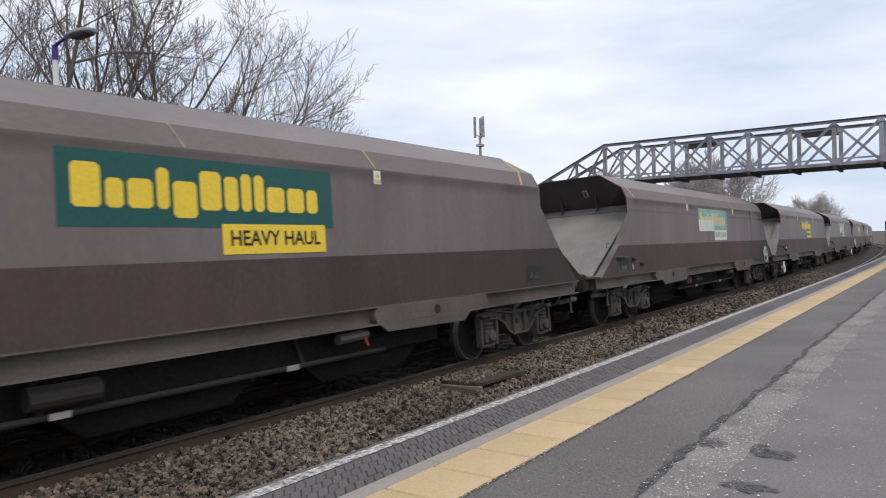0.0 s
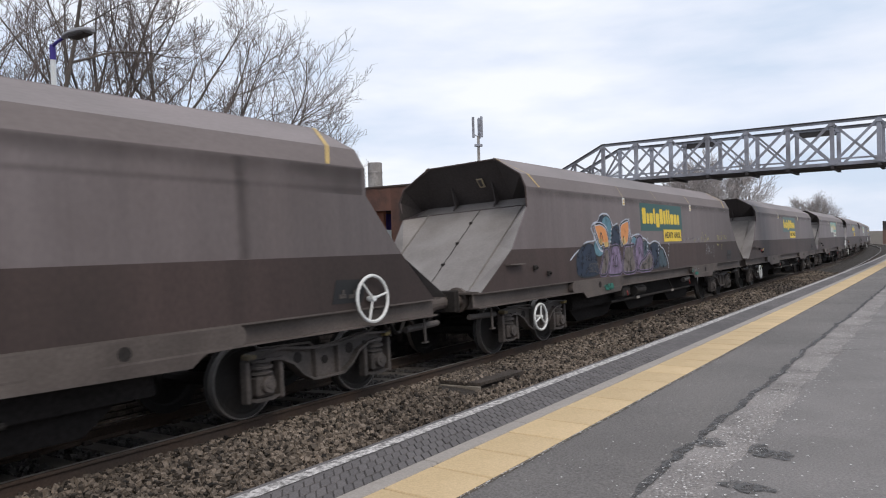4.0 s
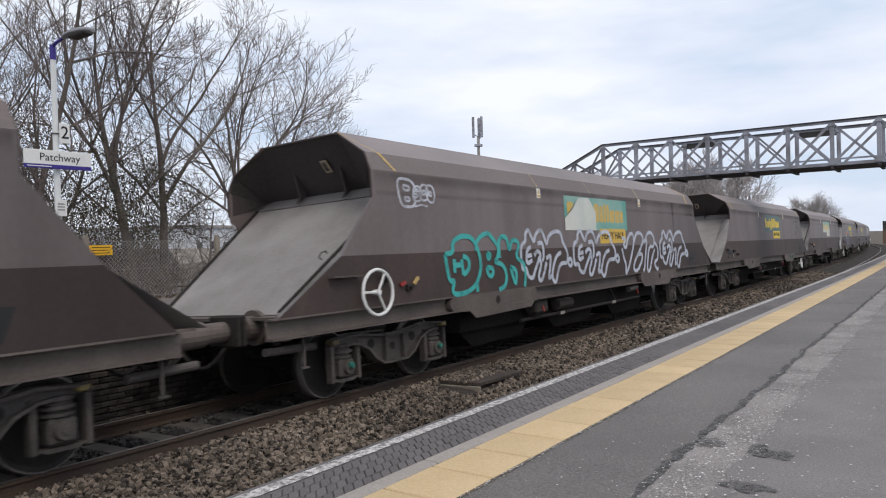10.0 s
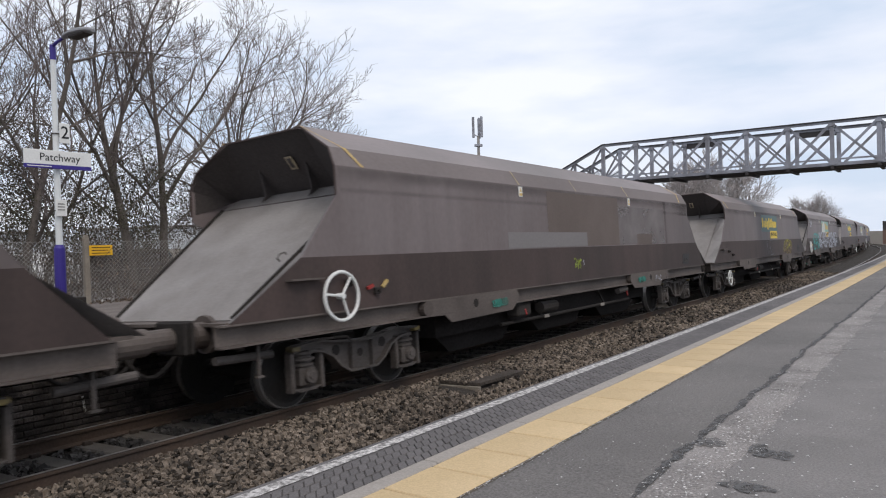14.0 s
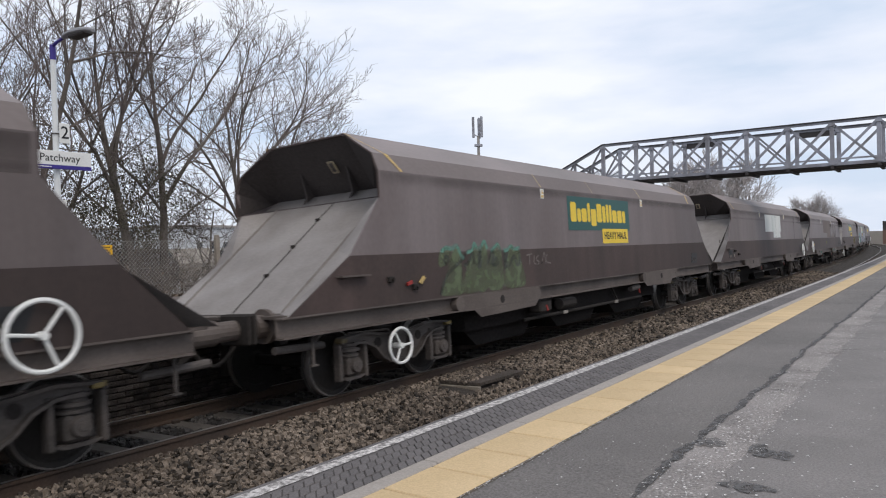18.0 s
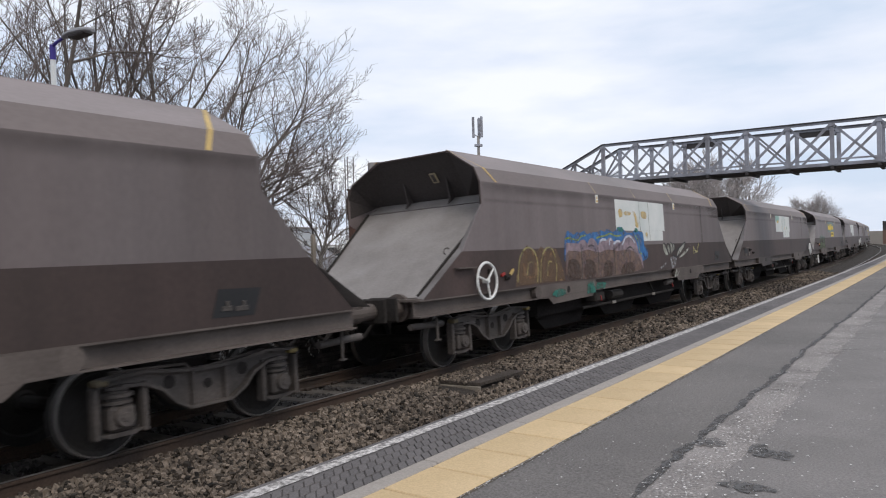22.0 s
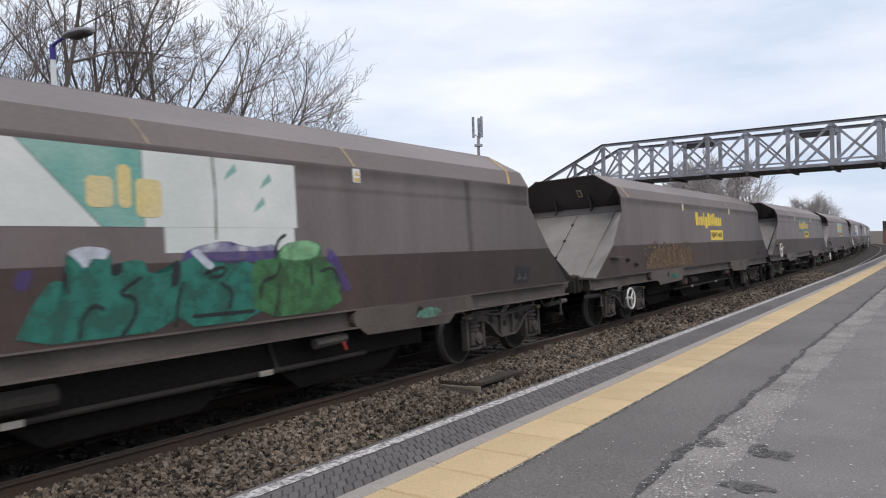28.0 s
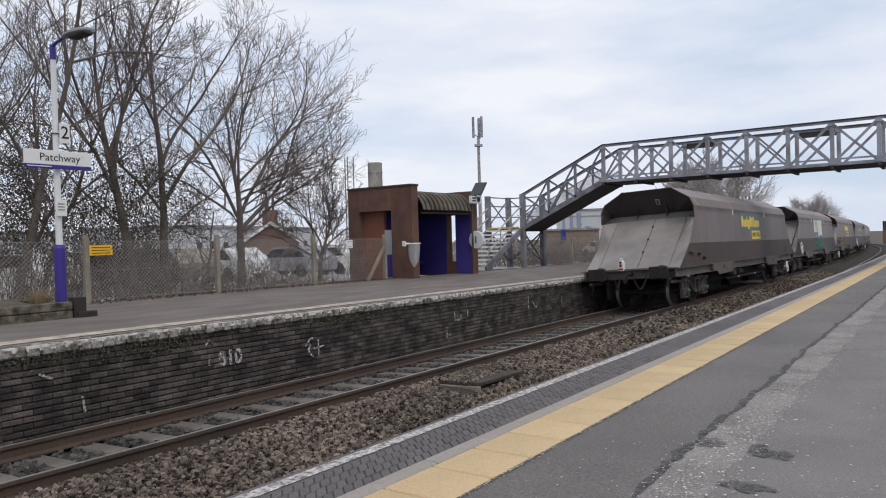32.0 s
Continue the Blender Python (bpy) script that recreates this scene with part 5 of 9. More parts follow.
        box(bm, x - 0.172, x - 0.160, 8.33, 9.97, z - 0.05, z + 0.025)
        part("nosing", bm, M["white"], t, "white painted step nosing")
    bm = bmesh.new()
    box(bm, BX - 0.14, BX - 0.10, 8.4, 10.0, lz - 0.02, lz + 0.06)
    part("landing_edge", bm, M["yellow_mark"], t, "yellow landing edge")
    # support on the near side
    for x in (BX, BX2):
        bm = bmesh.new()
        soft_box(bm, x - 0.12, x + 0.12, -8.0, -7.8, 0.4, bot, 0.012)
        part("leg", bm, M["bridge"], t)
    return t


footbridge()


# ---------------------------------------------------------------- waiting shelter
def shelter():
    x1, x2, yf, yb = 17.92, 21.30, 6.62, 9.30
    gz = FZ + GRADE * 19.5
    top = 3.66
    t = thing("waiting_shelter", Matrix(), "small red-brown brick waiting shelter with corrugated roof and purple inside", "shelter")
    # near end wall with its recessed bay
    bm = bmesh.new()
    box(bm, x1, x1 + 0.33, yf, yf + 0.84, gz - 0.05, top)
    box(bm, x1, x1 + 0.33, yf + 2.20, yb, gz - 0.05, top)
    box(bm, x1, x1 + 0.33, yf + 0.842, yf + 2.198, 2.92, top)
    part("end_wall", bm, M["brick_red"], t, "red-brown brick end wall")
    bm = bmesh.new()
    box(bm, x1 + 0.20, x1 + 0.32, yf + 1.32, yf + 2.198, gz - 0.05, 2.918)
    part("bay_infill", bm, M["brick_bay"], t, "lighter recessed brick infill")
    bm = bmesh.new()
    box(bm, x1 + 0.22, x1 + 0.26, yf + 0.842, yf + 1.318, gz + 0.1, 1.50)
    part("slit_panel", bm, M["purple_in"], t, "purple panel in the slit")
    bm = bmesh.new()
    box(bm, x1 + 0.23, x1 + 0.25, yf + 0.842, yf + 1.318, 1.50, 2.3)
    part("slit_pane", bm, M["pane"], t, "clear pane in the slit")
    bm = bmesh.new()
    soft_box(bm, x1 - 0.03, x1 + 0.36, yf - 0.03, yb + 0.03, top, top + 0.06, 0.01)
    part("wall_cap", bm, M["brick_cap"], t, "dark wall capping")
    # far end wall with a tall slit window
    bm = bmesh.new()
    box(bm, x2 - 0.05, x2 + 0.28, yf - 0.1, yf + 0.62, gz - 0.05, top - 0.05)
    box(bm, x2 - 0.05, x2 + 0.28, yf + 1.0, yb, gz - 0.05, top - 0.05)
    box(bm, x2 - 0.05, x2 + 0.28, yf + 0.622, yf + 0.998, gz - 0.05, gz + 0.45)
    box(bm, x2 - 0.05, x2 + 0.28, yf + 0.622, yf + 0.998, gz + 2.1, top - 0.05)
    part("end_wall", bm, M["brick_red"], t, "red-brown brick end wall with a slit window")
    bm = bmesh.new()
    box(bm, x2 - 0.075, x2 - 0.052, yf - 0.02, yf + 0.60, gz, gz + 2.1)
    box(bm, x2 - 0.075, x2 - 0.052, yf + 1.02, yb - 0.3, gz, gz + 2.1)
    part("inner_lining", bm, M["purple_in"], t, "purple painted inner wall")
    bm = bmesh.new()
    box(bm, x1 + 0.33, x2 - 0.05, yb - 0.30, yb, gz - 0.05, top - 0.12)
    part("back_wall", bm, M["brick_red"], t)
    bm = bmesh.new()
    box(bm, x1 + 0.33, x2 - 0.08, yb - 0.33, yb - 0.302, gz, gz + 2.2)
    part("back_lining", bm, M["purple_in"], t, "purple painted back wall")
    bm = bmesh.new()
    box(bm, x1 + 0.4, x2 - 0.15, yb - 0.75, yb - 0.36, gz + 0.40, gz + 0.45)
    part("bench_seat", bm, M["purple_in"], t, "purple bench seat")
    # barrel roof of corrugated sheet, its front curling down
    rib = 0.245
    n = int((x2 - 0.06 - x1 - 0.34) / rib)
    prof = [(yb - 0.1, 3.44), (yf + 0.95, 3.50)] + [(yf + 0.55 - 0.70 * math.sin(a), 2.82 + 0.68 * math.cos(a)) for a in np.linspace(0, 1.45, 8)]
    bm = bmesh.new()
    rows = []
    for i in range(4 * n + 1):
        x = x1 + 0.34 + (i // 4 + (0.0, 0.58, 0.64, 0.94)[i % 4]) * rib
        d = (0.055, 0.055, -0.055, -0.055)[i % 4]
        row = []
        for k, (y, z) in enumerate(prof):
            p0, p1 = prof[max(k - 1, 0)], prof[min(k + 1, len(prof) - 1)]
            tg = Vector((p1[0] - p0[0], p1[1] - p0[1])).normalized()
            row.append(bm.verts.new((x, y + tg.y * d, z - tg.x * d)))
        rows.append(row)
    for a, b in zip(rows, rows[1:]):
        for k in range(len(prof) - 1):
            bm.faces.new((a[k], b[k], b[k + 1], a[k + 1]))
    bmesh.ops.solidify(bm, geom=bm.faces[:], thickness=0.004)
    part("corrugated_roof", bm, M["corrugated"], t, "weathered corrugated curved roof")
    bm = bmesh.new()
    box(bm, x1 + 0.34, x2 - 0.06, yf - 0.13, yf - 0.09, 2.78, 2.84)
    part("roof_edge", bm, M["under"], t, "dark roof edge beam")
    bm = bmesh.new()
    box(bm, x1 + 0.34, x2 - 0.06, yf + 0.1, yb - 0.3, 2.95, 2.98)
    part("inner_ceiling", bm, M["under"], t)
    return t


M["brick_bay"] = mat("orange_brown_bay_brick", (0.205, 0.082, 0.05), 0.9, 0, 6, 0.15, 0.2, 60, (0.16, 0.066, 0.04), 0.9)
M["purple_in"] = mat("deep_purple_paint", (0.055, 0.042, 0.24), 0.6, 0, 6, 0.1, 0.02, 40)
M["brick_cap"] = mat("dark_capping", (0.075, 0.055, 0.048), 0.9, 0, 6, 0.2, 0.1, 60)
M["pane"] = mat("scratched_pane", (0.42, 0.45, 0.45), 0.2, 0, 10, 0.1, 0.0, 30, spec=0.6)
shelter()


def litter_hoop():
    t = thing("litter_bag_hoop", pose(17.86, 6.52, 1.84), "clear plastic litter bag on a white wall hoop", "litter bin")
    bm = bmesh.new()
    ring(bm, (0, 0, 0), 0.20, 0.022, "y", 20, 6)
    bmesh.ops.rotate(bm, verts=bm.verts[:], cent=(0, 0, 0), matrix=Matrix.Rotation(radians(90), 3, "X"))
    rod(bm, (-0.20, 0.04, 0), (-0.42, 0.08, 0), 0.03, n=8)
    soft_box(bm, -0.46, -0.40, 0.0, 0.12, -0.08, 0.08, 0.01)
    part("hoop", bm, M["white_metal"], t)
    bm = bmesh.new()
    lathe(bm, [(0.19, 0.0), (0.185, -0.18), (0.175, -0.40), (0.13, -0.56), (0.06, -0.68), (0.01, -0.74)], (0, 0, 0), "z", 18)
    for v in bm.verts:
        v.co += Vector((noise.noise(v.co * 9) * 0.04, noise.noise(v.co * 9 + Vector((5, 0, 0))) * 0.04, 0)) * min(1, -v.co.z * 4)
    part("bag", bm, M["bag"], t, "crumpled clear plastic bag")
    return t


litter_hoop()


def round_mirror():
    t = thing("round_sign", pose(21.20, 6.32, 1.90), "round white disc sign on the shelter's end", "sign")
    bm = bmesh.new()
    lathe(bm, [(0.30, 0.05), (0.31, 0.02), (0.31, -0.02), (0.29, -0.05), (0.10, -0.06)], (0, 0, 0), "x", 28)
    part("disc", bm, M["white_metal"], t)
    bm = bmesh.new()
    box(bm, -0.068, -0.062, -0.03, 0.02, -0.12, 0.12)
    part("mark", bm, M["black"], t, "dark mark")
    bm = bmesh.new()
    rod(bm, (0.0, 0, 0), (0.10, 0.05, 0), 0.03, n=8)
    part("bracket", bm, M["bogie"], t)


round_mirror()


def exit_sign():
    t = thing("lit_sign_box", pose(21.1, 6.36, 3.28), "white sign box with a dark solar panel on the shelter", "sign")
    bm = bmesh.new()
    soft_box(bm, -0.28, 0.36, -0.10, 0.0, -0.12, 0.14, 0.01)
    part("sign_box", bm, M["white_metal"], t)
    for k, (a, b) in enumerate(((-0.22, 0.06), (-0.22, 0.02))):
        bm = bmesh.new()
        box(bm, a, b, -0.104, -0.1, 0.04 - k * 0.09, 0.09 - k * 0.09)
        part("text_bar", bm, M["black"], t, "dark bar of writing")
    bm = bmesh.new()
    box(bm, 0.10, 0.28, -0.104, -0.1, -0.06, 0.10)
    part("symbol", bm, M["black"], t)
    bm = bmesh.new()
    prism(bm, [(-0.05, 0.18), (0.33, 0.62), (0.39, 0.60), (0.01, 0.16)], -0.35, 0.10)
    part("solar_panel", bm, M["glass"], t, "dark tilted solar panel")
    bm = bmesh.new()
    rod(bm, (0.16, -0.04, 0.14), (0.18, -0.06, 0.36), 0.03, n=8)
    rod(bm, (0.0, 0.06, -0.1), (0.0, 0.06, -2.4), 0.03, n=8)
    part("bracket", bm, M["bogie"], t)


exit_sign()


# ---------------------------------------------------------------- lamp post with station signs
M["lantern"] = mat("grey_lantern_paint", (0.20, 0.20, 0.215), 0.45, 0, 6, 0.12, 0.02, 40)


def lamp_post():
    t = thing("street_lamp", pose(6.24, 5.2, 1.10), "white lamp post with purple base and platform signs", "street lamp")
    bm = bmesh.new()
    rod(bm, (0, 0, -0.4), (0, 0, 0.86), 0.088, n=20)
    rod(bm, (0, 0, 0.86), (0, 0, 0.92), 0.088, 0.06, 20)
    part("base_sleeve", bm, M["purple"], t, "purple painted base sleeve")
    bm = bmesh.new()
    rod(bm, (0, 0, 0.90), (0, 0, 4.05), 0.055, 0.043, 20)
    part("pole", bm, M["white_metal"], t, "white tubular pole")
    bm = bmesh.new()
    rod(bm, (0, 0, 4.05), (0, 0, 4.30), 0.05, 0.048, 16)
    rod(bm, (0, 0, 4.28), (0, -0.14, 4.32), 0.03, n=10)
    rod(bm, (0, -0.14, 4.32), (0, -0.50, 4.385), 0.026, n=10)
    part("bracket_arm", bm, M["purple"], t, "purple bracket arm")
    bm = bmesh.new()
    secs = [(-0.36, 0.04, 0.03), (-0.48, 0.085, 0.06), (-0.75, 0.13, 0.085), (-1.05, 0.13, 0.075), (-1.20, 0.09, 0.05), (-1.26, 0.03, 0.02)]
    rows = []
    for y, hw, hh in secs:
        zc = 4.365 - 0.055 * (-y - 0.4)
        rows.append([bm.verts.new((hw * math.cos(a), y, zc + (hh * math.sin(a) if math.sin(a) > 0 else 0.035 * math.sin(a)))) for a in np.linspace(0, math.tau, 15)[:-1]])
    for a, b in zip(rows, rows[1:]):
        for i in range(14):
            bm.faces.new((a[i], a[(i + 1) % 14], b[(i + 1) % 14], b[i]))
    bm.faces.new(rows[0])
    bm.faces.new(rows[-1][::-1])
    head = part("lamp_head", bm, M["lantern"], t, "grey cobra-head lantern")
    bm = bmesh.new()
    soft_box(bm, -0.09, 0.09, -1.12, -0.66, 4.275, 4.33, 0.015)
    part("lens", bm, M["hood_dark"], head, "dark unlit lens")
    # station name board
    bm = bmesh.new()
    soft_box(bm, -0.58, 0.54, -0.12, -0.09, 2.26, 2.50, 0.004)
    nb = part("name_board", bm, M["white"], t, "white station name board")
    bm = bmesh.new()
    soft_box(bm, -0.58, 0.54, -0.125, -0.085, 2.195, 2.258, 0.004)
    part("purple_strip", bm, M["purple"], nb)
    words("Patchway", 0.18, M["black"], nb, pose(0.0, -0.124, 2.378), "lettering", 0.001, 0.0, 1.0)
    bm = bmesh.new()
    box(bm, -0.54, -0.15, -0.128, -0.126, 2.22, 2.235)
    part("text_bar", bm, M["white"], nb)
    bm = bmesh.new()
    soft_box(bm, 0.02, 0.19, -0.10, -0.08, 2.64, 2.98, 0.004)
    num = part("platform_number_sign", bm, M["white"], t, "white platform number sign")
    words("2", 0.30, M["black"], num, pose(0.105, -0.104, 2.81), "lettering", 0.001, 0.002, 0.95)
    bm = bmesh.new()
    soft_box(bm, -0.08, 0.10, -0.10, -0.07, 1.40, 1.68, 0.004)
    info = part("notice", bm, M["white"], t, "small white notice")
    for k in range(3):
        bm = bmesh.new()
        box(bm, -0.05, 0.06, -0.104, -0.1, 1.60 - k * 0.05, 1.615 - k * 0.05)
        part("text_bar", bm, M["bogie"], info)
    for z in (1.5, 2.35, 2.8):
        bm = bmesh.new()
        ring(bm, (0, 0, 0), 0.055, 0.012, "y", 14, 5)
        bmesh.ops.rotate(bm, verts=bm.verts[:], cent=(0, 0, 0), matrix=Matrix.Rotation(radians(90), 3, "X"))
        ob = part("clamp", bm, M["bogie"], t)
        ob.matrix_basis = pose(0, 0, z)


lamp_post()


def planter():
    gz = FZ + GRADE * 5
    t = thing("planter", Matrix(), "low planter edged with weathered timber sleepers", "planter")
    for k, (x0, x1, z0) in enumerate(((2.2, 4.55, 0.0), (4.56, 6.08, 0.0), (2.2, 6.08, 0.14))):
        bm = bmesh.new()
        soft_box(bm, x0, x1, 4.52, 4.70, gz + z0 + 0.004, gz + z0 + 0.135, 0.012)
        part("timber", bm, M["timber"], t, "weathered grey sleeper timber")
    bm = bmesh.new()
    soft_box(bm, 6.10, 6.30, 4.50, 4.72, gz, gz + 0.34, 0.012)
    part("corner_post", bm, M["timber_dark"], t, "black timber corner post")
    bm = bmesh.new()
    soft_box(bm, 6.14, 6.46, 4.46, 4.62, gz, gz + 0.10, 0.01)
    part("corner_block", bm, M["timber_dark"], t)
    bm = bmesh.new()
    soft_box(bm, 6.12, 6.28, 4.73, 7.0, gz, gz + 0.24, 0.012)
    part("timber", bm, M["timber"], t)
    bm = bmesh.new()
    nx, ny = 24, 14
    g = [[bm.verts.new((2.2 + 3.9 * i / nx, 4.71 + 2.4 * j / ny, gz + 0.22 + 0.06 * noise.noise(Vector((i * 0.6, j * 0.6, 2))))) for j in range(ny + 1)] for i in range(nx + 1)]
    for i in range(nx):
        for j in range(ny):
            bm.faces.new((g[i][j], g[i + 1][j], g[i + 1][j + 1], g[i][j + 1]))
    part("soil", bm, M["earth"], t, "weedy soil")
    rnd = random.Random(8)
    V, F = [], []
    for i in range(360):
        a, r = rnd.random() * 6.28, rnd.random() ** 0.7 * 0.15
        c = Vector((5.80 + r * math.cos(a), 5.0 + r * 0.6 * math.sin(a), gz + 0.2))
        tip = c + Vector((math.cos(a) * r * 0.8 + rnd.uniform(-0.1, 0.1), math.sin(a) * r * 0.8, rnd.uniform(0.15, 0.36)))
        w = Vector((-math.sin(a), math.cos(a), 0)) * 0.006
        n = len(V)
        V += [tuple(c - w), tuple(c + w), tuple(tip)]
        F.append((n, n + 1, n + 2))
    ob = raw("dry_grass", V, F, M["grass_dry"])
    tagged(ob, "tuft of dry straw-coloured grass in the planter", "grass", kind="stuff")


planter()


# ---------------------------------------------------------------- chain-link fence
def fence(xs, y, label, struts=(), zb=0.0):
    t = thing("chain_link_fence", Matrix(), label, "fence")
    for x in xs:
        gz = FZ + GRADE * x
        bm = bmesh.new()
        soft_box(bm, x - 0.055, x + 0.055, y - 0.055, y + 0.055, gz - 0.2, gz + 1.38, 0.012)
        prism(bm, [(x - 0.05, gz + 1.38), (x + 0.05, gz + 1.38), (x + 0.02, gz + 1.44), (x - 0.02, gz + 1.44)], y - 0.05, y + 0.05)
        part("post", bm, M["concrete"], t, "weathered concrete post")
    for x, d in struts:
        gz = FZ + GRADE * x
        bm = bmesh.new()
        beam(bm, (x, y - 0.01, gz + 1.1), (x + d, y - 0.01, gz + 0.02), 0.08, 0.08)
        part("strut", bm, M["concrete"], t, "leaning concrete strut")
    for a, b in zip(xs, xs[1:]):
        ga, gb = FZ + GRADE * a, FZ + GRADE * b
        for h in (0.10, 0.70, 1.30):
            bm = bmesh.new()
            rod(bm, (a, y, ga + h), (b, y, gb + h), 0.0035, n=4)
            part("line_wire", bm, M["wire"], t)
        V, F = [], []
        H, pitch, r = 1.24, 0.062, 0.0031

        def wire(p, q):
            n = len(V)
            d = (q - p).normalized()
            u = Vector((0, 1, 0))
            w = d.cross(u)
            for e in (p, q):
                for v in (u * r, w * r, -u * r, -w * r):
                    V.append(tuple(e + v))
            F.extend(((n, n + 1, n + 5, n + 4), (n + 1, n + 2, n + 6, n + 5), (n + 2, n + 3, n + 7, n + 6), (n + 3, n, n + 4, n + 7)))
        length = b - a
        k = -H
        while k < length:
            for sg in (1, -1):
                u0, u1 = max(k, 0), min(k + H, length)
                if u1 <= u0:
                    continue
                z0, z1 = (u0 - k, u1 - k) if sg > 0 else (H - (u0 - k), H - (u1 - k))
                wire(Vector((a + u0, y + 0.002 * sg, ga + 0.08 + z0 + GRADE * u0)), Vector((a + u1, y + 0.002 * sg, ga + 0.08 + z1 + GRADE * u1)))
            k += pitch * 1.414
        ob = raw("wire_mesh", V, F, M["wire"], t)
        ob["label"] = "galvanised diamond wire mesh"
        ob["kind"] = "stuff"
    return t


fence([1.6, 4.75, 7.85, 11.08, 14.3, 17.40], 7.33, "chain-link fence on concrete posts behind the far platform", ((17.40, -0.85),))
fence([30.6, 33.8, 37, 40.2, 43.4, 46.6, 50], 8.6, "chain-link fence on concrete posts beyond the footbridge")


def flat_sign(name, x, z, w, h, y, material, label, bars=2, bar_mat="black"):
    t = thing(name, pose(x, y, z), label, "sign")
    bm = bmesh.new()
    soft_box(bm, -w / 2, w / 2, -0.008, 0.0, -h / 2, h / 2, 0.002)
    part("plate", bm, M[material], t)
    for k in range(bars):
        bm = bmesh.new()
        zz = h * (0.28 - 0.56 * k / max(bars - 1, 1))
        box(bm, -w * 0.40, w * (0.40 - 0.1 * (k % 2)), -0.0105, -0.0085, zz - h * 0.035, zz + h * 0.035)
        part("text_bar", bm, M[bar_mat], t)


flat_sign("warning_sign", 8.13, 1.905, 0.50, 0.21, 7.262, "sign_yellow", "yellow warning sign with bars of writing on the fence", 3)
flat_sign("notice_sign", 15.72, 1.88, 0.27, 0.24, 7.275, "white", "small white notice fixed to the wire fence", 2, "kerb")


# ---------------------------------------------------------------- bare winter trees
class Tree:
    """Grows a bare tree as tapered tubes; wood and fine twigs go into two meshes."""

    def __init__(self, seed):
        self.r = random.Random(seed)
        self.wood = ([], [])
        self.fine = ([], [])

    def tube(self, store, pts, radii, n):
        V, F = store
        base = len(V)
        for k, (p, r) in enumerate(zip(pts, radii)):
            d = (pts[min(k + 1, len(pts) - 1)] - pts[max(k - 1, 0)]).normalized()
            u = d.orthogonal().normalized()
            w = d.cross(u)
            for i in range(n):
                a = i * math.tau / n
                V.append(tuple(p + (u * math.cos(a) + w * math.sin(a)) * r))
        for k in range(len(pts) - 1):
            for i in range(n):
                a, b = base + k * n + i, base + k * n + (i + 1) % n
                F.append((a, b, b + n, a + n))

    def grow(self, p, d, length, radius, level, spec):
        r = self.r
        n = (9, 8, 6, 4, 3, 3)[level]
        pts, radii = [p.copy()], [radius]
        step = length / n
        for k in range(n):
            wob = spec["wobble"] * (0.6 + 0.25 * level)
            d = (d + Vector((r.gauss(0, wob), r.gauss(0, wob), r.gauss(0, wob) + spec["up"] * (0.3, 0.5, 0.7, 1.1, 1.4, 1.4)[level]))).normalized()
            p = p + d * step
            pts.append(p.copy())
            radii.append(max(radius * (1 - 0.72 * (k + 1) / n), spec["thin"]))
        self.tube(self.wood if level < 2 else self.fine, pts, radii, (9, 6, 4, 3, 3, 3)[level])
        if level >= spec["levels"]:
            return
        kids = spec["kids"][level]
        for j in range(kids):
            f = spec["bare"][level] + (1 - spec["bare"][level]) * (j + r.random()) / kids
            f = min(f, 0.98)
            q = f * n
            i = min(int(q), n - 1)
            start = pts[i].lerp(pts[i + 1], q - i)
            dirn = (pts[i + 1] - pts[i]).normalized()
            az = r.random() * math.tau
            side = dirn.orthogonal().normalized()
            side = Matrix.Rotation(az, 3, dirn) @ side
            ang = radians(r.uniform(*spec["angle"]) * (1.0 if level < 1 else 0.82))
            nd = (dirn * math.cos(ang) + side * math.sin(ang)).normalized()
            ln = length * r.uniform(*spec["ratio"]) * (1.05 - 0.45 * f)
            rr = max((radii[i] * (1 - (q - i)) + radii[i + 1] * (q - i)) * r.uniform(0.45, 0.7), spec["thin"])
            self.grow(start, nd, ln, rr, level + 1, spec)


SPEC = dict(wobble=0.135, up=0.085, levels=4, kids=(10, 10, 7, 5), bare=(0.28, 0.15, 0.12, 0.1), angle=(26, 60), ratio=(0.40, 0.64), thin=0.0054)


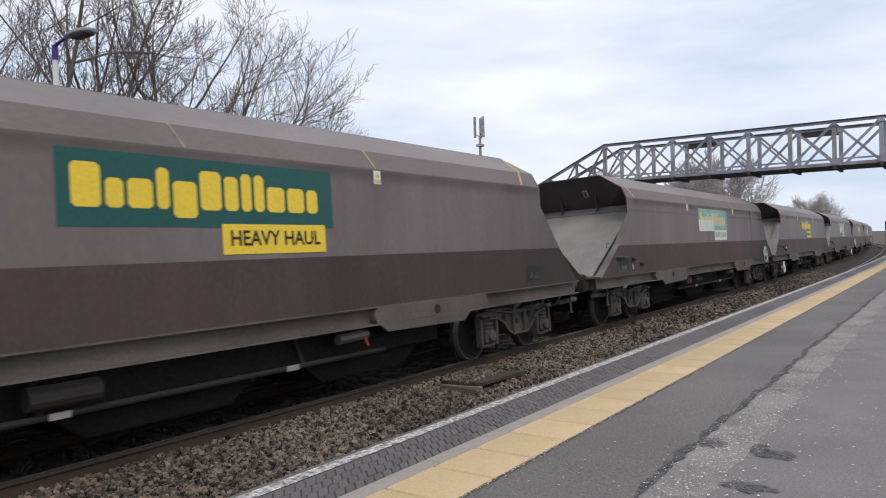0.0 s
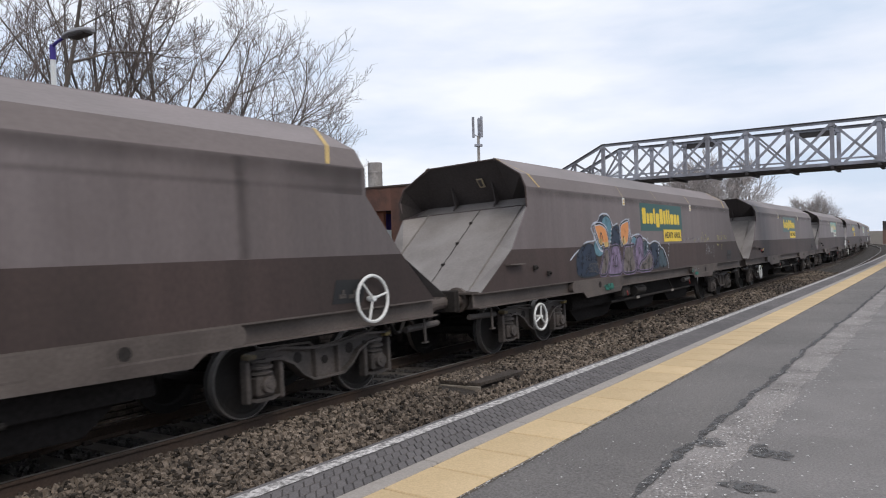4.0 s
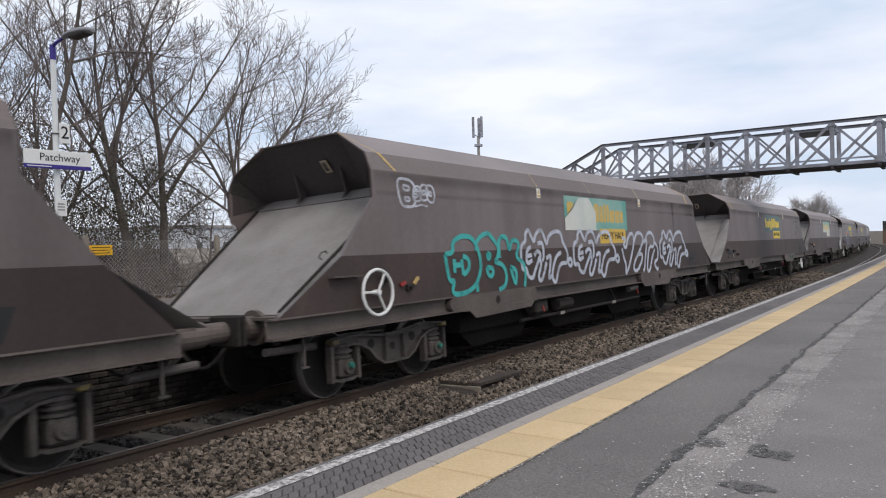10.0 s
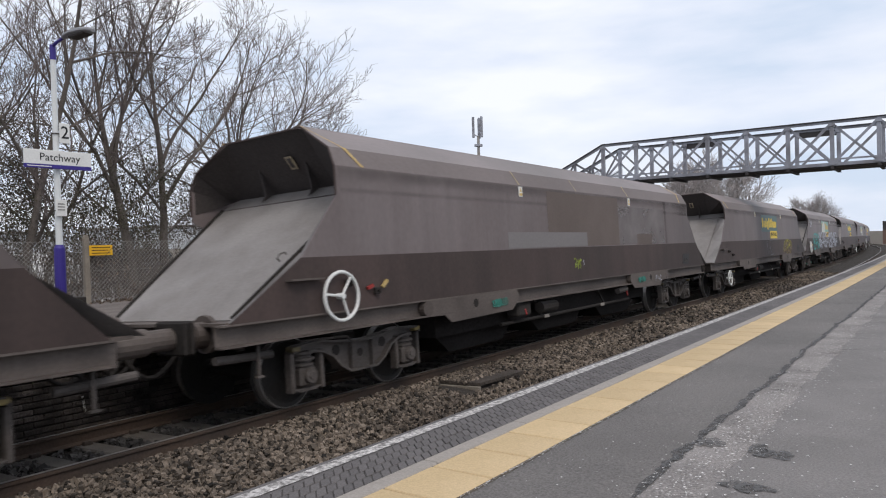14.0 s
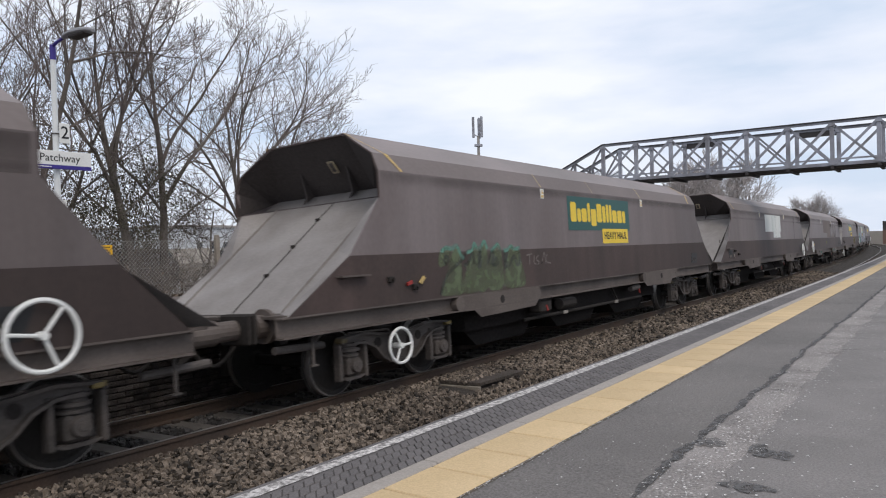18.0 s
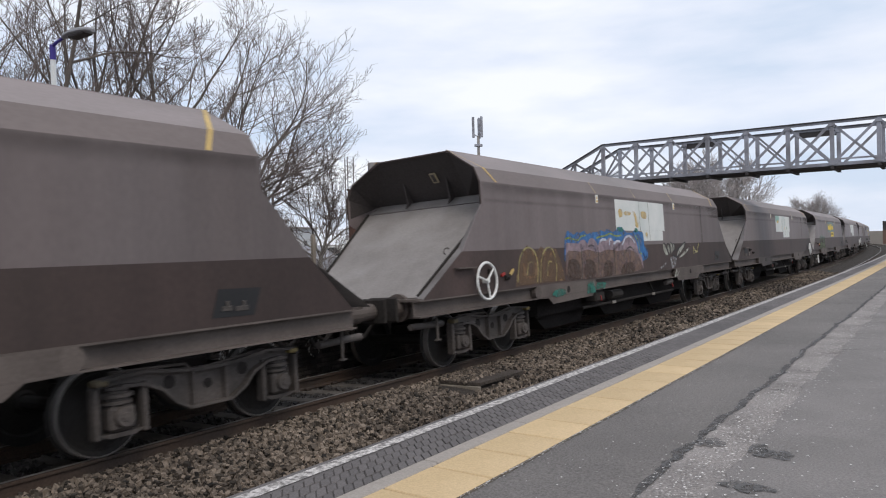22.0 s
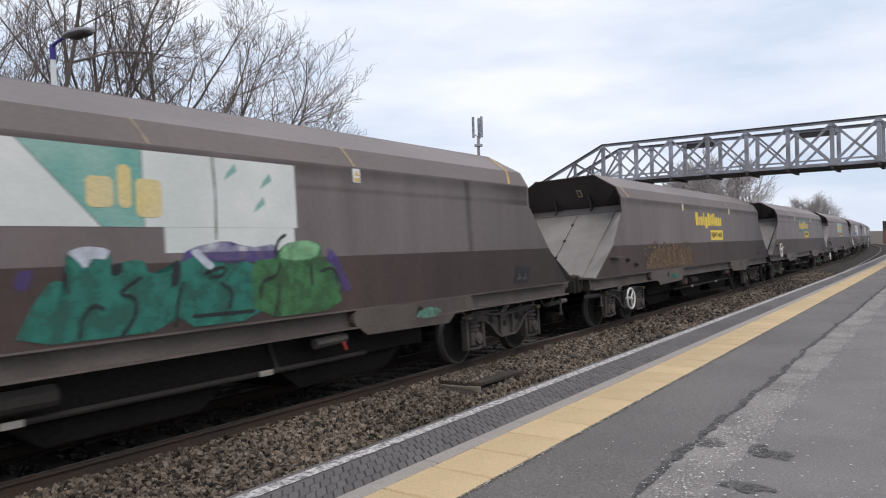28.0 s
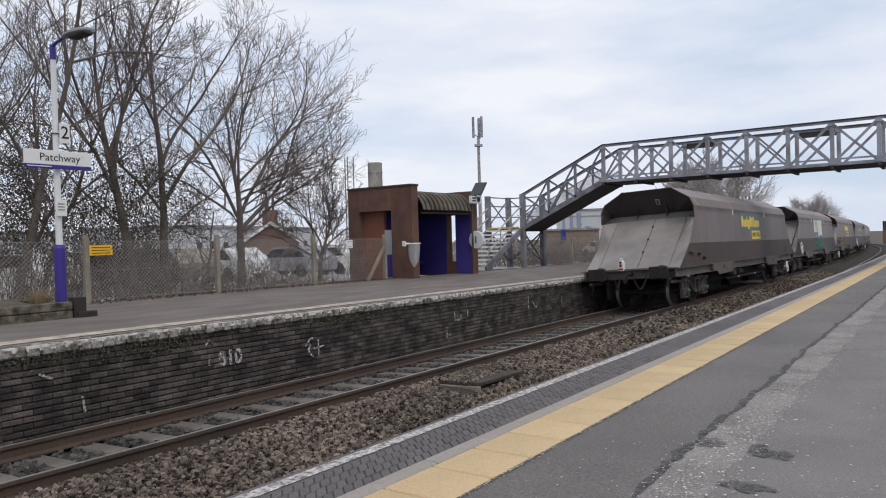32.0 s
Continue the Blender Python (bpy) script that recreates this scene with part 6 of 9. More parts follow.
def tree(seed, base, height, radius, lean=(0, 0), label="", group="bare trees behind the fence", fine="twig", limbs=(), **over):
    """Trunk with random boughs, or with limbs given as (where on the trunk, tilt to the right, tilt back, length, radius)."""
    spec = dict(SPEC, **over)
    g = Tree(seed)
    b = Vector(base)
    if limbs:
        d = Vector((lean[0], lean[1], 1)).normalized()
        p, pts, radii = Vector((0, 0, -0.3)), [], []
        n = 10
        for k in range(n + 1):
            pts.append(p.copy())
            radii.append(max(radius * (1 - 0.95 * k / n), 0.006))
            d = (d + Vector((g.r.gauss(0, 0.07), g.r.gauss(0, 0.05), 0.04))).normalized()
            p = p + d * height / n
        g.tube(g.wood, pts, radii, 10)
        for f, tilt, back, ln, rr in limbs:
            q = min(int(f * n), n - 1)
            start = pts[q].lerp(pts[q + 1], f * n - q)
            a = radians(tilt)
            g.grow(start, Vector((math.sin(a), back, math.cos(a))).normalized(), ln * 1.12, rr * 0.72, 1, spec)
        # twigs of the leader itself
        for k in range(6, n):
            for m_ in range(2):
                a = g.r.random() * math.tau
                g.grow(pts[k], Vector((math.cos(a) * 0.7, math.sin(a) * 0.7, 0.7)), height * 0.2, 0.012, 2, spec)
    else:
        g.grow(Vector((0, 0, -0.3)), Vector((lean[0], lean[1], 1)).normalized(), height, radius, 0, spec)
    t = thing("bare_tree", Matrix.Translation(b), label or "bare winter tree with spreading brown branches", "tree", group)
    raw("trunk", *g.wood, M["bark"] if fine == "twig" else M[fine], t)
    ob = raw("crown", *g.fine, M[fine], t)
    ob["label"] = "many fine leafless twigs"
    return t


BZ = 0.62
tree(11, (11.45, 11.3, BZ), 8.4, 0.15, (-0.10, 0.02), "tall bare tree with a forked trunk behind the fence", kids=(8, 8, 6, 4), limbs=((0.36, -24, 0.1, 5.0, 0.085), (0.42, 14, -0.1, 5.6, 0.095), (0.5, 30, 0.15, 4.4, 0.07), (0.58, -38, -0.15, 3.6, 0.06), (0.30, 42, -0.2, 3.2, 0.05), (0.27, -50, 0.2, 3.2, 0.05), (0.7, 16, 0.2, 2.8, 0.05)))
tree(12, (12.45, 11.5, BZ), 8.6, 0.14, (0.09, 0.0), "tall bare tree with upright limbs behind the fence", kids=(8, 8, 6, 4), limbs=((0.33, 36, -0.1, 5.6, 0.09), (0.30, -24, 0.2, 4.2, 0.07), (0.46, 26, 0.1, 4.8, 0.08), (0.55, -22, -0.1, 3.8, 0.06), (0.62, 40, 0.2, 3.2, 0.05), (0.22, 55, 0.1, 3.2, 0.05), (0.72, -12, 0.1, 2.6, 0.045)))
tree(14, (15.25, 11.6, BZ), 6.6, 0.15, (-0.03, -0.02), "broad bare tree with fan-shaped spreading limbs", up=0.075, thin=0.0052, kids=(10, 10, 7, 4), limbs=((0.30, 62, -0.1, 4.6, 0.08), (0.40, 80, 0.1, 3.4, 0.05), (0.50, 66, -0.1, 3.9, 0.055), (0.32, 46, -0.1, 5.2, 0.095), (0.36, -28, 0.1, 5.2, 0.085), (0.38, 20, 0.15, 5.6, 0.09), (0.48, -8, -0.1, 4.8, 0.07), (0.46, 58, 0.15, 4.2, 0.06), (0.34, -52, -0.15, 3.8, 0.06), (0.54, 34, -0.2, 4.0, 0.065), (0.62, -32, 0.2, 3.4, 0.05), (0.6, 12, 0.1, 3.6, 0.06), (0.42, 74, -0.1, 3.2, 0.05)))
tree(15, (18.5, 11.3, BZ), 3.0, 0.11, (0.03, 0.0), "small spreading bare tree beside the shelter", wobble=0.16, up=0.05, limbs=((0.3, 68, 0.1, 2.2, 0.05), (0.35, -30, -0.1, 3.0, 0.055), (0.5, 35, -0.1, 2.6, 0.05), (0.30, -45, 0.1, 2.6, 0.06), (0.34, 42, -0.1, 2.6, 0.06), (0.45, -18, -0.15, 2.6, 0.055), (0.5, 22, 0.2, 2.4, 0.05), (0.42, -65, -0.1, 2.1, 0.045), (0.6, 58, 0.1, 1.8, 0.04), (0.7, -8, 0.1, 1.8, 0.04)))
tree(16, (14.0, 11.9, BZ), 2.8, 0.06, (0.35, 0.0), "crooked low bare tree behind the fence", wobble=0.2, up=0.02, kids=(8, 6, 5, 3), angle=(35, 75), ratio=(0.5, 0.85), bare=(0.3, 0.1, 0.1, 0.1))
for k, (x, y, h, s) in enumerate(((5.0, 10.8, 8, 21), (6.6, 11.6, 9, 22), (8.2, 11.4, 8.8, 23), (9.5, 12.6, 7.4, 24), (3.6, 12, 8, 25), (7.4, 13.4, 9.5, 27))):
    tree(s, (x, y, BZ), h, 0.07 + 0.012 * (s % 4), ((s % 5 - 2) * 0.04, 0), "thin bare tree in the thicket behind the fence", kids=(9, 8, 6, 3), ratio=(0.38, 0.60), bare=(0.14, 0.1, 0.1, 0.1))


def thicket():
    """Brambles, ivy and undergrowth behind the fence."""
    rnd = np.random.RandomState(17)
    V, F = [], []
    for i in range(5300):
        x = (rnd.uniform(9.3, 17.0) if i % 5 else rnd.uniform(1.0, 9.3)) if i < 1500 else rnd.uniform(31, 58)
        y = rnd.uniform(7.7, 12.0) if i < 1500 else rnd.uniform(9.2, 14)
        h = rnd.uniform(0.5, 2.2) * (1.0 if x < 12.5 else 0.75)
        p = Vector((x, y, BZ + GRADE * x))
        d = Vector((rnd.normal() * 0.5, rnd.normal() * 0.4, 1)).normalized()
        r = 0.005
        prev = p
        for k in range(4):
            d = (d + Vector((rnd.normal(), rnd.normal(), rnd.normal() - 0.25 * k)) * 0.28).normalized()
            q = prev + d * h / 4
            u = d.orthogonal().normalized() * r
            w = d.cross(u)
            n = len(V)
            for e in (prev, q):
                V.extend((tuple(e + u), tuple(e - u * 0.5 + w * 0.87), tuple(e - u * 0.5 - w * 0.87)))
            F.extend(((n, n + 1, n + 4, n + 3), (n + 1, n + 2, n + 5, n + 4), (n + 2, n, n + 3, n + 5)))
            prev = q
    for i in range(650):
        x, y = rnd.uniform(1.5, 12.8), rnd.uniform(11.2, 14.5)
        h = rnd.uniform(1.6, 4.4)
        prev = Vector((x, y, BZ + GRADE * x))
        d = Vector((rnd.normal() * 0.16, rnd.normal() * 0.16, 1)).normalized()
        for k in range(6):
            d = (d + Vector((rnd.normal(), rnd.normal(), 0.1)) * 0.13).normalized()
            q = prev + d * h / 6
            r = 0.011 - 0.0014 * k
            u = d.orthogonal().normalized() * r
            w = d.cross(u)
            n = len(V)
            for e in (prev, q):
                V.extend((tuple(e + u), tuple(e - u * 0.5 + w * 0.87), tuple(e - u * 0.5 - w * 0.87)))
            F.extend(((n, n + 1, n + 4, n + 3), (n + 1, n + 2, n + 5, n + 4), (n + 2, n, n + 3, n + 5)))
            prev = q
    ob = raw("bramble_stems", V, F, M["bark"])
    tagged(ob, "tangle of leafless bramble stems behind the fence", "undergrowth", kind="stuff")

    def leaves(n, gen, size, material, label):
        V, F = [], []
        for i in range(n):
            c = gen()
            a = Euler(rnd.rand(3) * 6.28).to_matrix()
            s = size * rnd.uniform(0.6, 1.4)
            m = len(V)
            for v in ((-1, -0.6, 0), (0.2, -0.8, 0.15), (1, 0, 0), (0.2, 0.8, 0.15), (-1, 0.6, 0)):
                V.append(tuple(c + a @ Vector(v) * s))
            F.append((m, m + 1, m + 2, m + 3, m + 4))
        ob = raw("leaf_litter", V, F, M[material])
        tagged(ob, label, "leaves", kind="stuff")

    trunks = [(11.4, 11.2, 4.2), (12.5, 11.4, 4.0), (9.5, 11.6, 4.6), (10.5, 11.3, 4.0), (8.3, 11.3, 4.8), (7.2, 11.4, 4.6), (6.0, 11.6, 4.4), (12.0, 12.2, 3.2), (9.0, 12.6, 3.8)]
    clumps = []
    for i in range(420):
        x0, y0, top = trunks[rnd.randint(len(trunks))]
        z = (0.34 + 0.66 * rnd.rand()) * top
        spread = 0.85 * (1.1 - 0.75 * z / top)
        clumps.append((x0 + rnd.normal() * spread, y0 + rnd.normal() * 0.4, BZ + z, rnd.uniform(0.12, 0.36)))

    def ivy():
        x0, y0, z, r = clumps[rnd.randint(len(clumps))]
        return Vector((x0 + rnd.normal() * r, y0 + rnd.normal() * r, z + rnd.normal() * r * 0.8))

    def bramble():
        x, y = rnd.uniform(1.5, 16), rnd.uniform(7.8, 11.5)
        return Vector((x, y, BZ + abs(rnd.normal()) * 0.55 * (1.2 if x < 10 else 0.6)))

    def litter():
        x, y = rnd.uniform(3, 17.5), rnd.uniform(6.95, 7.9)
        return Vector((x, y, FZ + GRADE * x + 0.03 + 0.02 * rnd.rand()))

    def hedge():
        x, y = rnd.uniform(-1, 13.5), rnd.uniform(12.2, 14)
        return Vector((x, y, BZ + 0.9 + rnd.rand() ** 1.3 * 2.2))
    def shrub():
        x, y = rnd.uniform(31, 58), rnd.uniform(9.2, 14)
        return Vector((x, y, BZ - 0.2 + GRADE * x + abs(rnd.normal()) * 0.8))

    leaves(27000, ivy, 0.019, "ivy", "dull green ivy leaves climbing the tree trunks")
    leaves(3000, bramble, 0.026, "bramble", "dry brown bramble leaves behind the fence")
    leaves(9000, shrub, 0.032, "bramble", "dry brown shrub leaves beyond the footbridge")
    leaves(1600, litter, 0.022, "bramble", "fallen dry leaves along the fence foot")
    leaves(15000, hedge, 0.026, "bramble", "brown beech-like hedge behind the thicket")


thicket()


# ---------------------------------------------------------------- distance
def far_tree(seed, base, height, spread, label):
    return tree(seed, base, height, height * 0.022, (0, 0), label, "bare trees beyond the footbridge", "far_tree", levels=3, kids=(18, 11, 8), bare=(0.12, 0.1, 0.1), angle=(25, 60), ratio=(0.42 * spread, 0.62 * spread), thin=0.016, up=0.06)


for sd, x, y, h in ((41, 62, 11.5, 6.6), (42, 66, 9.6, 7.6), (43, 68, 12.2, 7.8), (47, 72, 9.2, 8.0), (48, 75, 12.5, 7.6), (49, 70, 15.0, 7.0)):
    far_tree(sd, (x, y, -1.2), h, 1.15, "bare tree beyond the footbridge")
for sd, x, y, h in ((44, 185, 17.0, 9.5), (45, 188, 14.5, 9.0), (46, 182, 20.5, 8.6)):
    far_tree(sd, (x, y, -1.8), h, 1.2, "bare tree far along the line, paled for haze")


def phone_mast():
    t = thing("phone_mast", pose(68, 35.5, -1), "slim grey mobile phone mast with panel antennas", "mast")
    bm = bmesh.new()
    rod(bm, (0, 0, 0), (0, 0, 14.4), 0.22, 0.15, 12)
    part("pole", bm, M["conc_tower"], t)
    for a in (0.3, 2.4, 4.5):
        bm = bmesh.new()
        x, y = 0.55 * math.cos(a), 0.55 * math.sin(a)
        soft_box(bm, x - 0.14, x + 0.14, y - 0.10, y + 0.10, 14.2, 16.5, 0.03)
        part("antenna", bm, M["bridge"], t, "grey panel antenna")
        bm = bmesh.new()
        rod(bm, (0, 0, 14.3), (x, y, 14.6), 0.05, n=6)
        part("bracket", bm, M["bridge"], t)
    bm = bmesh.new()
    rod(bm, (0, 0, 14.0), (0, 0, 16.3), 0.06, n=6)
    soft_box(bm, -0.35, 0.35, -0.35, 0.35, 13.2, 13.5, 0.05)
    part("headframe", bm, M["bridge"], t)


phone_mast()


def tower():
    t = thing("concrete_tower", pose(115, 90.6, -1), "pale concrete tower far behind the shelter", "tower")
    bm = bmesh.new()
    lathe(bm, [(1.50, 0), (1.50, 17.2), (1.56, 17.25), (1.56, 17.5), (1.50, 17.55), (1.50, 19.35), (1.42, 19.45)], (0, 0, 0), "z", 20)
    part("shaft", bm, M["conc_tower"], t)
    t = thing("lattice_mast", pose(110, 93.5, -1), "dark lattice mast far behind the trees", "mast")
    for dx, dy in ((-0.9, -0.6), (0.9, -0.6), (0, 0.9)):
        bm = bmesh.new()
        rod(bm, (dx, dy, 0), (dx, dy, 20.5), 0.10, n=5)
        part("mast_leg", bm, M["bogie"], t)
    for k in range(16):
        bm = bmesh.new()
        z = 4 + k
        rod(bm, (-0.9, -0.6, z), (0.9, -0.6, z + 1), 0.04, n=4)
        rod(bm, (0.9, -0.6, z), (0, 0.9, z + 1), 0.04, n=4)
        part("lattice", bm, M["bogie"], t)


tower()


def house(x, y, gz, w, d, h, ridge, label):
    t = thing("house", pose(x, y, gz, 0, 0, -38), label, "house")
    bm = bmesh.new()
    prism(bm, [(-w / 2, 0), (w / 2, 0), (w / 2, h), (0, h + ridge), (-w / 2, h)], 0, d)
    part("wall", bm, M["render_brick"], t, "red brick gable wall")
    for s in (-1, 1):
        bm = bmesh.new()
        prism(bm, [(s * (w / 2 + 0.3), h - 0.2), (0, h + ridge + 0.05), (0, h + ridge + 0.22), (s * (w / 2 + 0.3), h - 0.02)], -0.25, d + 0.25)
        part("roof", bm, M["roof_tile"], t)
        bm = bmesh.new()
        beam(bm, (s * (w / 2 + 0.3), -0.28, h - 0.12), (0, -0.28, h + ridge + 0.1), 0.05, 0.22)
        part("bargeboard", bm, M["white"], t, "white bargeboard")
    bm = bmesh.new()
    box(bm, -0.6, 0.6, 0.2, 1.1, h + ridge - 0.6, h + ridge + 1.2)
    ch = part("chimney", bm, M["render_brick"], t)
    for s in (-0.3, 0.3):
        bm = bmesh.new()
        rod(bm, (s, 0.65, h + ridge + 1.2), (s, 0.65, h + ridge + 2.4), 0.12, 0.10, 8)
        part("chimney_pot", bm, M["bogie"], ch)
    for s in (-w / 4, w / 4):
        bm = bmesh.new()
        box(bm, s - 0.5, s + 0.5, -0.03, 0.02, 1.0, 2.2)
        win = part("window", bm, M["white"], t)
        bm = bmesh.new()
        box(bm, s - 0.42, s + 0.42, -0.04, -0.031, 1.08, 2.12)
        part("pane", bm, M["glass"], win)


house(41.6, 40, -1.0, 4.6, 5, 3.2, 1.5, "brick house with white bargeboards and chimney behind the trees")


M["render_tan"] = mat("tan_brown_brick", (0.24, 0.185, 0.145), 0.9, 0, 4, 0.15, 0.05, 20)


def shed(name, x, y, gz, w, d, h, material, label, strips=()):
    t = thing(name, pose(x, y, gz, 0, 0, 20), label, "building")
    bm = bmesh.new()
    box(bm, -w / 2, w / 2, 0, d, 0, h)
    part("wall", bm, M[material], t)
    bm = bmesh.new()
    prism(bm, [(-w / 2 - 0.2, h), (w / 2 + 0.2, h), (w / 2 + 0.2, h + 0.25), (-w / 2 - 0.2, h + 0.25)], -0.2, d + 0.2)
    part("roof_edge", bm, M["conc_tower"], t)
    n = max(2, int(w / 2.5))
    for k in range(n):
        a = -w / 2 + w * (k + 0.5) / n
        bm = bmesh.new()
        box(bm, a - 0.6, a + 0.6, -0.05, 0.02, h * 0.45, h * 0.7)
        win = part("window", bm, M["white_metal"], t)
        bm = bmesh.new()
        box(bm, a - 0.52, a + 0.52, -0.06, -0.051, h * 0.47, h * 0.68)
        part("pane", bm, M["glass"], win)
    for b0, b1, z0, z1, mt in strips:
        bm = bmesh.new()
        box(bm, -w / 2 - 0.08, -w / 2 - 0.01, b0, b1, z0, z1)
        part("cladding_strip", bm, M[mt], t, "coloured strip of cladding")
    return t


shed("works_building", 128, 44, -1.5, 18, 9.5, 8.0, "render_pale", "pale clad factory building beyond the footbridge",
     ((5.2, 6.0, 3.6, 7.6, "blue_cladding"), (6.6, 7.2, 3.4, 7.2, "blue_cladding"), (3.6, 4.6, 3.4, 5.2, "blue_cladding"), (0.05, 9.4, 6.9, 7.05, "conc_tower"), (8.0, 8.5, 3.4, 6.6, "blue_cladding")))
shed("brick_building", 97, 34, -1.2, 8.5, 7, 4.0, "render_tan", "low tan brick building with a blue sign")
flat_sign("blue_sign_board", 90.6, 2.19, 1.5, 1.5, 36.3, "blue_sign", "blue sign on the brick building", 0)
shed("works_building", 60, 62, -1.0, 30, 14, 5.0, "render_pale", "long pale shed behind the trees")
shed("works_building", 20, 60, -1.0, 36, 14, 4.6, "render_pale", "long pale shed behind the trees")


M["orange_body"] = mat("orange_body_paint", (0.60, 0.17, 0.05), 0.5, 0, 6, 0.08, 0.02, 40)


def parked_car(x, y, rz, col, label):
    t = thing("parked_car", pose(x, y, float(np.interp(y, (16, 30), (0.64, 0.29))) + GRADE * x, 0, 0, rz), label, "car", "cars parked behind the trees")
    bm = bmesh.new()
    prism(bm, [(-2.1, 0.30), (2.1, 0.30), (2.15, 0.62), (2.0, 0.78), (1.15, 0.88), (0.45, 1.40), (-1.2, 1.45), (-1.9, 0.95), (-2.15, 0.85)], -0.85, 0.85)
    bmesh.ops.bevel(bm, geom=bm.edges[:], offset=0.05, segments=2, affect="EDGES")
    part("body", bm, M[col], t)
    for s in (-1, 1):
        bm = bmesh.new()
        prism(bm, [(-1.6, 0.95), (0.95, 0.92), (0.42, 1.32), (-1.15, 1.36)], s * 0.856, s * 0.84)
        part("side_window", bm, M["glass"], t)
        for a in (-1.3, 1.3):
            bm = bmesh.new()
            lathe(bm, [(0.2, 0.1), (0.31, 0.09), (0.31, -0.09), (0.2, -0.1)], (a, s * 0.78, 0.31), "y", 18)
            part("wheel", bm, M["black"], t)
    bm = bmesh.new()
    prism(bm, [(1.14, 0.91), (0.50, 1.36), (0.54, 1.38), (1.18, 0.93)], -0.72, 0.72)
    part("windscreen", bm, M["glass"], t)


for k in range(5):
    parked_car(66 + 4.2 * k, 20.5 + 1.6 * k, 60 + 9 * (k % 3), ("white", "white_metal", "orange_body", "white", "bridge")[k], ("white parked car", "pale grey parked car", "orange parked van", "white parked car", "grey parked car")[k] + " beyond the footbridge")
for k in range(9):
    parked_car(6.5 + 2.9 * k, 18.5 + 0.6 * (k % 3), 80 + 7 * (k % 4), ("white_metal", "bridge", "white", "bogie", "corrugated")[k % 5], ("pale grey parked car", "grey parked car", "white parked car", "dark grey parked car", "dull silver parked car")[k % 5] + " beyond the trees")


def overbridge():
    t = thing("road_bridge", Matrix(), "low grey road bridge far along the line", "bridge")
    bm = bmesh.new()
    box(bm, 220, 224, -60, 7, 1.4, 2.9)
    part("deck", bm, M["bridge_dark"], t)
    bm = bmesh.new()
    box(bm, 219.9, 220.1, -60, 7, 2.9, 3.7)
    part("parapet", bm, M["bridge_dark"], t)
    for y in (-60, -14, 4):
        bm = bmesh.new()
        box(bm, 220, 224, y, y + 3, -3, 1.4)
        part("pier", bm, M["render_brick"], t)


overbridge()


def trough_lid():
    t = thing("inspection_cover", Matrix(), "rusty flat cover on a concrete kerb in the ballast", "cover")
    z = -0.09 + GRADE * 9
    bm = bmesh.new()
    prism(bm, [(8.45, -1.08), (9.75, -0.86), (9.66, -1.80), (8.57, -1.70)], z, z + 0.045, "z")
    part("lid", bm, M["lid_rust"], t, "brown gritty lid")
    # solid dark block stands in for the shadow below the lid
    bm = bmesh.new()
    prism(bm, [(8.52, -1.10), (9.68, -0.90), (9.60, -1.75), (8.62, -1.66)], z - 0.12, z - 0.001, "z")
    part("pit", bm, M["under"], t, "dark block for the shadow under the lid")
    bm = bmesh.new()
    prism(bm, [(8.37, -1.12), (8.44, -1.11), (8.56, -1.72), (8.49, -1.74)], z - 0.13, z - 0.004, "z")
    part("kerb", bm, M["concrete"], t, "weathered concrete kerb")


M["lid_rust"] = mat("gritty_brown_lid", (0.07, 0.056, 0.047), 0.9, 0, 20, 0.5, 0.8, 40, (0.04, 0.033, 0.028), 0.9)
trough_lid()


# ---------------------------------------------------------------- markings of each wagon
for key, col, cover in (("sp_white", (0.60, 0.62, 0.68), 0.62), ("sp_teal", (0.05, 0.40, 0.37), 0.75), ("sp_orange", (0.66, 0.27, 0.09), 0.85), ("sp_peach", (0.62, 0.42, 0.16), 0.7), ("sp_blue", (0.04, 0.17, 0.42), 0.6), ("sp_navy", (0.018, 0.030, 0.055), 0.7), ("sp_sky", (0.11, 0.23, 0.29), 0.75), ("sp_faint", (0.42, 0.41, 0.42), 0.42), ("sp_lilac", (0.24, 0.18, 0.28), 0.66), ("sp_green", (0.025, 0.17, 0.13), 0.62), ("sp_lime", (0.24, 0.48, 0.26), 0.55), ("sp_brown", (0.20, 0.12, 0.065), 0.5), ("sp_moss", (0.125, 0.155, 0.085), 0.56), ("sp_mint", (0.14, 0.33, 0.26), 0.5), ("sp_yellow", (0.36, 0.33, 0.05), 0.48), ("sp_black", (0.015, 0.018, 0.02), 0.8), ("sp_violet", (0.10, 0.07, 0.26), 0.5), ("sp_mud", (0.17, 0.145, 0.13), 0.65), ("sp_chalk", (0.50, 0.53, 0.60), 0.74), ("sp_deep", (0.055, 0.085, 0.105), 0.7), ("sp_leaf", (0.055, 0.17, 0.065), 0.62), ("sp_straw", (0.40, 0.35, 0.15), 0.58), ("sp_rust", (0.17, 0.108, 0.080), 0.58), ("sp_gold", (0.64, 0.45, 0.16), 0.52), ("sp_bone", (0.42, 0.42, 0.36), 0.6), ("sp_mist", (0.27, 0.25, 0.25), 0.5), ("sp_ochre", (0.19, 0.135, 0.06), 0.5), ("sp_acid", (0.30, 0.36, 0.05), 0.6), ("sp_rose", (0.29, 0.215, 0.235), 0.66), ("sp_umber", (0.075, 0.048, 0.036), 0.58), ("sp_dull", (0.045, 0.05, 0.04), 0.6)):
    M[key] = spray("spray_paint_" + key[3:], col, cover)
M["white_panel"] = mat("white_primer_patch", (0.66, 0.67, 0.65), 0.6, 0, 10, 0.06, 0.0, 30, (0.52, 0.56, 0.54), 0.7)
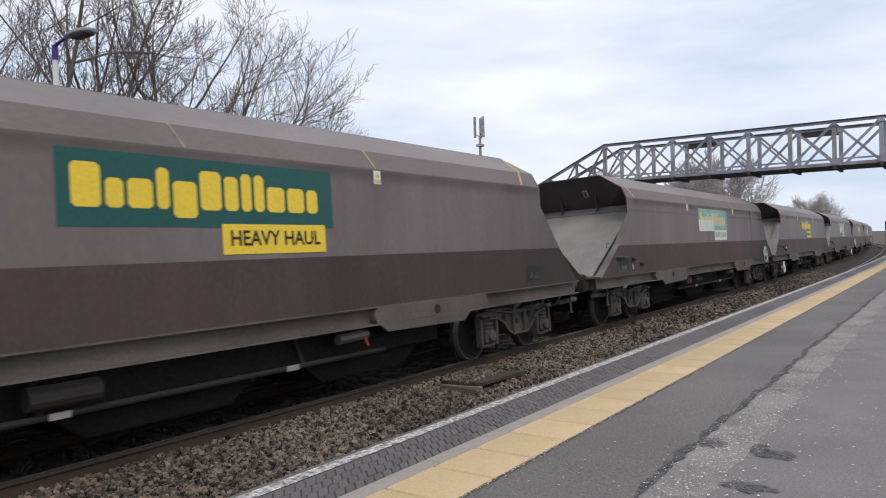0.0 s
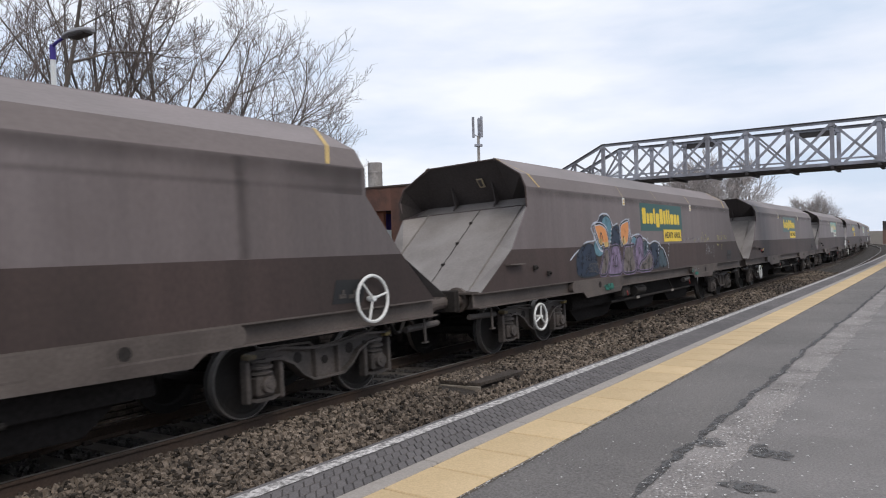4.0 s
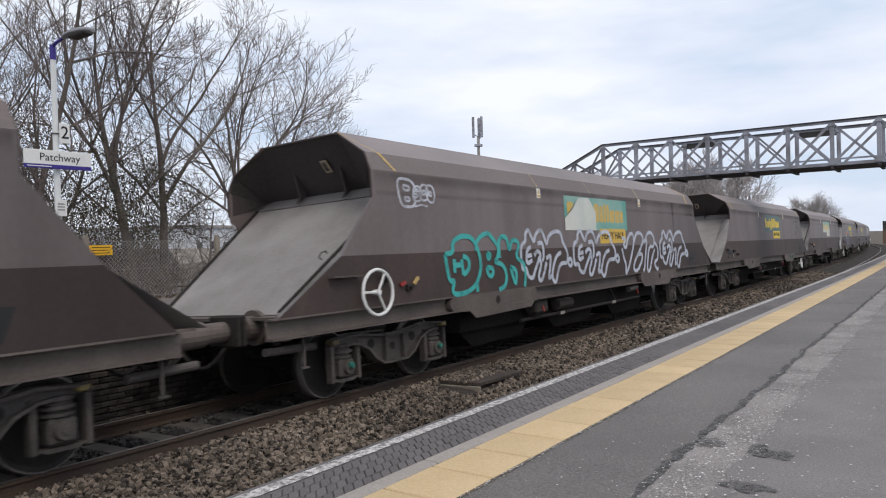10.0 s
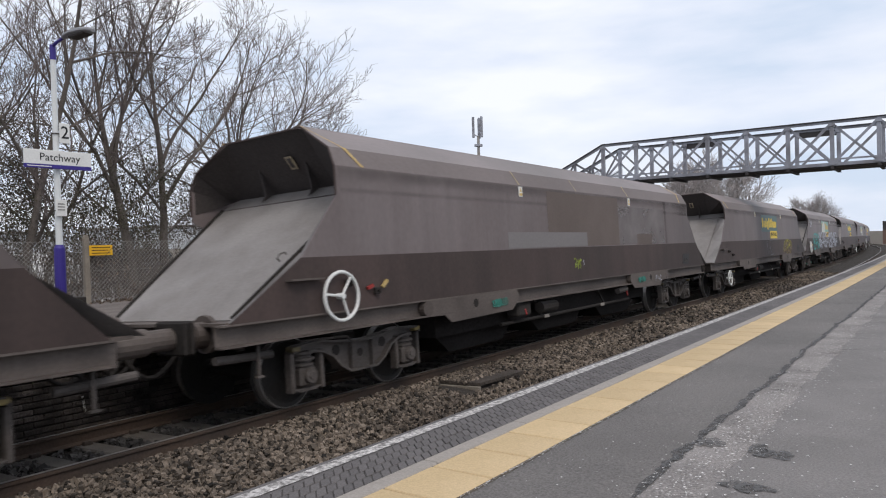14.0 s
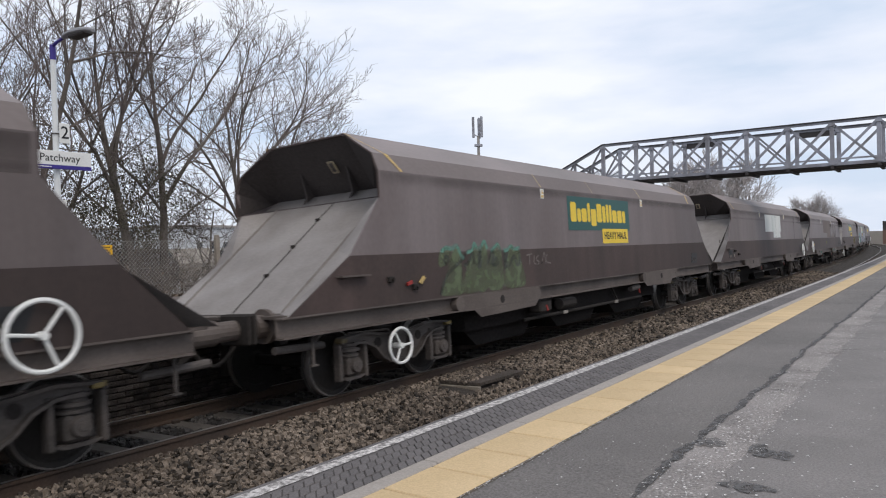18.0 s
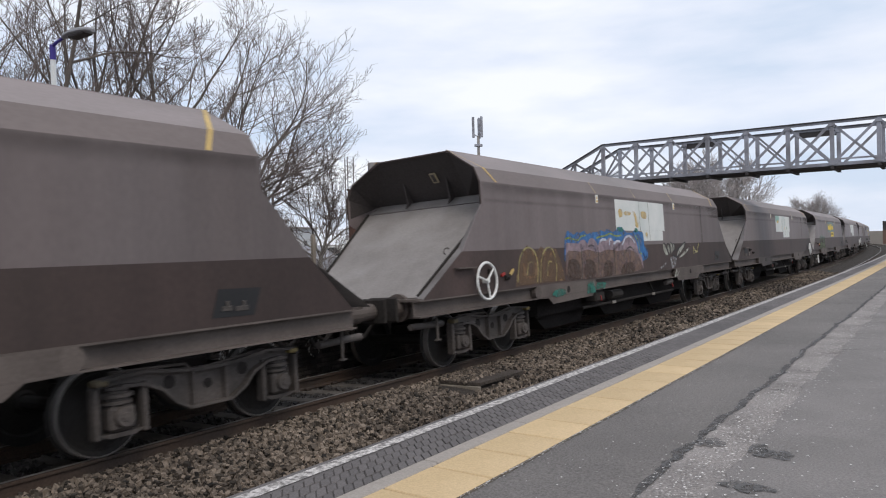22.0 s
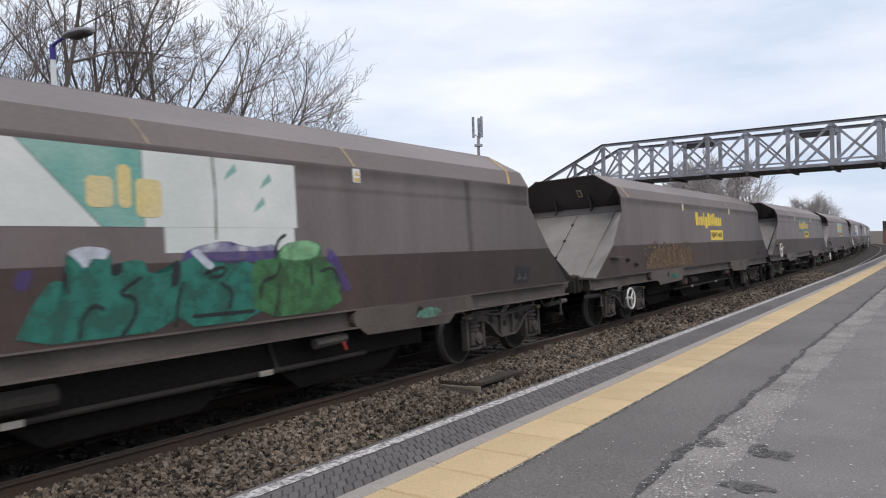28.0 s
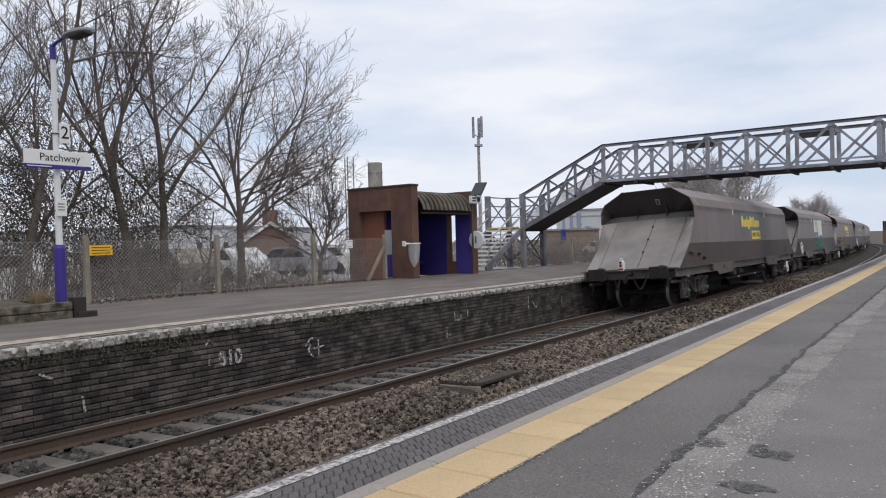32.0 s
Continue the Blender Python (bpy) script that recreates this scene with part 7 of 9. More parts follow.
M["amber_logo"] = mat("faded_amber_vinyl", (0.66, 0.42, 0.055), 0.55, 0, 8, 0.15, 0.0, 30, (0.45, 0.36, 0.16), 0.7)
M["pale_yellow"] = mat("bleached_yellow_vinyl", (0.66, 0.52, 0.20), 0.6, 0, 8, 0.15, 0.0, 30, (0.55, 0.5, 0.36), 0.7)
M["green_cap"] = mat("green_axle_cap", (0.03, 0.17, 0.075), 0.5, 0, 6, 0.1, 0.02, 40)
M["brown_patch"] = mat("brown_overpaint", (0.128, 0.098, 0.085), 0.62, 0, 6, 0.10, 0.0, 25, (0.104, 0.078, 0.066), 0.9)
M["grey_wash"] = spray("thin_grey_overpaint", (0.215, 0.19, 0.188), 0.62, 0.45, 1.2)
M["grey_patch"] = mat("pale_grey_overpaint", (0.185, 0.17, 0.168), 0.62, 0, 5, 0.08, 0.0, 25)


def clean_logo(w):
    logo_panel(w, "green_logo")
    logo_letters(w, "yellow_logo")
    name_panel(w)


def white_logo(w, seed, teal=True):
    """Panel mostly stripped to white, with torn remnants."""
    rnd = random.Random(seed)
    rect(w, "stripped_panel", 7.07, 10.28, 2.07, 2.75, "white_panel", 0.004, "white patch where the panel was stripped")
    rect(w, "stripped_panel", 8.64, 10.12, 1.83, 2.068, "white_panel", 0.004, "white patch where the panel was stripped")
    for u in (8.52, 9.14):
        pts = [(u, 2.75), (u + 0.02, 2.5), (u + 0.005, 2.3), (u + 0.025, 2.08 if u < 9 else 1.84)]
        bm = bmesh.new()
        stroke(bm, pts, 0.022, 0.0065)
        part("torn_edge", bm, M["sp_moss"], w, "dark torn vinyl edge")
    if teal:
        shape(w, "vinyl_remnant", [(7.08, 2.52), (7.50, 2.48), (7.86, 2.55), (7.90, 2.745), (7.08, 2.745)], "teal_logo", 0.006, "torn teal vinyl remnant")
        shape(w, "vinyl_remnant", [(7.35, 2.44), (7.72, 2.46), (7.68, 2.56), (7.38, 2.55)], "amber_logo", 0.007, "torn yellow vinyl remnant")
        for k in range(7):
            u, z = rnd.uniform(8.0, 9.6), rnd.uniform(2.15, 2.65)
            s = rnd.uniform(0.05, 0.16)
            shape(w, "vinyl_remnant", [(u, z), (u + s * 0.6, z - 0.02), (u + s, z + s), (u + s * 0.3, z + s * 1.3)], ("teal_logo", "amber_logo")[k % 2], 0.0062, "torn vinyl remnant")


def markings():
    W_ = WAGONS
    for n in (0, 1, 3, 5, 8, 15, -2, -4, -6):
        clean_logo(W_[n])
    # faded panels further ahead
    for n in (-1, -3, -5):
        w = W_[n]
        logo_panel(w, "teal_logo")
        logo_letters(w, "pale_yellow")
        rect(w, "residue_patch", 7.12, 8.7, 2.07, 2.40, "pale_logo", 0.009, "pale patch of bared primer")
        name_panel(w, "pale_logo", "kerb")
    # one: large colourful piece
    w = W_[1]
    clouds = (
        ([(3.47, 1.56), (3.66, 1.71), (3.86, 1.79), (4.13, 1.81), (4.34, 1.77), (4.43, 1.61), (4.45, 1.39), (4.57, 1.15), (3.44, 1.15)], "sp_navy"),
        ([(4.33, 1.76), (4.44, 1.88), (4.64, 1.84), (4.84, 1.6), (4.6, 1.52), (4.39, 1.57)], "sp_sky"),
        ([(4.62, 2.22), (4.74, 2.36), (4.95, 2.4), (5.04, 2.09), (4.8, 2.15)], "sp_navy"),
        ([(4.8, 2.2), (4.89, 2.34), (5.08, 2.39), (5.28, 2.32), (5.35, 2.13), (5.29, 1.80), (5.11, 1.80), (5.0, 2.12)], "sp_sky"),
        ([(5.23, 1.80), (5.31, 2.07), (5.48, 2.16), (5.68, 2.2), (5.80, 2.1), (5.80, 1.75), (5.36, 1.72)], "sp_navy"),
        ([(6.38, 1.70), (6.44, 1.88), (6.62, 1.95), (6.8, 1.88), (6.72, 1.68)], "sp_sky"),
        ([(7.15, 1.81), (7.39, 1.84), (7.59, 1.72), (7.57, 1.33), (7.2, 1.26)], "sp_deep"),
        ([(7.60, 1.71), (7.93, 1.8), (8.28, 1.74), (8.41, 1.54), (8.29, 1.16), (7.62, 1.16)], "sp_navy"),
        ([(8.27, 1.61), (8.57, 1.62), (8.78, 1.39), (8.85, 1.18), (8.21, 1.17)], "sp_deep"))
    for k, (pts, mt) in enumerate(clouds):
        pts = rounded(rounded(pts))
        lift = 0.0035 + 0.0002 * k
        shape(w, "graffiti_fill", pts, mt, lift, "blue spray-painted cloud")
        bm = bmesh.new()
        stroke(bm, pts, 0.026, lift + 0.0001, True)
        part("graffiti_outline", bm, M["sp_black"], w, "dark graffiti outline")
    letters = (
        ([(4.38, 2.18), (4.73, 2.22), (5.03, 2.13), (5.14, 1.85), (5.08, 1.70), (4.87, 1.68), (4.83, 1.81), (4.65, 1.74), (4.42, 2.11)], "sp_orange"),
        ([(5.8, 2.21), (6.33, 2.33), (6.36, 2.11), (6.22, 1.77), (6.06, 1.74), (5.97, 1.93), (5.85, 1.71), (5.79, 1.9)], "sp_orange"),
        ([(4.51, 1.15), (4.75, 1.49), (4.84, 1.70), (5.09, 1.71), (5.11, 1.47), (4.92, 1.14)], "sp_mud"),
        ([(4.96, 1.14), (5.16, 1.47), (5.26, 1.74), (5.63, 1.76), (5.71, 1.57), (5.8, 1.3), (5.71, 1.13), (5.3, 1.13)], "sp_lilac"),
        ([(5.78, 1.13), (5.89, 1.5), (6.01, 1.75), (6.32, 1.74), (6.63, 1.77), (6.52, 1.54), (6.62, 1.35), (6.6, 1.13)], "sp_mud"),
        ([(6.66, 1.73), (6.79, 1.89), (6.97, 1.96), (7.14, 1.89), (7.18, 1.58), (7.02, 1.29), (6.71, 1.14), (6.61, 1.24)], "sp_lilac"),
        ([(6.71, 1.14), (6.97, 1.37), (7.28, 1.43), (7.56, 1.61), (7.81, 1.4), (7.69, 1.13)], "sp_mud"))
    for k, (pts, mt) in enumerate(letters):
        pts = rounded(rounded(pts))
        lift = 0.0062 + 0.0004 * k
        shape(w, "graffiti_fill", pts, mt, lift, "spray-painted graffiti fill")
        for mt2, wd, dl in (("sp_chalk" if k < 2 else "sp_lilac", 0.075, 0.0001), ("sp_black", 0.034, 0.0002)):
            bm = bmesh.new()
            stroke(bm, pts, wd, lift + dl, True)
            part("graffiti_outline", bm, M[mt2], w, "spray-painted graffiti outline")
    for pts in ([(4.56, 1.90), (4.77, 1.91), (4.79, 1.79), (4.65, 1.77)], [(4.85, 1.83), (5.10, 1.83), (5.07, 1.73), (4.88, 1.71)], [(5.86, 1.9), (6.03, 1.95), (6.12, 1.78), (5.90, 1.75)]):
        shape(w, "graffiti_fill", rounded(pts), "sp_peach", 0.0096, "yellow spray-painted fade")
    scrawl(w, ([(4.66, 1.80), (4.68, 2.0), (4.74, 2.03), (4.82, 1.86)], [(5.93, 1.80), (5.94, 1.93), (6.0, 1.94)], [(5.38, 1.30), (5.42, 1.52), (5.52, 1.54), (5.54, 1.32), (5.38, 1.30)], [(6.86, 1.55), (6.88, 1.68), (6.95, 1.68), (6.95, 1.56), (6.86, 1.55)], [(6.22, 1.16), (6.26, 1.42), (6.36, 1.46)], [(6.95, 1.16), (7.1, 1.28), (7.3, 1.30)], [(4.80, 1.16), (4.92, 1.42)]), "sp_black", 0.03, 0.0099, "dark inner graffiti line")
    bm = bmesh.new()
    stroke(bm, flowing([(3.2, 1.50), (3.47, 1.64), (3.75, 1.72), (3.92, 1.83), (4.13, 1.85), (4.33, 1.85), (4.45, 1.9), (4.24, 2.12), (4.37, 2.22), (4.62, 2.25), (4.74, 2.39), (4.96, 2.43), (5.19, 2.41), (5.34, 2.26), (5.40, 2.16), (5.67, 2.23)]), 0.032, 0.0034)
    stroke(bm, flowing([(6.38, 2.35), (6.40, 1.96), (6.47, 1.92), (6.68, 1.98), (7.0, 2.0), (7.17, 1.90), (7.4, 1.88), (7.61, 1.74), (7.93, 1.84), (8.29, 1.79), (8.45, 1.66), (8.62, 1.64), (8.81, 1.43), (8.92, 1.26), (8.92, 1.13)]), 0.032, 0.0034)
    stroke(bm, flowing([(4.24, 2.12), (4.45, 1.86), (4.62, 1.66), (4.86, 1.62)]), 0.04, 0.0061)
    part("graffiti_outline", bm, M["sp_chalk"], w, "pale graffiti halo line")
    for u0 in (4.35, 5.2, 6.4, 7.4, 8.2, 8.95):
        bm = bmesh.new()
        for k in range(4):
            stroke(bm, [(u0 + 0.03 * k, 2.05 - 0.1 * u0 + 0.09 * k + 0.28), (u0 + 0.03 * k + 0.02, 2.09 - 0.1 * u0 + 0.09 * k + 0.28)], 0.04, 0.0096)
        part("spray_fleck", bm, M["sp_white"], w, "white spray flecks")
    scrawl(w, ([(11.27, 1.80), (11.34, 1.78), (11.45, 1.85)], [(11.97, 1.76), (12.02, 1.95), (12.17, 1.75), (12.22, 1.96)], [(12.10, 2.01), (12.14, 2.04), (12.16, 2.00), (12.11, 1.98)],
               [(12.53, 1.96), (12.37, 1.94), (12.33, 1.87), (12.48, 1.85), (12.50, 1.79), (12.31, 1.76)], [(12.62, 1.90), (12.78, 1.80)], [(12.76, 1.91), (12.64, 1.79)], [(12.63, 1.85), (12.80, 1.86)],
               [(13.76, 1.95), (13.78, 1.79)], [(13.76, 1.92), (13.89, 1.94), (13.91, 1.88), (13.80, 1.86), (13.92, 1.83), (13.79, 1.79)], [(14.01, 1.91), (14.06, 1.95), (14.07, 1.85), (13.98, 1.77)],
               [(14.16, 1.91), (14.30, 1.94), (14.31, 1.88), (14.15, 1.82), (14.30, 1.82)], [(14.42, 1.94), (14.54, 1.95), (14.45, 1.89), (14.55, 1.86), (14.42, 1.82)], [(14.60, 1.84), (14.67, 1.94), (14.76, 1.93), (14.66, 1.88), (14.80, 1.82)],
               [(14.85, 1.94), (14.92, 1.88), (14.84, 1.81)], [(14.22, 2.02), (14.29, 2.06), (14.30, 2.00)], [(13.67, 1.68), (13.87, 1.64)], [(13.77, 1.70), (13.74, 1.61)], [(14.10, 1.67), (14.30, 1.66), (14.18, 1.58), (14.22, 1.49)]),
           "sp_straw", 0.024, 0.0100, "thin yellowish chalk scrawl")
    scrawl(w, ([(11.59, 1.91), (11.63, 1.75)], [(11.57, 1.90), (11.70, 1.93), (11.74, 1.87), (11.62, 1.83), (11.77, 1.82), (11.78, 1.77), (11.65, 1.75)],
               [(12.47, 1.40), (12.45, 1.56), (12.48, 1.66), (12.62, 1.68), (12.69, 1.61), (12.64, 1.53), (12.49, 1.51)], [(12.67, 1.39), (12.72, 1.50), (12.81, 1.56)],
               [(12.75, 1.41), (12.78, 1.59), (12.87, 1.64), (12.97, 1.59), (12.99, 1.44), (12.88, 1.41)], [(13.04, 1.39), (13.03, 1.56), (13.09, 1.63), (13.28, 1.63), (13.33, 1.54), (13.25, 1.47), (13.07, 1.48)],
               [(13.24, 1.46), (13.30, 1.37), (13.18, 1.29)], [(10.21, 1.83), (10.46, 1.83), (10.74, 1.87), (10.95, 1.84), (11.27, 1.89)]),
           "sp_faint", 0.026, 0.0100, "faint pale chalk scrawl")
    scrawl(w, ([(11.07, 1.02), (11.26, 1.02), (11.21, 0.96)], [(11.26, 0.96), (11.31, 1.04), (11.53, 1.01)]), "sp_faint", 0.02, 0.0225, "faint pale scrawl on the skirt")
    for pts in ([(10.81, 0.98), (10.99, 1.03), (11.00, 0.94), (10.83, 0.94)], [(11.11, 0.92), (11.42, 0.94), (11.44, 0.85), (11.13, 0.85)]):
        shape(w, "paint_smear", rounded(pts), "sp_green", 0.0222, "smear of teal spray paint on the skirt")
    bubble_row(w, 4.05, 4.5, 1.25, 1.42, 3, "sp_mud", 0.012, 7)
    # two: half-bleached panel
    w = W_[2]
    logo_panel(w, "teal_logo")
    rect(w, "residue_patch", 7.10, 10.28, 2.07, 2.33, "pale_logo", 0.0055, "pale bleached lower half of the panel")
    logo_letters(w, "pale_yellow")
    rect(w, "residue_patch", 8.72, 10.14, 1.83, 2.066, "pale_logo", 0.006, "pale patch of bared primer")
    bm = bmesh.new()
    stroke(bm, [(9.35, 2.6), (9.40, 1.84)], 0.05, 0.0082)
    part("vinyl_remnant", bm, M["amber_logo"], w, "torn yellow strip")
    # three: pale rubbed streaks
    scrawl(W_[3], ([(13.53, 2.51), (14.11, 2.55), (14.80, 2.56)], [(14.67, 2.45), (14.27, 2.16), (13.90, 1.87)], [(14.70, 2.62), (14.75, 2.32), (14.78, 2.03)], [(14.98, 2.75), (15.21, 2.65), (15.24, 2.57)]), "sp_mist", 0.07, 0.0030, "pale rubbed streak")
    # four: three throw-ups and a tag
    w = W_[4]
    logo_panel(w, "teal_logo")
    logo_letters(w, "amber_logo")
    name_panel(w, "amber_logo")
    shape(w, "residue_patch", [(7.10, 2.07), (8.55, 2.07), (8.57, 2.45), (8.25, 2.72), (7.75, 2.70), (7.45, 2.45), (7.12, 2.30)], "pale_logo", 0.0085, "pale patch where vinyl was stripped")
    # three puffy letters in teal
    scrawl(w, (
            [(3.14, 1.71), (3.36, 1.74), (3.32, 1.88), (3.58, 1.98), (3.83, 1.96), (3.98, 1.84), (4.08, 1.61), (4.04, 1.4), (3.89, 1.22), (3.63, 1.13), (3.24, 1.13), (3.35, 1.35), (3.2, 1.31), (3.14, 1.71)],
            [(3.36, 1.64), (3.36, 1.44)], [(3.36, 1.55), (3.56, 1.55)], [(3.55, 1.63), (3.58, 1.4)], [(3.59, 1.68), (3.76, 1.62), (3.73, 1.47), (3.58, 1.4)],
            [(3.95, 1.75), (4.0, 1.93), (4.32, 2.03), (4.43, 1.95), (4.64, 1.8), (4.57, 1.61), (4.46, 1.56), (4.73, 1.52), (4.84, 1.34), (4.77, 1.17), (4.57, 1.12)],
            [(3.92, 1.29), (3.94, 1.13)], [(4.27, 1.71), (4.29, 1.6), (4.38, 1.67), (4.27, 1.71)], [(4.24, 1.49), (4.45, 1.46), (4.36, 1.32), (4.25, 1.39), (4.24, 1.49)],
            [(4.64, 1.62), (4.63, 1.95), (4.91, 1.97), (4.96, 1.69), (5.05, 1.93), (5.33, 1.85), (5.14, 1.61), (5.40, 1.54), (5.46, 1.35), (5.40, 1.12)],
            [(4.96, 1.47), (5.17, 1.4), (5.1, 1.12), (4.96, 1.47)]), "sp_teal", 0.075, 0.0100, "teal spray-painted graffiti outline")
    # one puffy word three times over, the last one squeezed
    word = (
        [(7.41, 1.4), (7.38, 1.56), (7.4, 1.81), (7.61, 1.87), (7.6, 2.0), (7.75, 2.09), (7.85, 1.95), (7.96, 1.85), (8.03, 2.0), (8.26, 2.09), (8.41, 1.96), (8.49, 1.78), (8.61, 1.98), (8.96, 2.06), (9.2, 2.02), (9.25, 1.84), (9.48, 1.67), (9.43, 1.45), (9.16, 1.47), (8.99, 1.39), (8.85, 1.14), (8.74, 1.13), (8.65, 1.25), (8.77, 1.45), (8.93, 1.61), (9.15, 1.66)],
        [(7.81, 1.78), (7.63, 1.73), (7.59, 1.48), (7.83, 1.55)], [(7.61, 1.62), (7.83, 1.64)],
        [(7.41, 1.4), (7.58, 1.44), (7.61, 1.29), (7.81, 1.23), (7.91, 1.36), (8.08, 1.52), (8.23, 1.64), (8.08, 1.72), (7.93, 1.63)],
        [(8.1, 1.83), (8.33, 1.86), (8.34, 1.58), (8.26, 1.53)], [(8.08, 1.58), (8.25, 1.51), (8.03, 1.25), (8.16, 1.16), (8.32, 1.32), (8.44, 1.5)],
        [(8.44, 1.56), (8.67, 1.64), (8.58, 1.37), (8.48, 1.2), (8.65, 1.25)], [(9.45, 1.48), (9.57, 1.56), (9.68, 1.47), (9.58, 1.38), (9.45, 1.46)])
    for k, (u0, fx, wd) in enumerate(((5.33, 0.86, 0.072), (7.38, 1.0, 0.078), (12.36, 1.0, 0.085))):
        scrawl(w, [[(u0 + (u - 7.38) * fx, z) for u, z in pts] for pts in word], "sp_chalk", wd, 0.0100 + 0.0002 * k, "pale spray-painted graffiti letter stroke")
    scrawl(w, (
            [(9.89, 1.91), (10.13, 1.89), (9.94, 1.75), (10.12, 1.67), (10.23, 1.91), (10.51, 2.04), (10.63, 1.89), (10.49, 1.6), (10.17, 1.22), (10.0, 1.12)],
            [(9.87, 1.68), (9.93, 1.45), (10.05, 1.35), (10.0, 1.12)],
            [(10.62, 1.82), (10.78, 2.02), (11.1, 2.02), (11.22, 1.88), (11.07, 1.69), (10.58, 1.38), (10.47, 1.19), (10.7, 1.14), (11.03, 1.35), (11.14, 1.54), (10.77, 1.52)],
            [(11.21, 1.81), (11.5, 1.88), (11.34, 1.57), (11.19, 1.19), (11.1, 1.12)],
            [(11.36, 1.8), (11.49, 2.02), (11.8, 2.04), (12.01, 1.87), (11.9, 1.67), (11.62, 1.72), (11.45, 1.41), (11.35, 1.12), (11.55, 1.12), (11.73, 1.4), (11.97, 1.63)],
            [(12.0, 1.79), (12.22, 1.66), (12.16, 1.37), (11.86, 1.31), (12.05, 1.12), (12.16, 1.17)]), "sp_chalk", 0.082, 0.0107, "pale spray-painted graffiti letter stroke")
    letter_row(w, 2.2, 2.5, 2.38, 2.74, "B", "sp_white", 0.04, 36, 0.05)
    letter_row(w, 2.5, 2.95, 2.42, 2.66, "eoo", "sp_white", 0.03, 37, 0.05)
    bm = bmesh.new()
    stroke(bm, [(2.5, 2.37), (2.65, 2.40), (2.8, 2.38)], 0.025, 0.01)
    part("graffiti_outline", bm, M["sp_white"], w, "white graffiti underline")
    # five: dull scrawls
    w = W_[5]
    scrawl(w, ([(8.39, 1.80), (8.33, 1.65)], [(8.47, 1.74), (8.55, 1.84), (8.57, 1.64)], [(8.68, 1.80), (8.62, 1.69)], [(8.85, 1.81), (8.92, 1.65)], [(8.69, 1.64), (9.05, 1.76)], [(8.16, 1.20), (8.27, 1.47), (8.30, 1.14)], [(8.38, 1.16), (8.44, 1.41), (8.69, 1.53), (8.58, 1.16)], [(8.99, 1.72), (8.82, 1.38), (9.04, 1.27)], [(8.56, 1.14), (9.09, 1.18)], [(7.93, 1.71), (7.98, 1.44), (7.95, 1.22)]), "sp_faint", 0.035, 0.0100, "faint pale scrawl")
    shape(w, "graffiti_fill", rounded([(11.33, 1.2), (11.5, 1.49), (11.87, 1.68), (12.51, 1.7), (13.22, 1.65), (13.39, 1.44), (13.21, 1.07), (12.17, 1.08)]), "sp_ochre", 0.0040, "thin dull yellow spray-painted patch")
    scrawl(w, ([(11.33, 1.2), (11.5, 1.49), (11.87, 1.68), (12.51, 1.7), (13.22, 1.65), (13.39, 1.44)], [(12.06, 1.34), (13.08, 1.55)]), "sp_yellow", 0.10, 0.0046, "thin yellow spray stroke")
    # six: overpainted panels
    w = W_[6]
    rect(w, "paint_patch", 7.07, 10.43, 1.76, 2.77, "brown_patch", 0.003, "brown overpainted area")
    rect(w, "paint_patch", 5.6, 8.72, 1.76, 2.03, "grey_patch", 0.0055, "pale grey overpainted strip")
    rect(w, "paint_patch", 11.5, 12.5, 1.75, 2.0, "brown_patch", 0.003, "brown overpainted patch")
    rect(w, "paint_patch", 10.45, 13.45, 1.765, 2.60, "grey_wash", 0.0026, "pale grey overpainted panel")
    scrawl(w, ([(8.04, 1.52), (8.16, 1.53), (8.10, 1.45), (8.17, 1.40), (8.05, 1.35), (8.09, 1.44)], [(8.21, 1.52), (8.21, 1.33)], [(8.34, 1.51), (8.22, 1.43), (8.32, 1.40), (8.30, 1.33)], [(8.12, 1.47), (8.37, 1.49)], [(8.10, 1.40), (8.30, 1.44)]),
           "sp_acid", 0.035, 0.0100, "thin yellow-green spray tag")
    scrawl(w, ([(8.43, 1.50), (8.45, 1.39)], [(12.52, 0.86), (12.56, 1.01), (12.64, 0.96), (12.56, 0.92)], [(12.66, 1.0), (12.70, 0.88), (12.76, 1.0), (12.80, 0.87)], [(12.84, 0.98), (12.93, 1.0), (12.86, 0.88), (12.96, 0.87)]), "sp_white", 0.018, 0.0225, "thin white spray tag")
    # seven
    white_logo(W_[7], 7, False)
    # eight: washed-out green piece
    w = W_[8]
    for k, pts in enumerate((
            [(2.79, 1.12), (3.04, 1.45), (3.12, 1.64), (3.26, 1.82), (3.35, 1.84), (3.43, 1.71), (3.40, 1.47), (3.44, 1.19), (3.44, 1.12)],
            [(3.38, 1.12), (3.51, 1.46), (3.73, 1.78), (3.80, 1.86), (3.88, 1.78), (3.88, 1.61), (3.84, 1.31), (3.84, 1.12)],
            [(3.79, 1.12), (3.87, 1.48), (3.99, 1.82), (4.10, 1.90), (4.15, 1.77), (4.15, 1.46), (4.11, 1.12)],
            [(4.08, 1.12), (4.16, 1.51), (4.38, 1.83), (4.49, 1.86), (4.57, 1.76), (4.60, 1.43), (4.60, 1.12)],
            [(4.57, 1.12), (4.69, 1.48), (4.84, 1.80), (4.94, 1.84), (4.99, 1.70), (5.17, 1.74), (5.22, 1.49), (5.34, 1.29), (5.30, 1.12)],
            [(2.84, 1.54), (2.83, 1.66), (2.91, 1.79), (3.04, 1.82), (3.19, 1.78), (3.10, 1.68), (3.07, 1.57), (2.94, 1.54)])):
        shape(w, "graffiti_fill", rounded(rounded(pts)), "sp_moss", 0.0035 + 0.0003 * k, "washed-out green spray-painted letter")
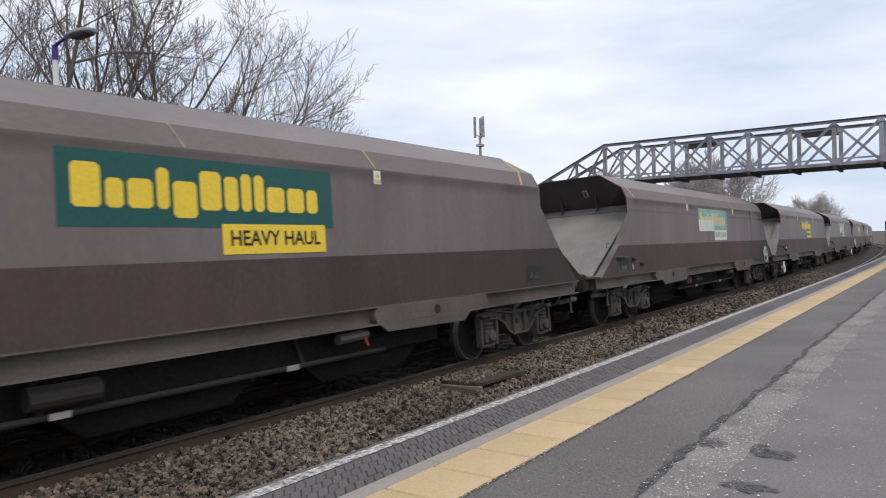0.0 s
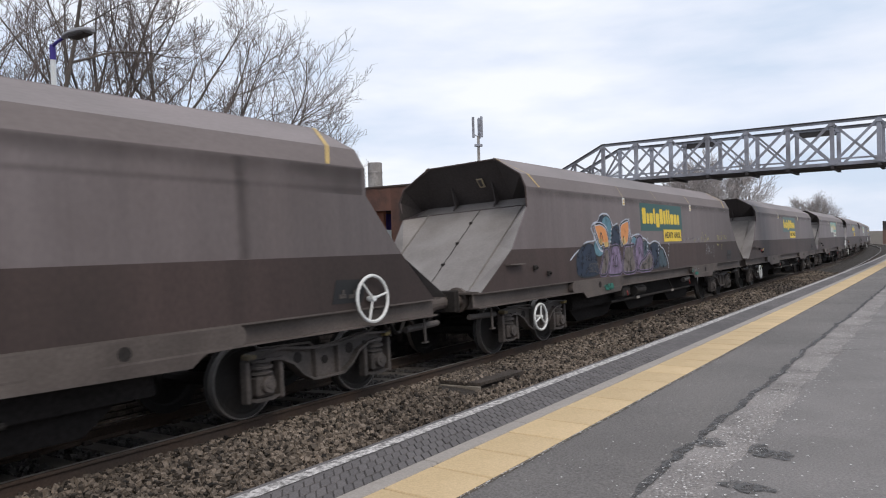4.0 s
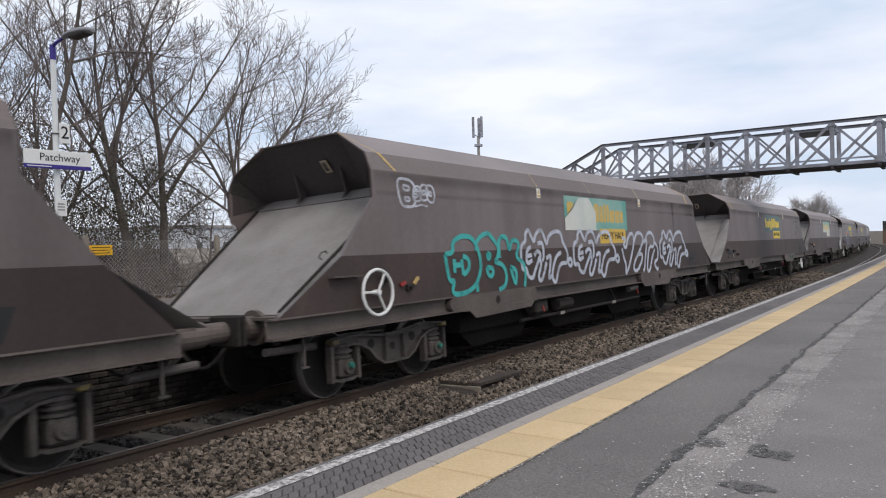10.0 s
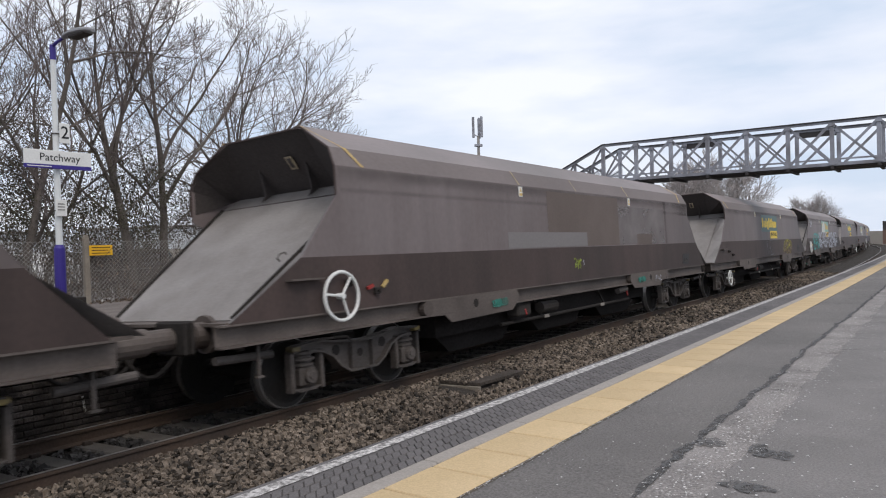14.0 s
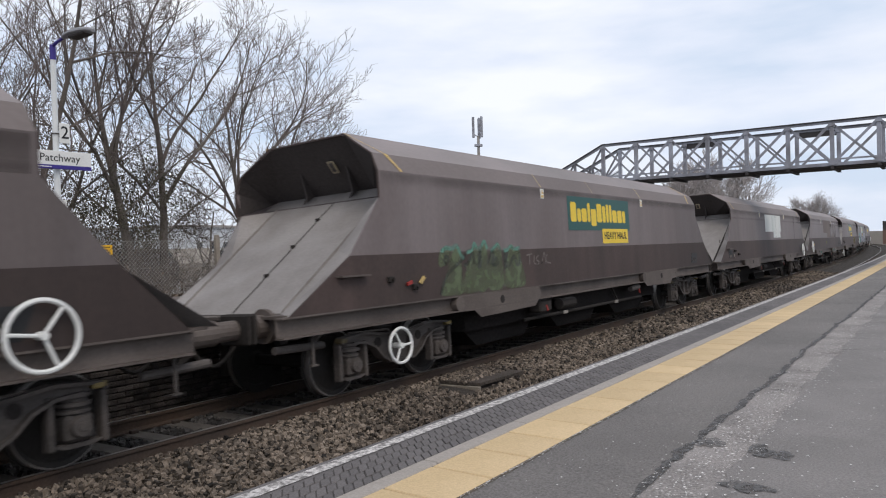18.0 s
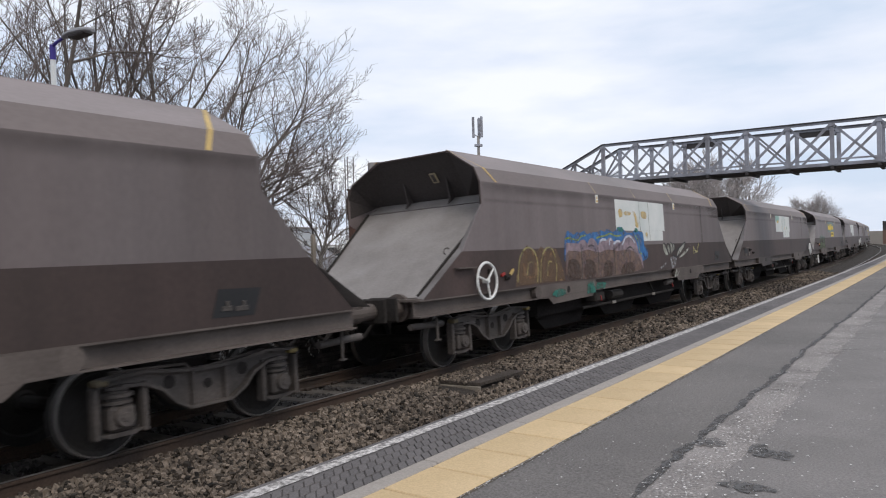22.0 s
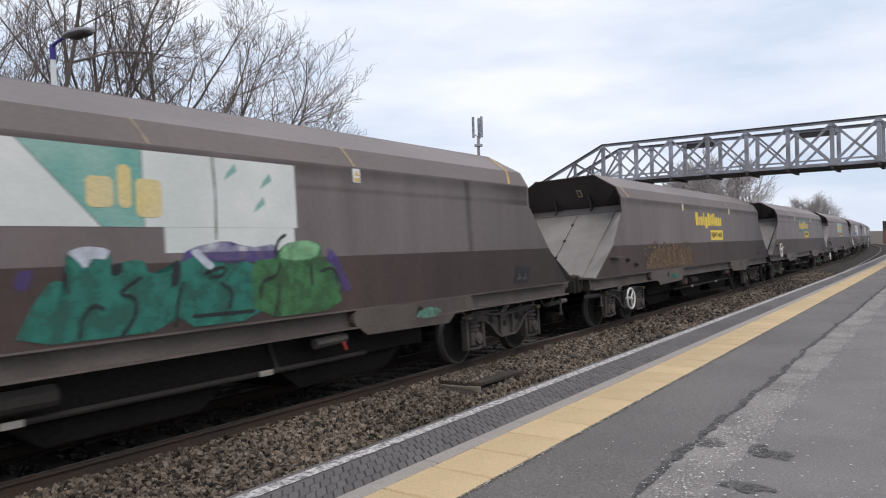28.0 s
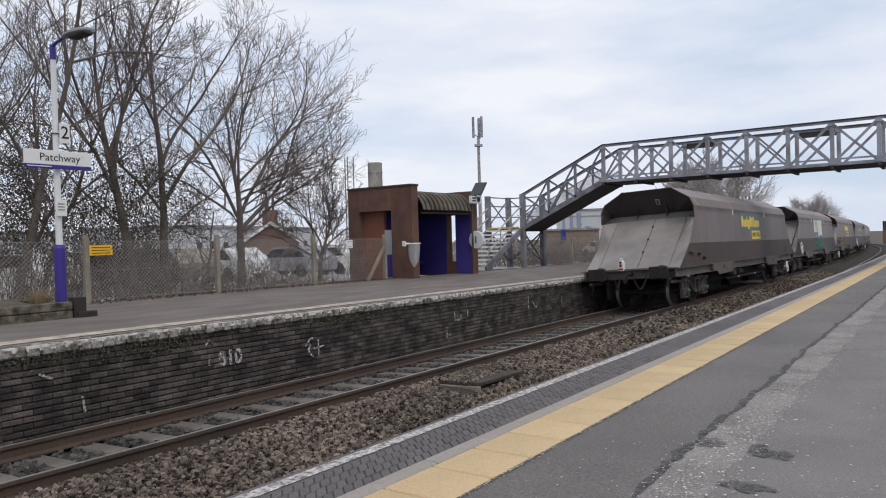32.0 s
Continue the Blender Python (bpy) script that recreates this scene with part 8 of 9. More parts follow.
    scrawl(w, ([(2.84, 1.15), (3.02, 1.44), (3.43, 1.61), (3.53, 1.71)], [(3.47, 1.54), (3.59, 1.56), (3.75, 1.76), (3.75, 1.55)], [(3.86, 1.48), (3.91, 1.74), (3.96, 1.76), (3.92, 1.48)],
               [(4.13, 1.53), (4.26, 1.72), (4.35, 1.74), (4.25, 1.52)], [(4.27, 1.52), (4.40, 1.65), (4.48, 1.51), (4.27, 1.52)], [(4.65, 1.43), (4.67, 1.71), (4.74, 1.76), (4.69, 1.45)],
               [(4.78, 1.45), (4.99, 1.70), (5.01, 1.48), (5.15, 1.50), (5.13, 1.70)], [(3.03, 1.57), (2.98, 1.59), (2.98, 1.67), (3.05, 1.69), (3.09, 1.63), (3.05, 1.59)]), "sp_dull", 0.055, 0.0060, "dark washed-out graffiti lines")
    scrawl(w, ([(2.91, 1.75), (3.04, 1.82), (3.19, 1.78), (3.31, 1.86), (3.38, 1.73), (3.48, 1.63)], [(3.56, 1.73), (3.73, 1.76), (3.78, 1.88), (3.86, 1.78)], [(3.88, 1.76), (3.99, 1.82), (4.08, 1.91), (4.15, 1.77)],
               [(4.23, 1.75), (4.38, 1.79), (4.46, 1.86), (4.55, 1.74)], [(4.65, 1.74), (4.74, 1.73), (4.87, 1.82), (4.97, 1.75), (5.19, 1.77)]), "sp_mint", 0.065, 0.0070, "pale teal edge along the graffiti")
    scrawl(w, ([(5.39, 1.64), (5.59, 1.66)], [(5.49, 1.65), (5.48, 1.48)], [(5.66, 1.63), (5.63, 1.50), (5.72, 1.48)], [(5.86, 1.65), (5.69, 1.56), (5.86, 1.51), (5.75, 1.46)], [(5.92, 1.46), (6.04, 1.73), (6.08, 1.48)], [(6.14, 1.64), (6.08, 1.50), (6.27, 1.48)]),
           "sp_mud", 0.025, 0.0100, "faint grey-green tag")
    # nine
    white_logo(W_[9], 9)
    # ten: blue and tan piece, feathered shape
    w = W_[10]
    white_logo(w, 10, False)
    for k, pts in enumerate(([(7.23, 2.54), (7.48, 2.55), (7.49, 2.39), (7.27, 2.34)], [(7.55, 2.50), (8.0, 2.50), (7.98, 2.42), (7.6, 2.40)], [(8.05, 2.53), (8.28, 2.50), (8.42, 2.29), (8.43, 2.13), (8.22, 2.15), (8.25, 2.33)], [(8.62, 2.53), (9.02, 2.52), (9.0, 2.34), (8.66, 2.36)], [(8.84, 2.02), (9.02, 2.04), (9.0, 1.86), (8.88, 1.92)])):
        shape(w, "vinyl_remnant", rounded(rounded(pts)), "sp_gold", 0.0062 + 0.0002 * k, "faded yellow vinyl smear")
    shape(w, "graffiti_fill", rounded([(4.40, 1.40), (4.47, 1.87), (4.52, 1.96), (4.63, 2.07), (4.74, 2.03), (4.93, 1.97), (5.05, 2.05), (5.14, 2.0), (5.38, 2.07), (5.48, 1.98), (5.74, 2.03), (6.05, 2.03), (6.18, 2.08), (6.39, 2.02), (6.53, 2.11), (6.81, 2.03), (7.01, 2.06), (7.17, 2.16), (7.39, 2.14), (7.55, 2.02), (8.09, 2.02), (8.26, 2.13), (8.42, 2.04), (8.7, 2.04), (8.73, 1.83), (8.67, 1.71), (8.97, 1.63), (8.89, 1.41), (8.5, 1.36)]), "sp_blue", 0.0074, "blue spray-painted halo")
    body = [(4.42, 1.12), (4.51, 1.72), (4.51, 1.83), (4.73, 1.83), (5.15, 1.81), (5.18, 1.88), (5.40, 1.89), (5.48, 1.78), (5.6, 1.9), (5.77, 1.92), (5.94, 1.84), (5.99, 1.73), (6.12, 1.88), (6.29, 1.91), (6.51, 1.86), (6.59, 1.92), (6.75, 1.92), (6.84, 1.82), (7.05, 1.86), (7.25, 1.83), (7.33, 1.77), (7.48, 1.93), (7.78, 1.99), (8.08, 1.93), (8.23, 1.79), (8.34, 1.51), (8.51, 1.51), (8.60, 1.12)]
    shape(w, "graffiti_fill", rounded(body), "sp_rose", 0.0080, "pinkish lilac spray-painted letters")
    shape(w, "graffiti_fill", rounded([(4.42, 1.12), (4.50, 1.70), (5.1, 1.64), (5.5, 1.70), (6.0, 1.60), (6.5, 1.68), (7.0, 1.62), (7.5, 1.66), (8.1, 1.60), (8.34, 1.50), (8.60, 1.12)]), "sp_rust", 0.0082, "rust-brown lower part of the graffiti")
    for k, pts in enumerate(([(4.49, 1.12), (4.55, 1.50), (4.78, 1.53), (5.08, 1.48), (5.16, 1.12)], [(5.22, 1.12), (5.31, 1.46), (5.52, 1.52), (5.85, 1.42), (5.80, 1.12)], [(6.20, 1.12), (6.26, 1.39), (6.53, 1.47), (6.76, 1.36), (6.72, 1.12)], [(7.12, 1.12), (7.2, 1.25), (7.44, 1.37), (7.97, 1.36), (8.03, 1.12)])):
        shape(w, "graffiti_fill", rounded(rounded(pts)), "sp_umber", 0.0084 + 0.0002 * k, "dark brown spray-painted shade")
    scrawl(w, ([(4.5, 1.90), (4.63, 1.93), (5.1, 1.86), (5.17, 1.95), (5.44, 1.97)], [(5.96, 1.91), (6.17, 1.95), (6.48, 1.96), (6.66, 2.02), (7.0, 1.94), (7.32, 1.97)], [(8.15, 1.97), (8.37, 1.83), (8.38, 1.56), (8.54, 1.53)]), "sp_acid", 0.032, 0.0096, "thin yellow-green outline in the halo")
    scrawl(w, ([(7.33, 1.75), (7.54, 1.92), (7.78, 1.96), (8.01, 1.88), (8.1, 1.79)], [(6.12, 1.84), (6.25, 1.89), (6.45, 1.87)], [(6.84, 1.78), (7.05, 1.85), (7.23, 1.83)], [(6.62, 1.76), (6.64, 1.88), (6.74, 1.88)]), "sp_chalk", 0.05, 0.0097, "white highlight arcs")
    scrawl(w, ([(5.16, 1.14), (5.18, 1.45), (5.2, 1.8)], [(5.53, 1.75), (5.68, 1.78), (5.84, 1.74)], [(5.92, 1.14), (6.0, 1.45), (5.99, 1.72)], [(6.84, 1.14), (6.86, 1.5), (6.84, 1.78)], [(7.36, 1.42), (7.55, 1.66), (7.82, 1.72), (8.02, 1.62)]), "sp_dull", 0.035, 0.0098, "dull dark letter edges")
    for pts in ([(7.10, 2.05), (7.12, 2.16), (7.28, 2.12), (7.38, 2.16), (7.47, 2.1), (7.46, 2.04)], [(8.13, 2.03), (8.13, 2.1), (8.24, 2.14), (8.36, 2.1), (8.36, 2.03)]):
        shape(w, "graffiti_fill", rounded(pts), "sp_green", 0.0090, "dark green overspray")
    cloud(w, 2.55, 4.4, 1.13, 1.82, "sp_brown", 16, 0.004, 0.15, "brown and yellow spray paint")
    scrawl(w, ([(2.62, 1.2), (2.72, 1.62), (3.0, 1.80), (3.3, 1.70), (3.38, 1.4), (3.3, 1.16)], [(2.95, 1.3), (3.05, 1.55), (3.18, 1.5)], [(3.42, 1.16), (3.50, 1.6), (3.75, 1.78), (4.0, 1.72), (4.1, 1.42), (4.02, 1.15)], [(3.7, 1.25), (3.76, 1.52), (3.9, 1.5)]), "sp_straw", 0.03, 0.0072, "faint tan and yellow outline")
    cloud(w, 5.3, 5.72, 0.82, 1.08, "sp_green", 17, 0.022, 0.2, "green overspray on the skirt")
    scrawl(w, ([(12.66, 1.43), (12.64, 1.51), (12.63, 1.63), (12.68, 1.64), (12.75, 1.55), (12.87, 1.49), (12.99, 1.53), (13.12, 1.65), (13.21, 1.72)], [(12.82, 1.48), (12.94, 1.50), (13.04, 1.49)]), "sp_straw", 0.05, 0.0100, "thin yellowish spray-painted shape")
    scrawl(w, ([(12.79, 1.56), (12.80, 1.65), (12.86, 1.67), (12.95, 1.65)], [(12.16, 1.60), (12.24, 1.66), (12.36, 1.66)]), "sp_faint", 0.035, 0.0100, "faint pale arc")
    # burst of feathers
    feathers = ([(10.07, 1.74), (10.19, 1.73), (10.38, 1.54), (10.43, 1.45), (10.22, 1.47), (10.08, 1.61)], [(10.36, 1.75), (10.50, 1.73), (10.59, 1.57), (10.56, 1.46), (10.45, 1.57)],
                [(10.67, 1.79), (10.80, 1.74), (10.84, 1.56), (10.69, 1.47), (10.66, 1.63)], [(10.87, 1.75), (10.96, 1.72), (10.93, 1.56), (10.86, 1.58)],
                [(11.13, 1.45), (11.41, 1.63), (11.79, 1.74), (11.97, 1.79), (11.86, 1.67), (11.46, 1.51), (11.20, 1.40)], [(11.22, 1.35), (11.84, 1.53), (12.20, 1.61), (12.07, 1.51), (11.59, 1.39)],
                [(9.58, 1.12), (10.10, 1.26), (10.35, 1.30), (10.09, 1.19), (9.75, 1.12)], [(10.52, 1.43), (11.16, 1.40), (10.92, 1.14), (10.65, 1.12)])
    for k, pts in enumerate(feathers):
        shape(w, "graffiti_fill", rounded(pts), "sp_faint" if k > 5 else "sp_bone", 0.0040 + 0.0003 * k, "pale feather-like spray-painted stroke")
    for pts in ([(10.81, 0.86), (10.79, 0.96), (10.94, 1.07), (11.04, 1.07), (10.96, 0.94)], [(10.95, 0.91), (11.18, 1.03), (11.23, 1.02), (11.02, 0.89)]):
        shape(w, "graffiti_fill", rounded(pts), "sp_bone", 0.0224, "pale feather tip on the skirt")
    scrawl(w, ([(10.10, 1.76), (10.24, 1.75), (10.44, 1.48)], [(10.41, 1.75), (10.57, 1.73), (10.62, 1.50)], [(10.67, 1.78), (10.83, 1.72), (10.87, 1.53)], [(10.88, 1.75), (10.98, 1.70), (10.94, 1.54)],
               [(11.08, 1.55), (11.48, 1.66), (11.87, 1.77), (11.96, 1.77), (11.69, 1.59)], [(10.76, 1.47), (11.15, 1.36), (11.39, 1.54)]), "sp_black", 0.035, 0.0090, "dark feather edges")
    # eleven: torn panel
    w = W_[11]
    logo_panel(w, "teal_logo")
    logo_letters(w, "amber_logo")
    name_panel(w, "amber_logo")
    shape(w, "residue_patch", [(7.27, 2.71), (7.72, 2.715), (8.15, 2.30), (8.12, 2.08), (7.98, 2.08), (7.95, 2.30)], "pale_logo", 0.0085, "white torn slash across the panel")
    shape(w, "residue_patch", [(7.14, 2.40), (7.45, 2.25), (7.8, 2.08), (7.5, 2.08)], "pale_logo", 0.0085, "white torn slash across the panel")
    bubble_row(w, 5.3, 6.0, 0.84, 0.98, 4, "sp_white", 0.02, 81)
    cloud(w, 5.1, 5.7, 0.82, 1.08, "sp_green", 21, 0.007, 0.2, "green overspray on the skirt")
    # twelve: weathered panel
    w = W_[12]
    logo_panel(w, "teal_dark")
    logo_letters(w, "amber_logo")
    name_panel(w, "amber_logo")
    # thirteen: letters left on the bare side, dusty scrawl
    w = W_[13]
    logo_letters(w, "yellow_logo")
    name_panel(w)
    cloud(w, 2.9, 6.9, 1.13, 1.80, "sp_brown", 22, 0.0035, 0.2, "rusty yellow spray paint")
    letter_row(w, 3.0, 6.7, 1.16, 1.75, "smtne", "sp_ochre", 0.05, 91)
    # fourteen: stripped panel and a green piece
    w = W_[14]
    rect(w, "stripped_panel", 8.27, 10.1, 2.07, 2.76, "white_panel", 0.004, "white patch where the panel was stripped")
    rect(w, "stripped_panel", 8.46, 10.05, 1.83, 2.068, "white_panel", 0.004, "white patch where the panel was stripped")
    shape(w, "stripped_panel", [(6.9, 2.07), (7.86, 2.07), (7.2, 2.76), (6.92, 2.76)], "white_panel", 0.004, "white patch where the panel was stripped")
    shape(w, "logo_panel", [(7.87, 2.07), (8.26, 2.07), (8.26, 2.76), (7.21, 2.76)], "teal_logo", 0.004, "faded teal vinyl remnant")
    logo_letters(w, "pale_yellow", 2, 5)
    bm = bmesh.new()
    stroke(bm, [(9.02, 2.76), (9.04, 2.4), (9.02, 1.95)], 0.025, 0.0065)
    part("torn_edge", bm, M["sp_moss"], w, "dark torn vinyl edge")
    for u, z in ((9.15, 2.62), (9.6, 2.55), (9.5, 2.3)):
        shape(w, "vinyl_remnant", [(u, z - 0.08), (u + 0.16, z + 0.02), (u + 0.14, z + 0.10), (u + 0.04, z)], "teal_logo", 0.0062, "torn teal remnant")
    for k, (pts, mt, lb) in enumerate((
            ([(7.13, 1.60), (7.18, 1.73), (7.3, 1.72), (7.23, 1.55)], "sp_violet", "violet overspray"),
            ([(8.60, 1.72), (8.68, 1.87), (9.14, 1.95), (9.41, 1.86), (9.8, 1.91), (9.79, 1.72)], "sp_violet", "violet overspray"),
            ([(10.50, 1.86), (10.66, 1.80), (10.80, 1.55), (10.92, 1.29), (10.61, 1.40)], "sp_violet", "violet overspray"),
            ([(7.10, 1.13), (7.29, 1.48), (7.43, 1.64), (7.55, 1.61), (7.54, 1.86), (7.71, 1.89), (7.93, 1.87), (7.92, 1.63), (8.02, 1.77), (8.24, 1.78), (8.27, 1.65), (8.49, 1.66), (8.57, 1.77), (8.69, 1.73), (8.58, 1.13)], "sp_green", "teal green spray-painted body"),
            ([(8.62, 1.74), (8.77, 1.80), (9.12, 1.70), (9.44, 1.74), (9.55, 1.5), (9.50, 1.13), (8.52, 1.13)], "sp_green", "teal green spray-painted body"),
            ([(9.42, 1.73), (9.8, 1.75), (9.87, 1.9), (10.21, 1.94), (10.43, 1.9), (10.46, 1.74), (10.7, 1.58), (10.73, 1.13), (9.45, 1.13)], "sp_leaf", "leaf green spray-painted body"),
            ([(7.55, 1.86), (7.71, 1.91), (7.93, 1.88), (7.88, 1.78), (7.78, 1.82), (7.7, 1.71), (7.64, 1.79)], "sp_chalk", "white spray highlight"),
            ([(9.78, 1.76), (9.91, 1.9), (10.21, 1.94), (10.43, 1.89), (10.38, 1.74), (10.02, 1.71)], "sp_lime", "pale green spray highlight"),
            ([(8.71, 1.84), (8.81, 1.87), (8.88, 1.79), (8.99, 1.7), (8.92, 1.65), (8.81, 1.75)], "sp_chalk", "white spray highlight"),
            ([(8.48, 1.49), (8.53, 1.76), (8.61, 1.76), (8.59, 1.56)], "sp_black", "dark spray-painted wedge"),
            ([(7.92, 1.64), (7.95, 1.75), (8.04, 1.76), (8.02, 1.66)], "sp_black", "dark spray-painted wedge"))):
        shape(w, "graffiti_fill", rounded(pts), mt, 0.0066 + 0.0003 * k, lb)
    scrawl(w, ([(7.54, 1.69), (7.55, 1.52)], [(8.21, 1.63), (7.96, 1.49), (8.14, 1.46), (8.14, 1.29), (7.99, 1.13)], [(7.63, 1.15), (7.66, 1.33), (7.76, 1.42), (7.85, 1.37)], [(8.52, 1.15), (8.56, 1.4), (8.63, 1.56)], [(8.85, 1.62), (9.12, 1.7), (9.08, 1.59), (8.92, 1.59)], [(9.04, 1.53), (9.19, 1.44), (9.13, 1.28)], [(9.52, 1.33), (9.56, 1.53), (9.77, 1.55), (9.82, 1.7)], [(9.72, 1.14), (9.8, 1.49)], [(10.26, 1.69), (10.27, 1.43)], [(10.4, 1.58), (10.63, 1.63), (10.69, 1.44)], [(8.7, 1.23), (9.44, 1.22)], [(9.75, 1.79), (9.8, 1.94), (9.92, 2.0)]), "sp_black", 0.035, 0.0104, "dark graffiti line")
    # thin weld seams and stray paint on the skirts
    w = W_[12]
    for u0, u1, z0, z1 in ((2.3, 6.9, 2.02, 2.032), (10.9, 14.6, 2.02, 2.032), (4.30, 4.32, 1.78, 2.74), (10.68, 10.70, 1.78, 2.6)):
        rect(w, "weld_seam", u0, u1, z0, z1, "steel_mid", 0.003, "thin dark weld seam")
    for n, u, z, mt in ((1, 4.95, 0.90, "sp_green"), (6, 5.2, 0.92, "sp_green"), (6, 11.6, 0.95, "sp_green"), (12, 5.1, 0.93, "sp_mint"), (13, 5.0, 0.92, "sp_green"), (14, 12.4, 0.93, "sp_mint"), (3, 12.6, 0.95, "sp_green"), (10, 4.1, 0.93, "sp_green"), (10, 6.0, 0.95, "sp_green")):
        pts = rounded(bubble(random.Random(int(u * 10 + n)), u, z, 0.5, 0.13, 0.2, 4))
        shape(W_[n], "paint_smear", pts, mt, 0.022, "smear of spray paint on the skirt")
    # ends: handwheels, seams and lamps
    for n in (0, 1, 5, 8, 11, 13, -2):
        handwheel(W_[n], 1.95, 0.56, -1.36, 0.4 + n)
    for n in (2, 3, 7, 9, -1, -3):
        front_pockets(W_[n])
    for n in (3, 15, -3):
        handwheel(W_[n], L - 1.36, 0.56, -1.36, 0.9 + n)
    for n in (4, 6, 10, 12, 14, -4):
        handwheel(W_[n], 1.57, 1.28, -1.47, 1.2 + n, 0.28)
    for n in (2, 7, 9, -1, -5):
        handwheel(W_[n], L - 1.32, 1.21, -1.47, 0.3 + n, 0.28)
    for n, big, ends in ((15, 1, (1.295, 3.155, L - 2.76)), (4, 0, (1.295, 3.155)), (2, 0, (1.295, 3.155)), (12, 1, (1.295, 3.155, L - 2.76, L - 0.90))):
        for a in ends:
            bm = bmesh.new()
            rod(bm, (a, -1.20, 0.42), (a, -1.238, 0.42), 0.055 if big else 0.045, 0.04 if big else 0.035, 14)
            part("axle_cap", bm, M["green_cap"] if big else M["sp_green"], W_[n], "green axle end cap")
    for n in range(FIRST, LAST + 1):
        if n % 2 == 0:
            for d, mt, lb in ((0.0, "yellow_mark", "yellow cock handle"), (-0.28, "red", "small red handle")):
                bm = bmesh.new()
                beam(bm, (2.35 + d, -W - 0.03, 1.34), (2.45 + d, -W - 0.03, 1.42 if d == 0 else 1.37), 0.03, 0.04)
                part("cock_handle", bm, M[mt], W_[n], lb)
    lamp = rect(W_[15], "tail_lamp", 0, 0.001, 1, 1.001, "white", 0.0, "white tail lamp case with red marks")
    lamp.data = tail_lamp_mesh()
    for z, r, nm in ((1.32, 0.032, "lens"), (1.235, 0.045, "lens")):
        bm = bmesh.new()
        rod(bm, (-0.005, 0.23, z), (-0.025, 0.23, z), r, n=14)
        part(nm, bm, M["red"] if z < 1.3 else M["black"], lamp, "round lamp lens")
    bm = bmesh.new()
    box(bm, -0.01, -0.003, 0.165, 0.295, 1.11, 1.16)
    part("red_band", bm, M["red"], lamp)


def tail_lamp_mesh():
    bm = bmesh.new()
    prism(bm, [(0.16, 1.09), (0.30, 1.09), (0.30, 1.32), (0.26, 1.38), (0.20, 1.38), (0.16, 1.32)], 0.0, 0.13, "x")
    ring(bm, (0.065, 0.23, 1.395), 0.04, 0.010, "x", 12, 5)
    return mesh_of("tail_lamp", bm, M["white"])


M["teal_dark"] = mat("weathered_green_vinyl", (0.05, 0.15, 0.14), 0.55, 0, 8, 0.16, 0.0, 30, (0.10, 0.16, 0.15), 0.8)


def locomotive():
    t = thing("diesel_locomotive", Matrix(), "green and yellow diesel freight locomotive at the head", "locomotive")
    bm = bmesh.new()
    prism(bm, [(-1.32, 1.15), (1.32, 1.15), (1.32, 2.9), (0.9, 3.6), (-0.9, 3.6), (-1.32, 2.9)], 1.9, 19.0, "x")
    part("body", bm, M["loco_green"], t, "dark green body side")
    for a, b, nm in ((0.3, 1.895, "cab"), (19.005, 20.6, "cab")):
        bm = bmesh.new()
        prism(bm, [(-1.32, 1.15), (1.32, 1.15), (1.32, 2.9), (0.9, 3.55), (-0.9, 3.55), (-1.32, 2.9)], a, b, "x")
        cab = part(nm, bm, M["yellow_logo"], t, "yellow cab end")
        e = a - 0.01 if a < 1 else b + 0.01
        for s in (-0.6, 0.6):
            bm = bmesh.new()
            box(bm, min(e, e + 0.012), max(e, e + 0.012), s - 0.45, s + 0.45, 2.4, 3.1)
            part("windscreen", bm, M["glass"], cab)
    bm = bmesh.new()
    box(bm, 0.3, 20.6, -1.25, 1.25, 0.85, 1.145)
    part("underframe", bm, M["under"], t)
    for s in (-1, 1):
        bm = bmesh.new()
        box(bm, 7, 13.5, *sorted((s * 1.322, s * 1.33)), 2.0, 2.7)
        part("side_grille", bm, M["yellow_logo"], t, "yellow side marking")
    bm = bmesh.new()
    box(bm, 8, 13, -1.1, 1.1, 0.3, 0.845)
    part("fuel_tank", bm, M["under"], t)
    for c in (3.6, 17.3):
        bm = bmesh.new()
        box(bm, c - 2.3, c + 2.3, -1.1, 1.1, 0.45, 0.84)
        bg_ = part("bogie", bm, M["under"], t)
        for a in (-1.7, 0, 1.7):
            bm = bmesh.new()
            lathe(bm, [(0.2, -0.8), (0.5, -0.79), (0.5, 0.79), (0.2, 0.8)], (c + a, 0, 0.5), "y", 20)
            part("wheelset", bm, M["wheel"], bg_)
    return t


def build_train():
    plain = (2, 4, 6, 7, 9, 10, 12, 14, -1, -4, -5)
    bases = {}
    for n in range(FIRST, LAST + 1):
        kind = n in plain
        if kind not in bases:
            bases[kind] = WAGONS[n] = build_wagon(kind)
        else:
            WAGONS[n] = copy_thing(bases[kind], Matrix())
    markings()
    remarks = {0: "with a clean green and yellow panel", 1: "with a colourful spray-painted piece", 2: "with a bleached teal panel", 3: "with a clean green panel", 4: "with white and teal graffiti", 5: "with clean green panel and pale scrawls", 6: "with brown overpainted panels", 7: "with a white stripped panel", 8: "with washed-out green graffiti", 9: "with a torn white panel", 10: "with blue and tan graffiti", 11: "with a torn teal panel", 12: "with a weathered teal panel", 13: "with rusty yellow scrawl", 14: "with green graffiti and torn panel", 15: "with a tail lamp on its headstock"}
    for n, w in WAGONS.items():
        tagged(w, "weathered grey coal hopper " + remarks.get(n, "with a coloured side panel"))


build_train()
LOCO = locomotive()


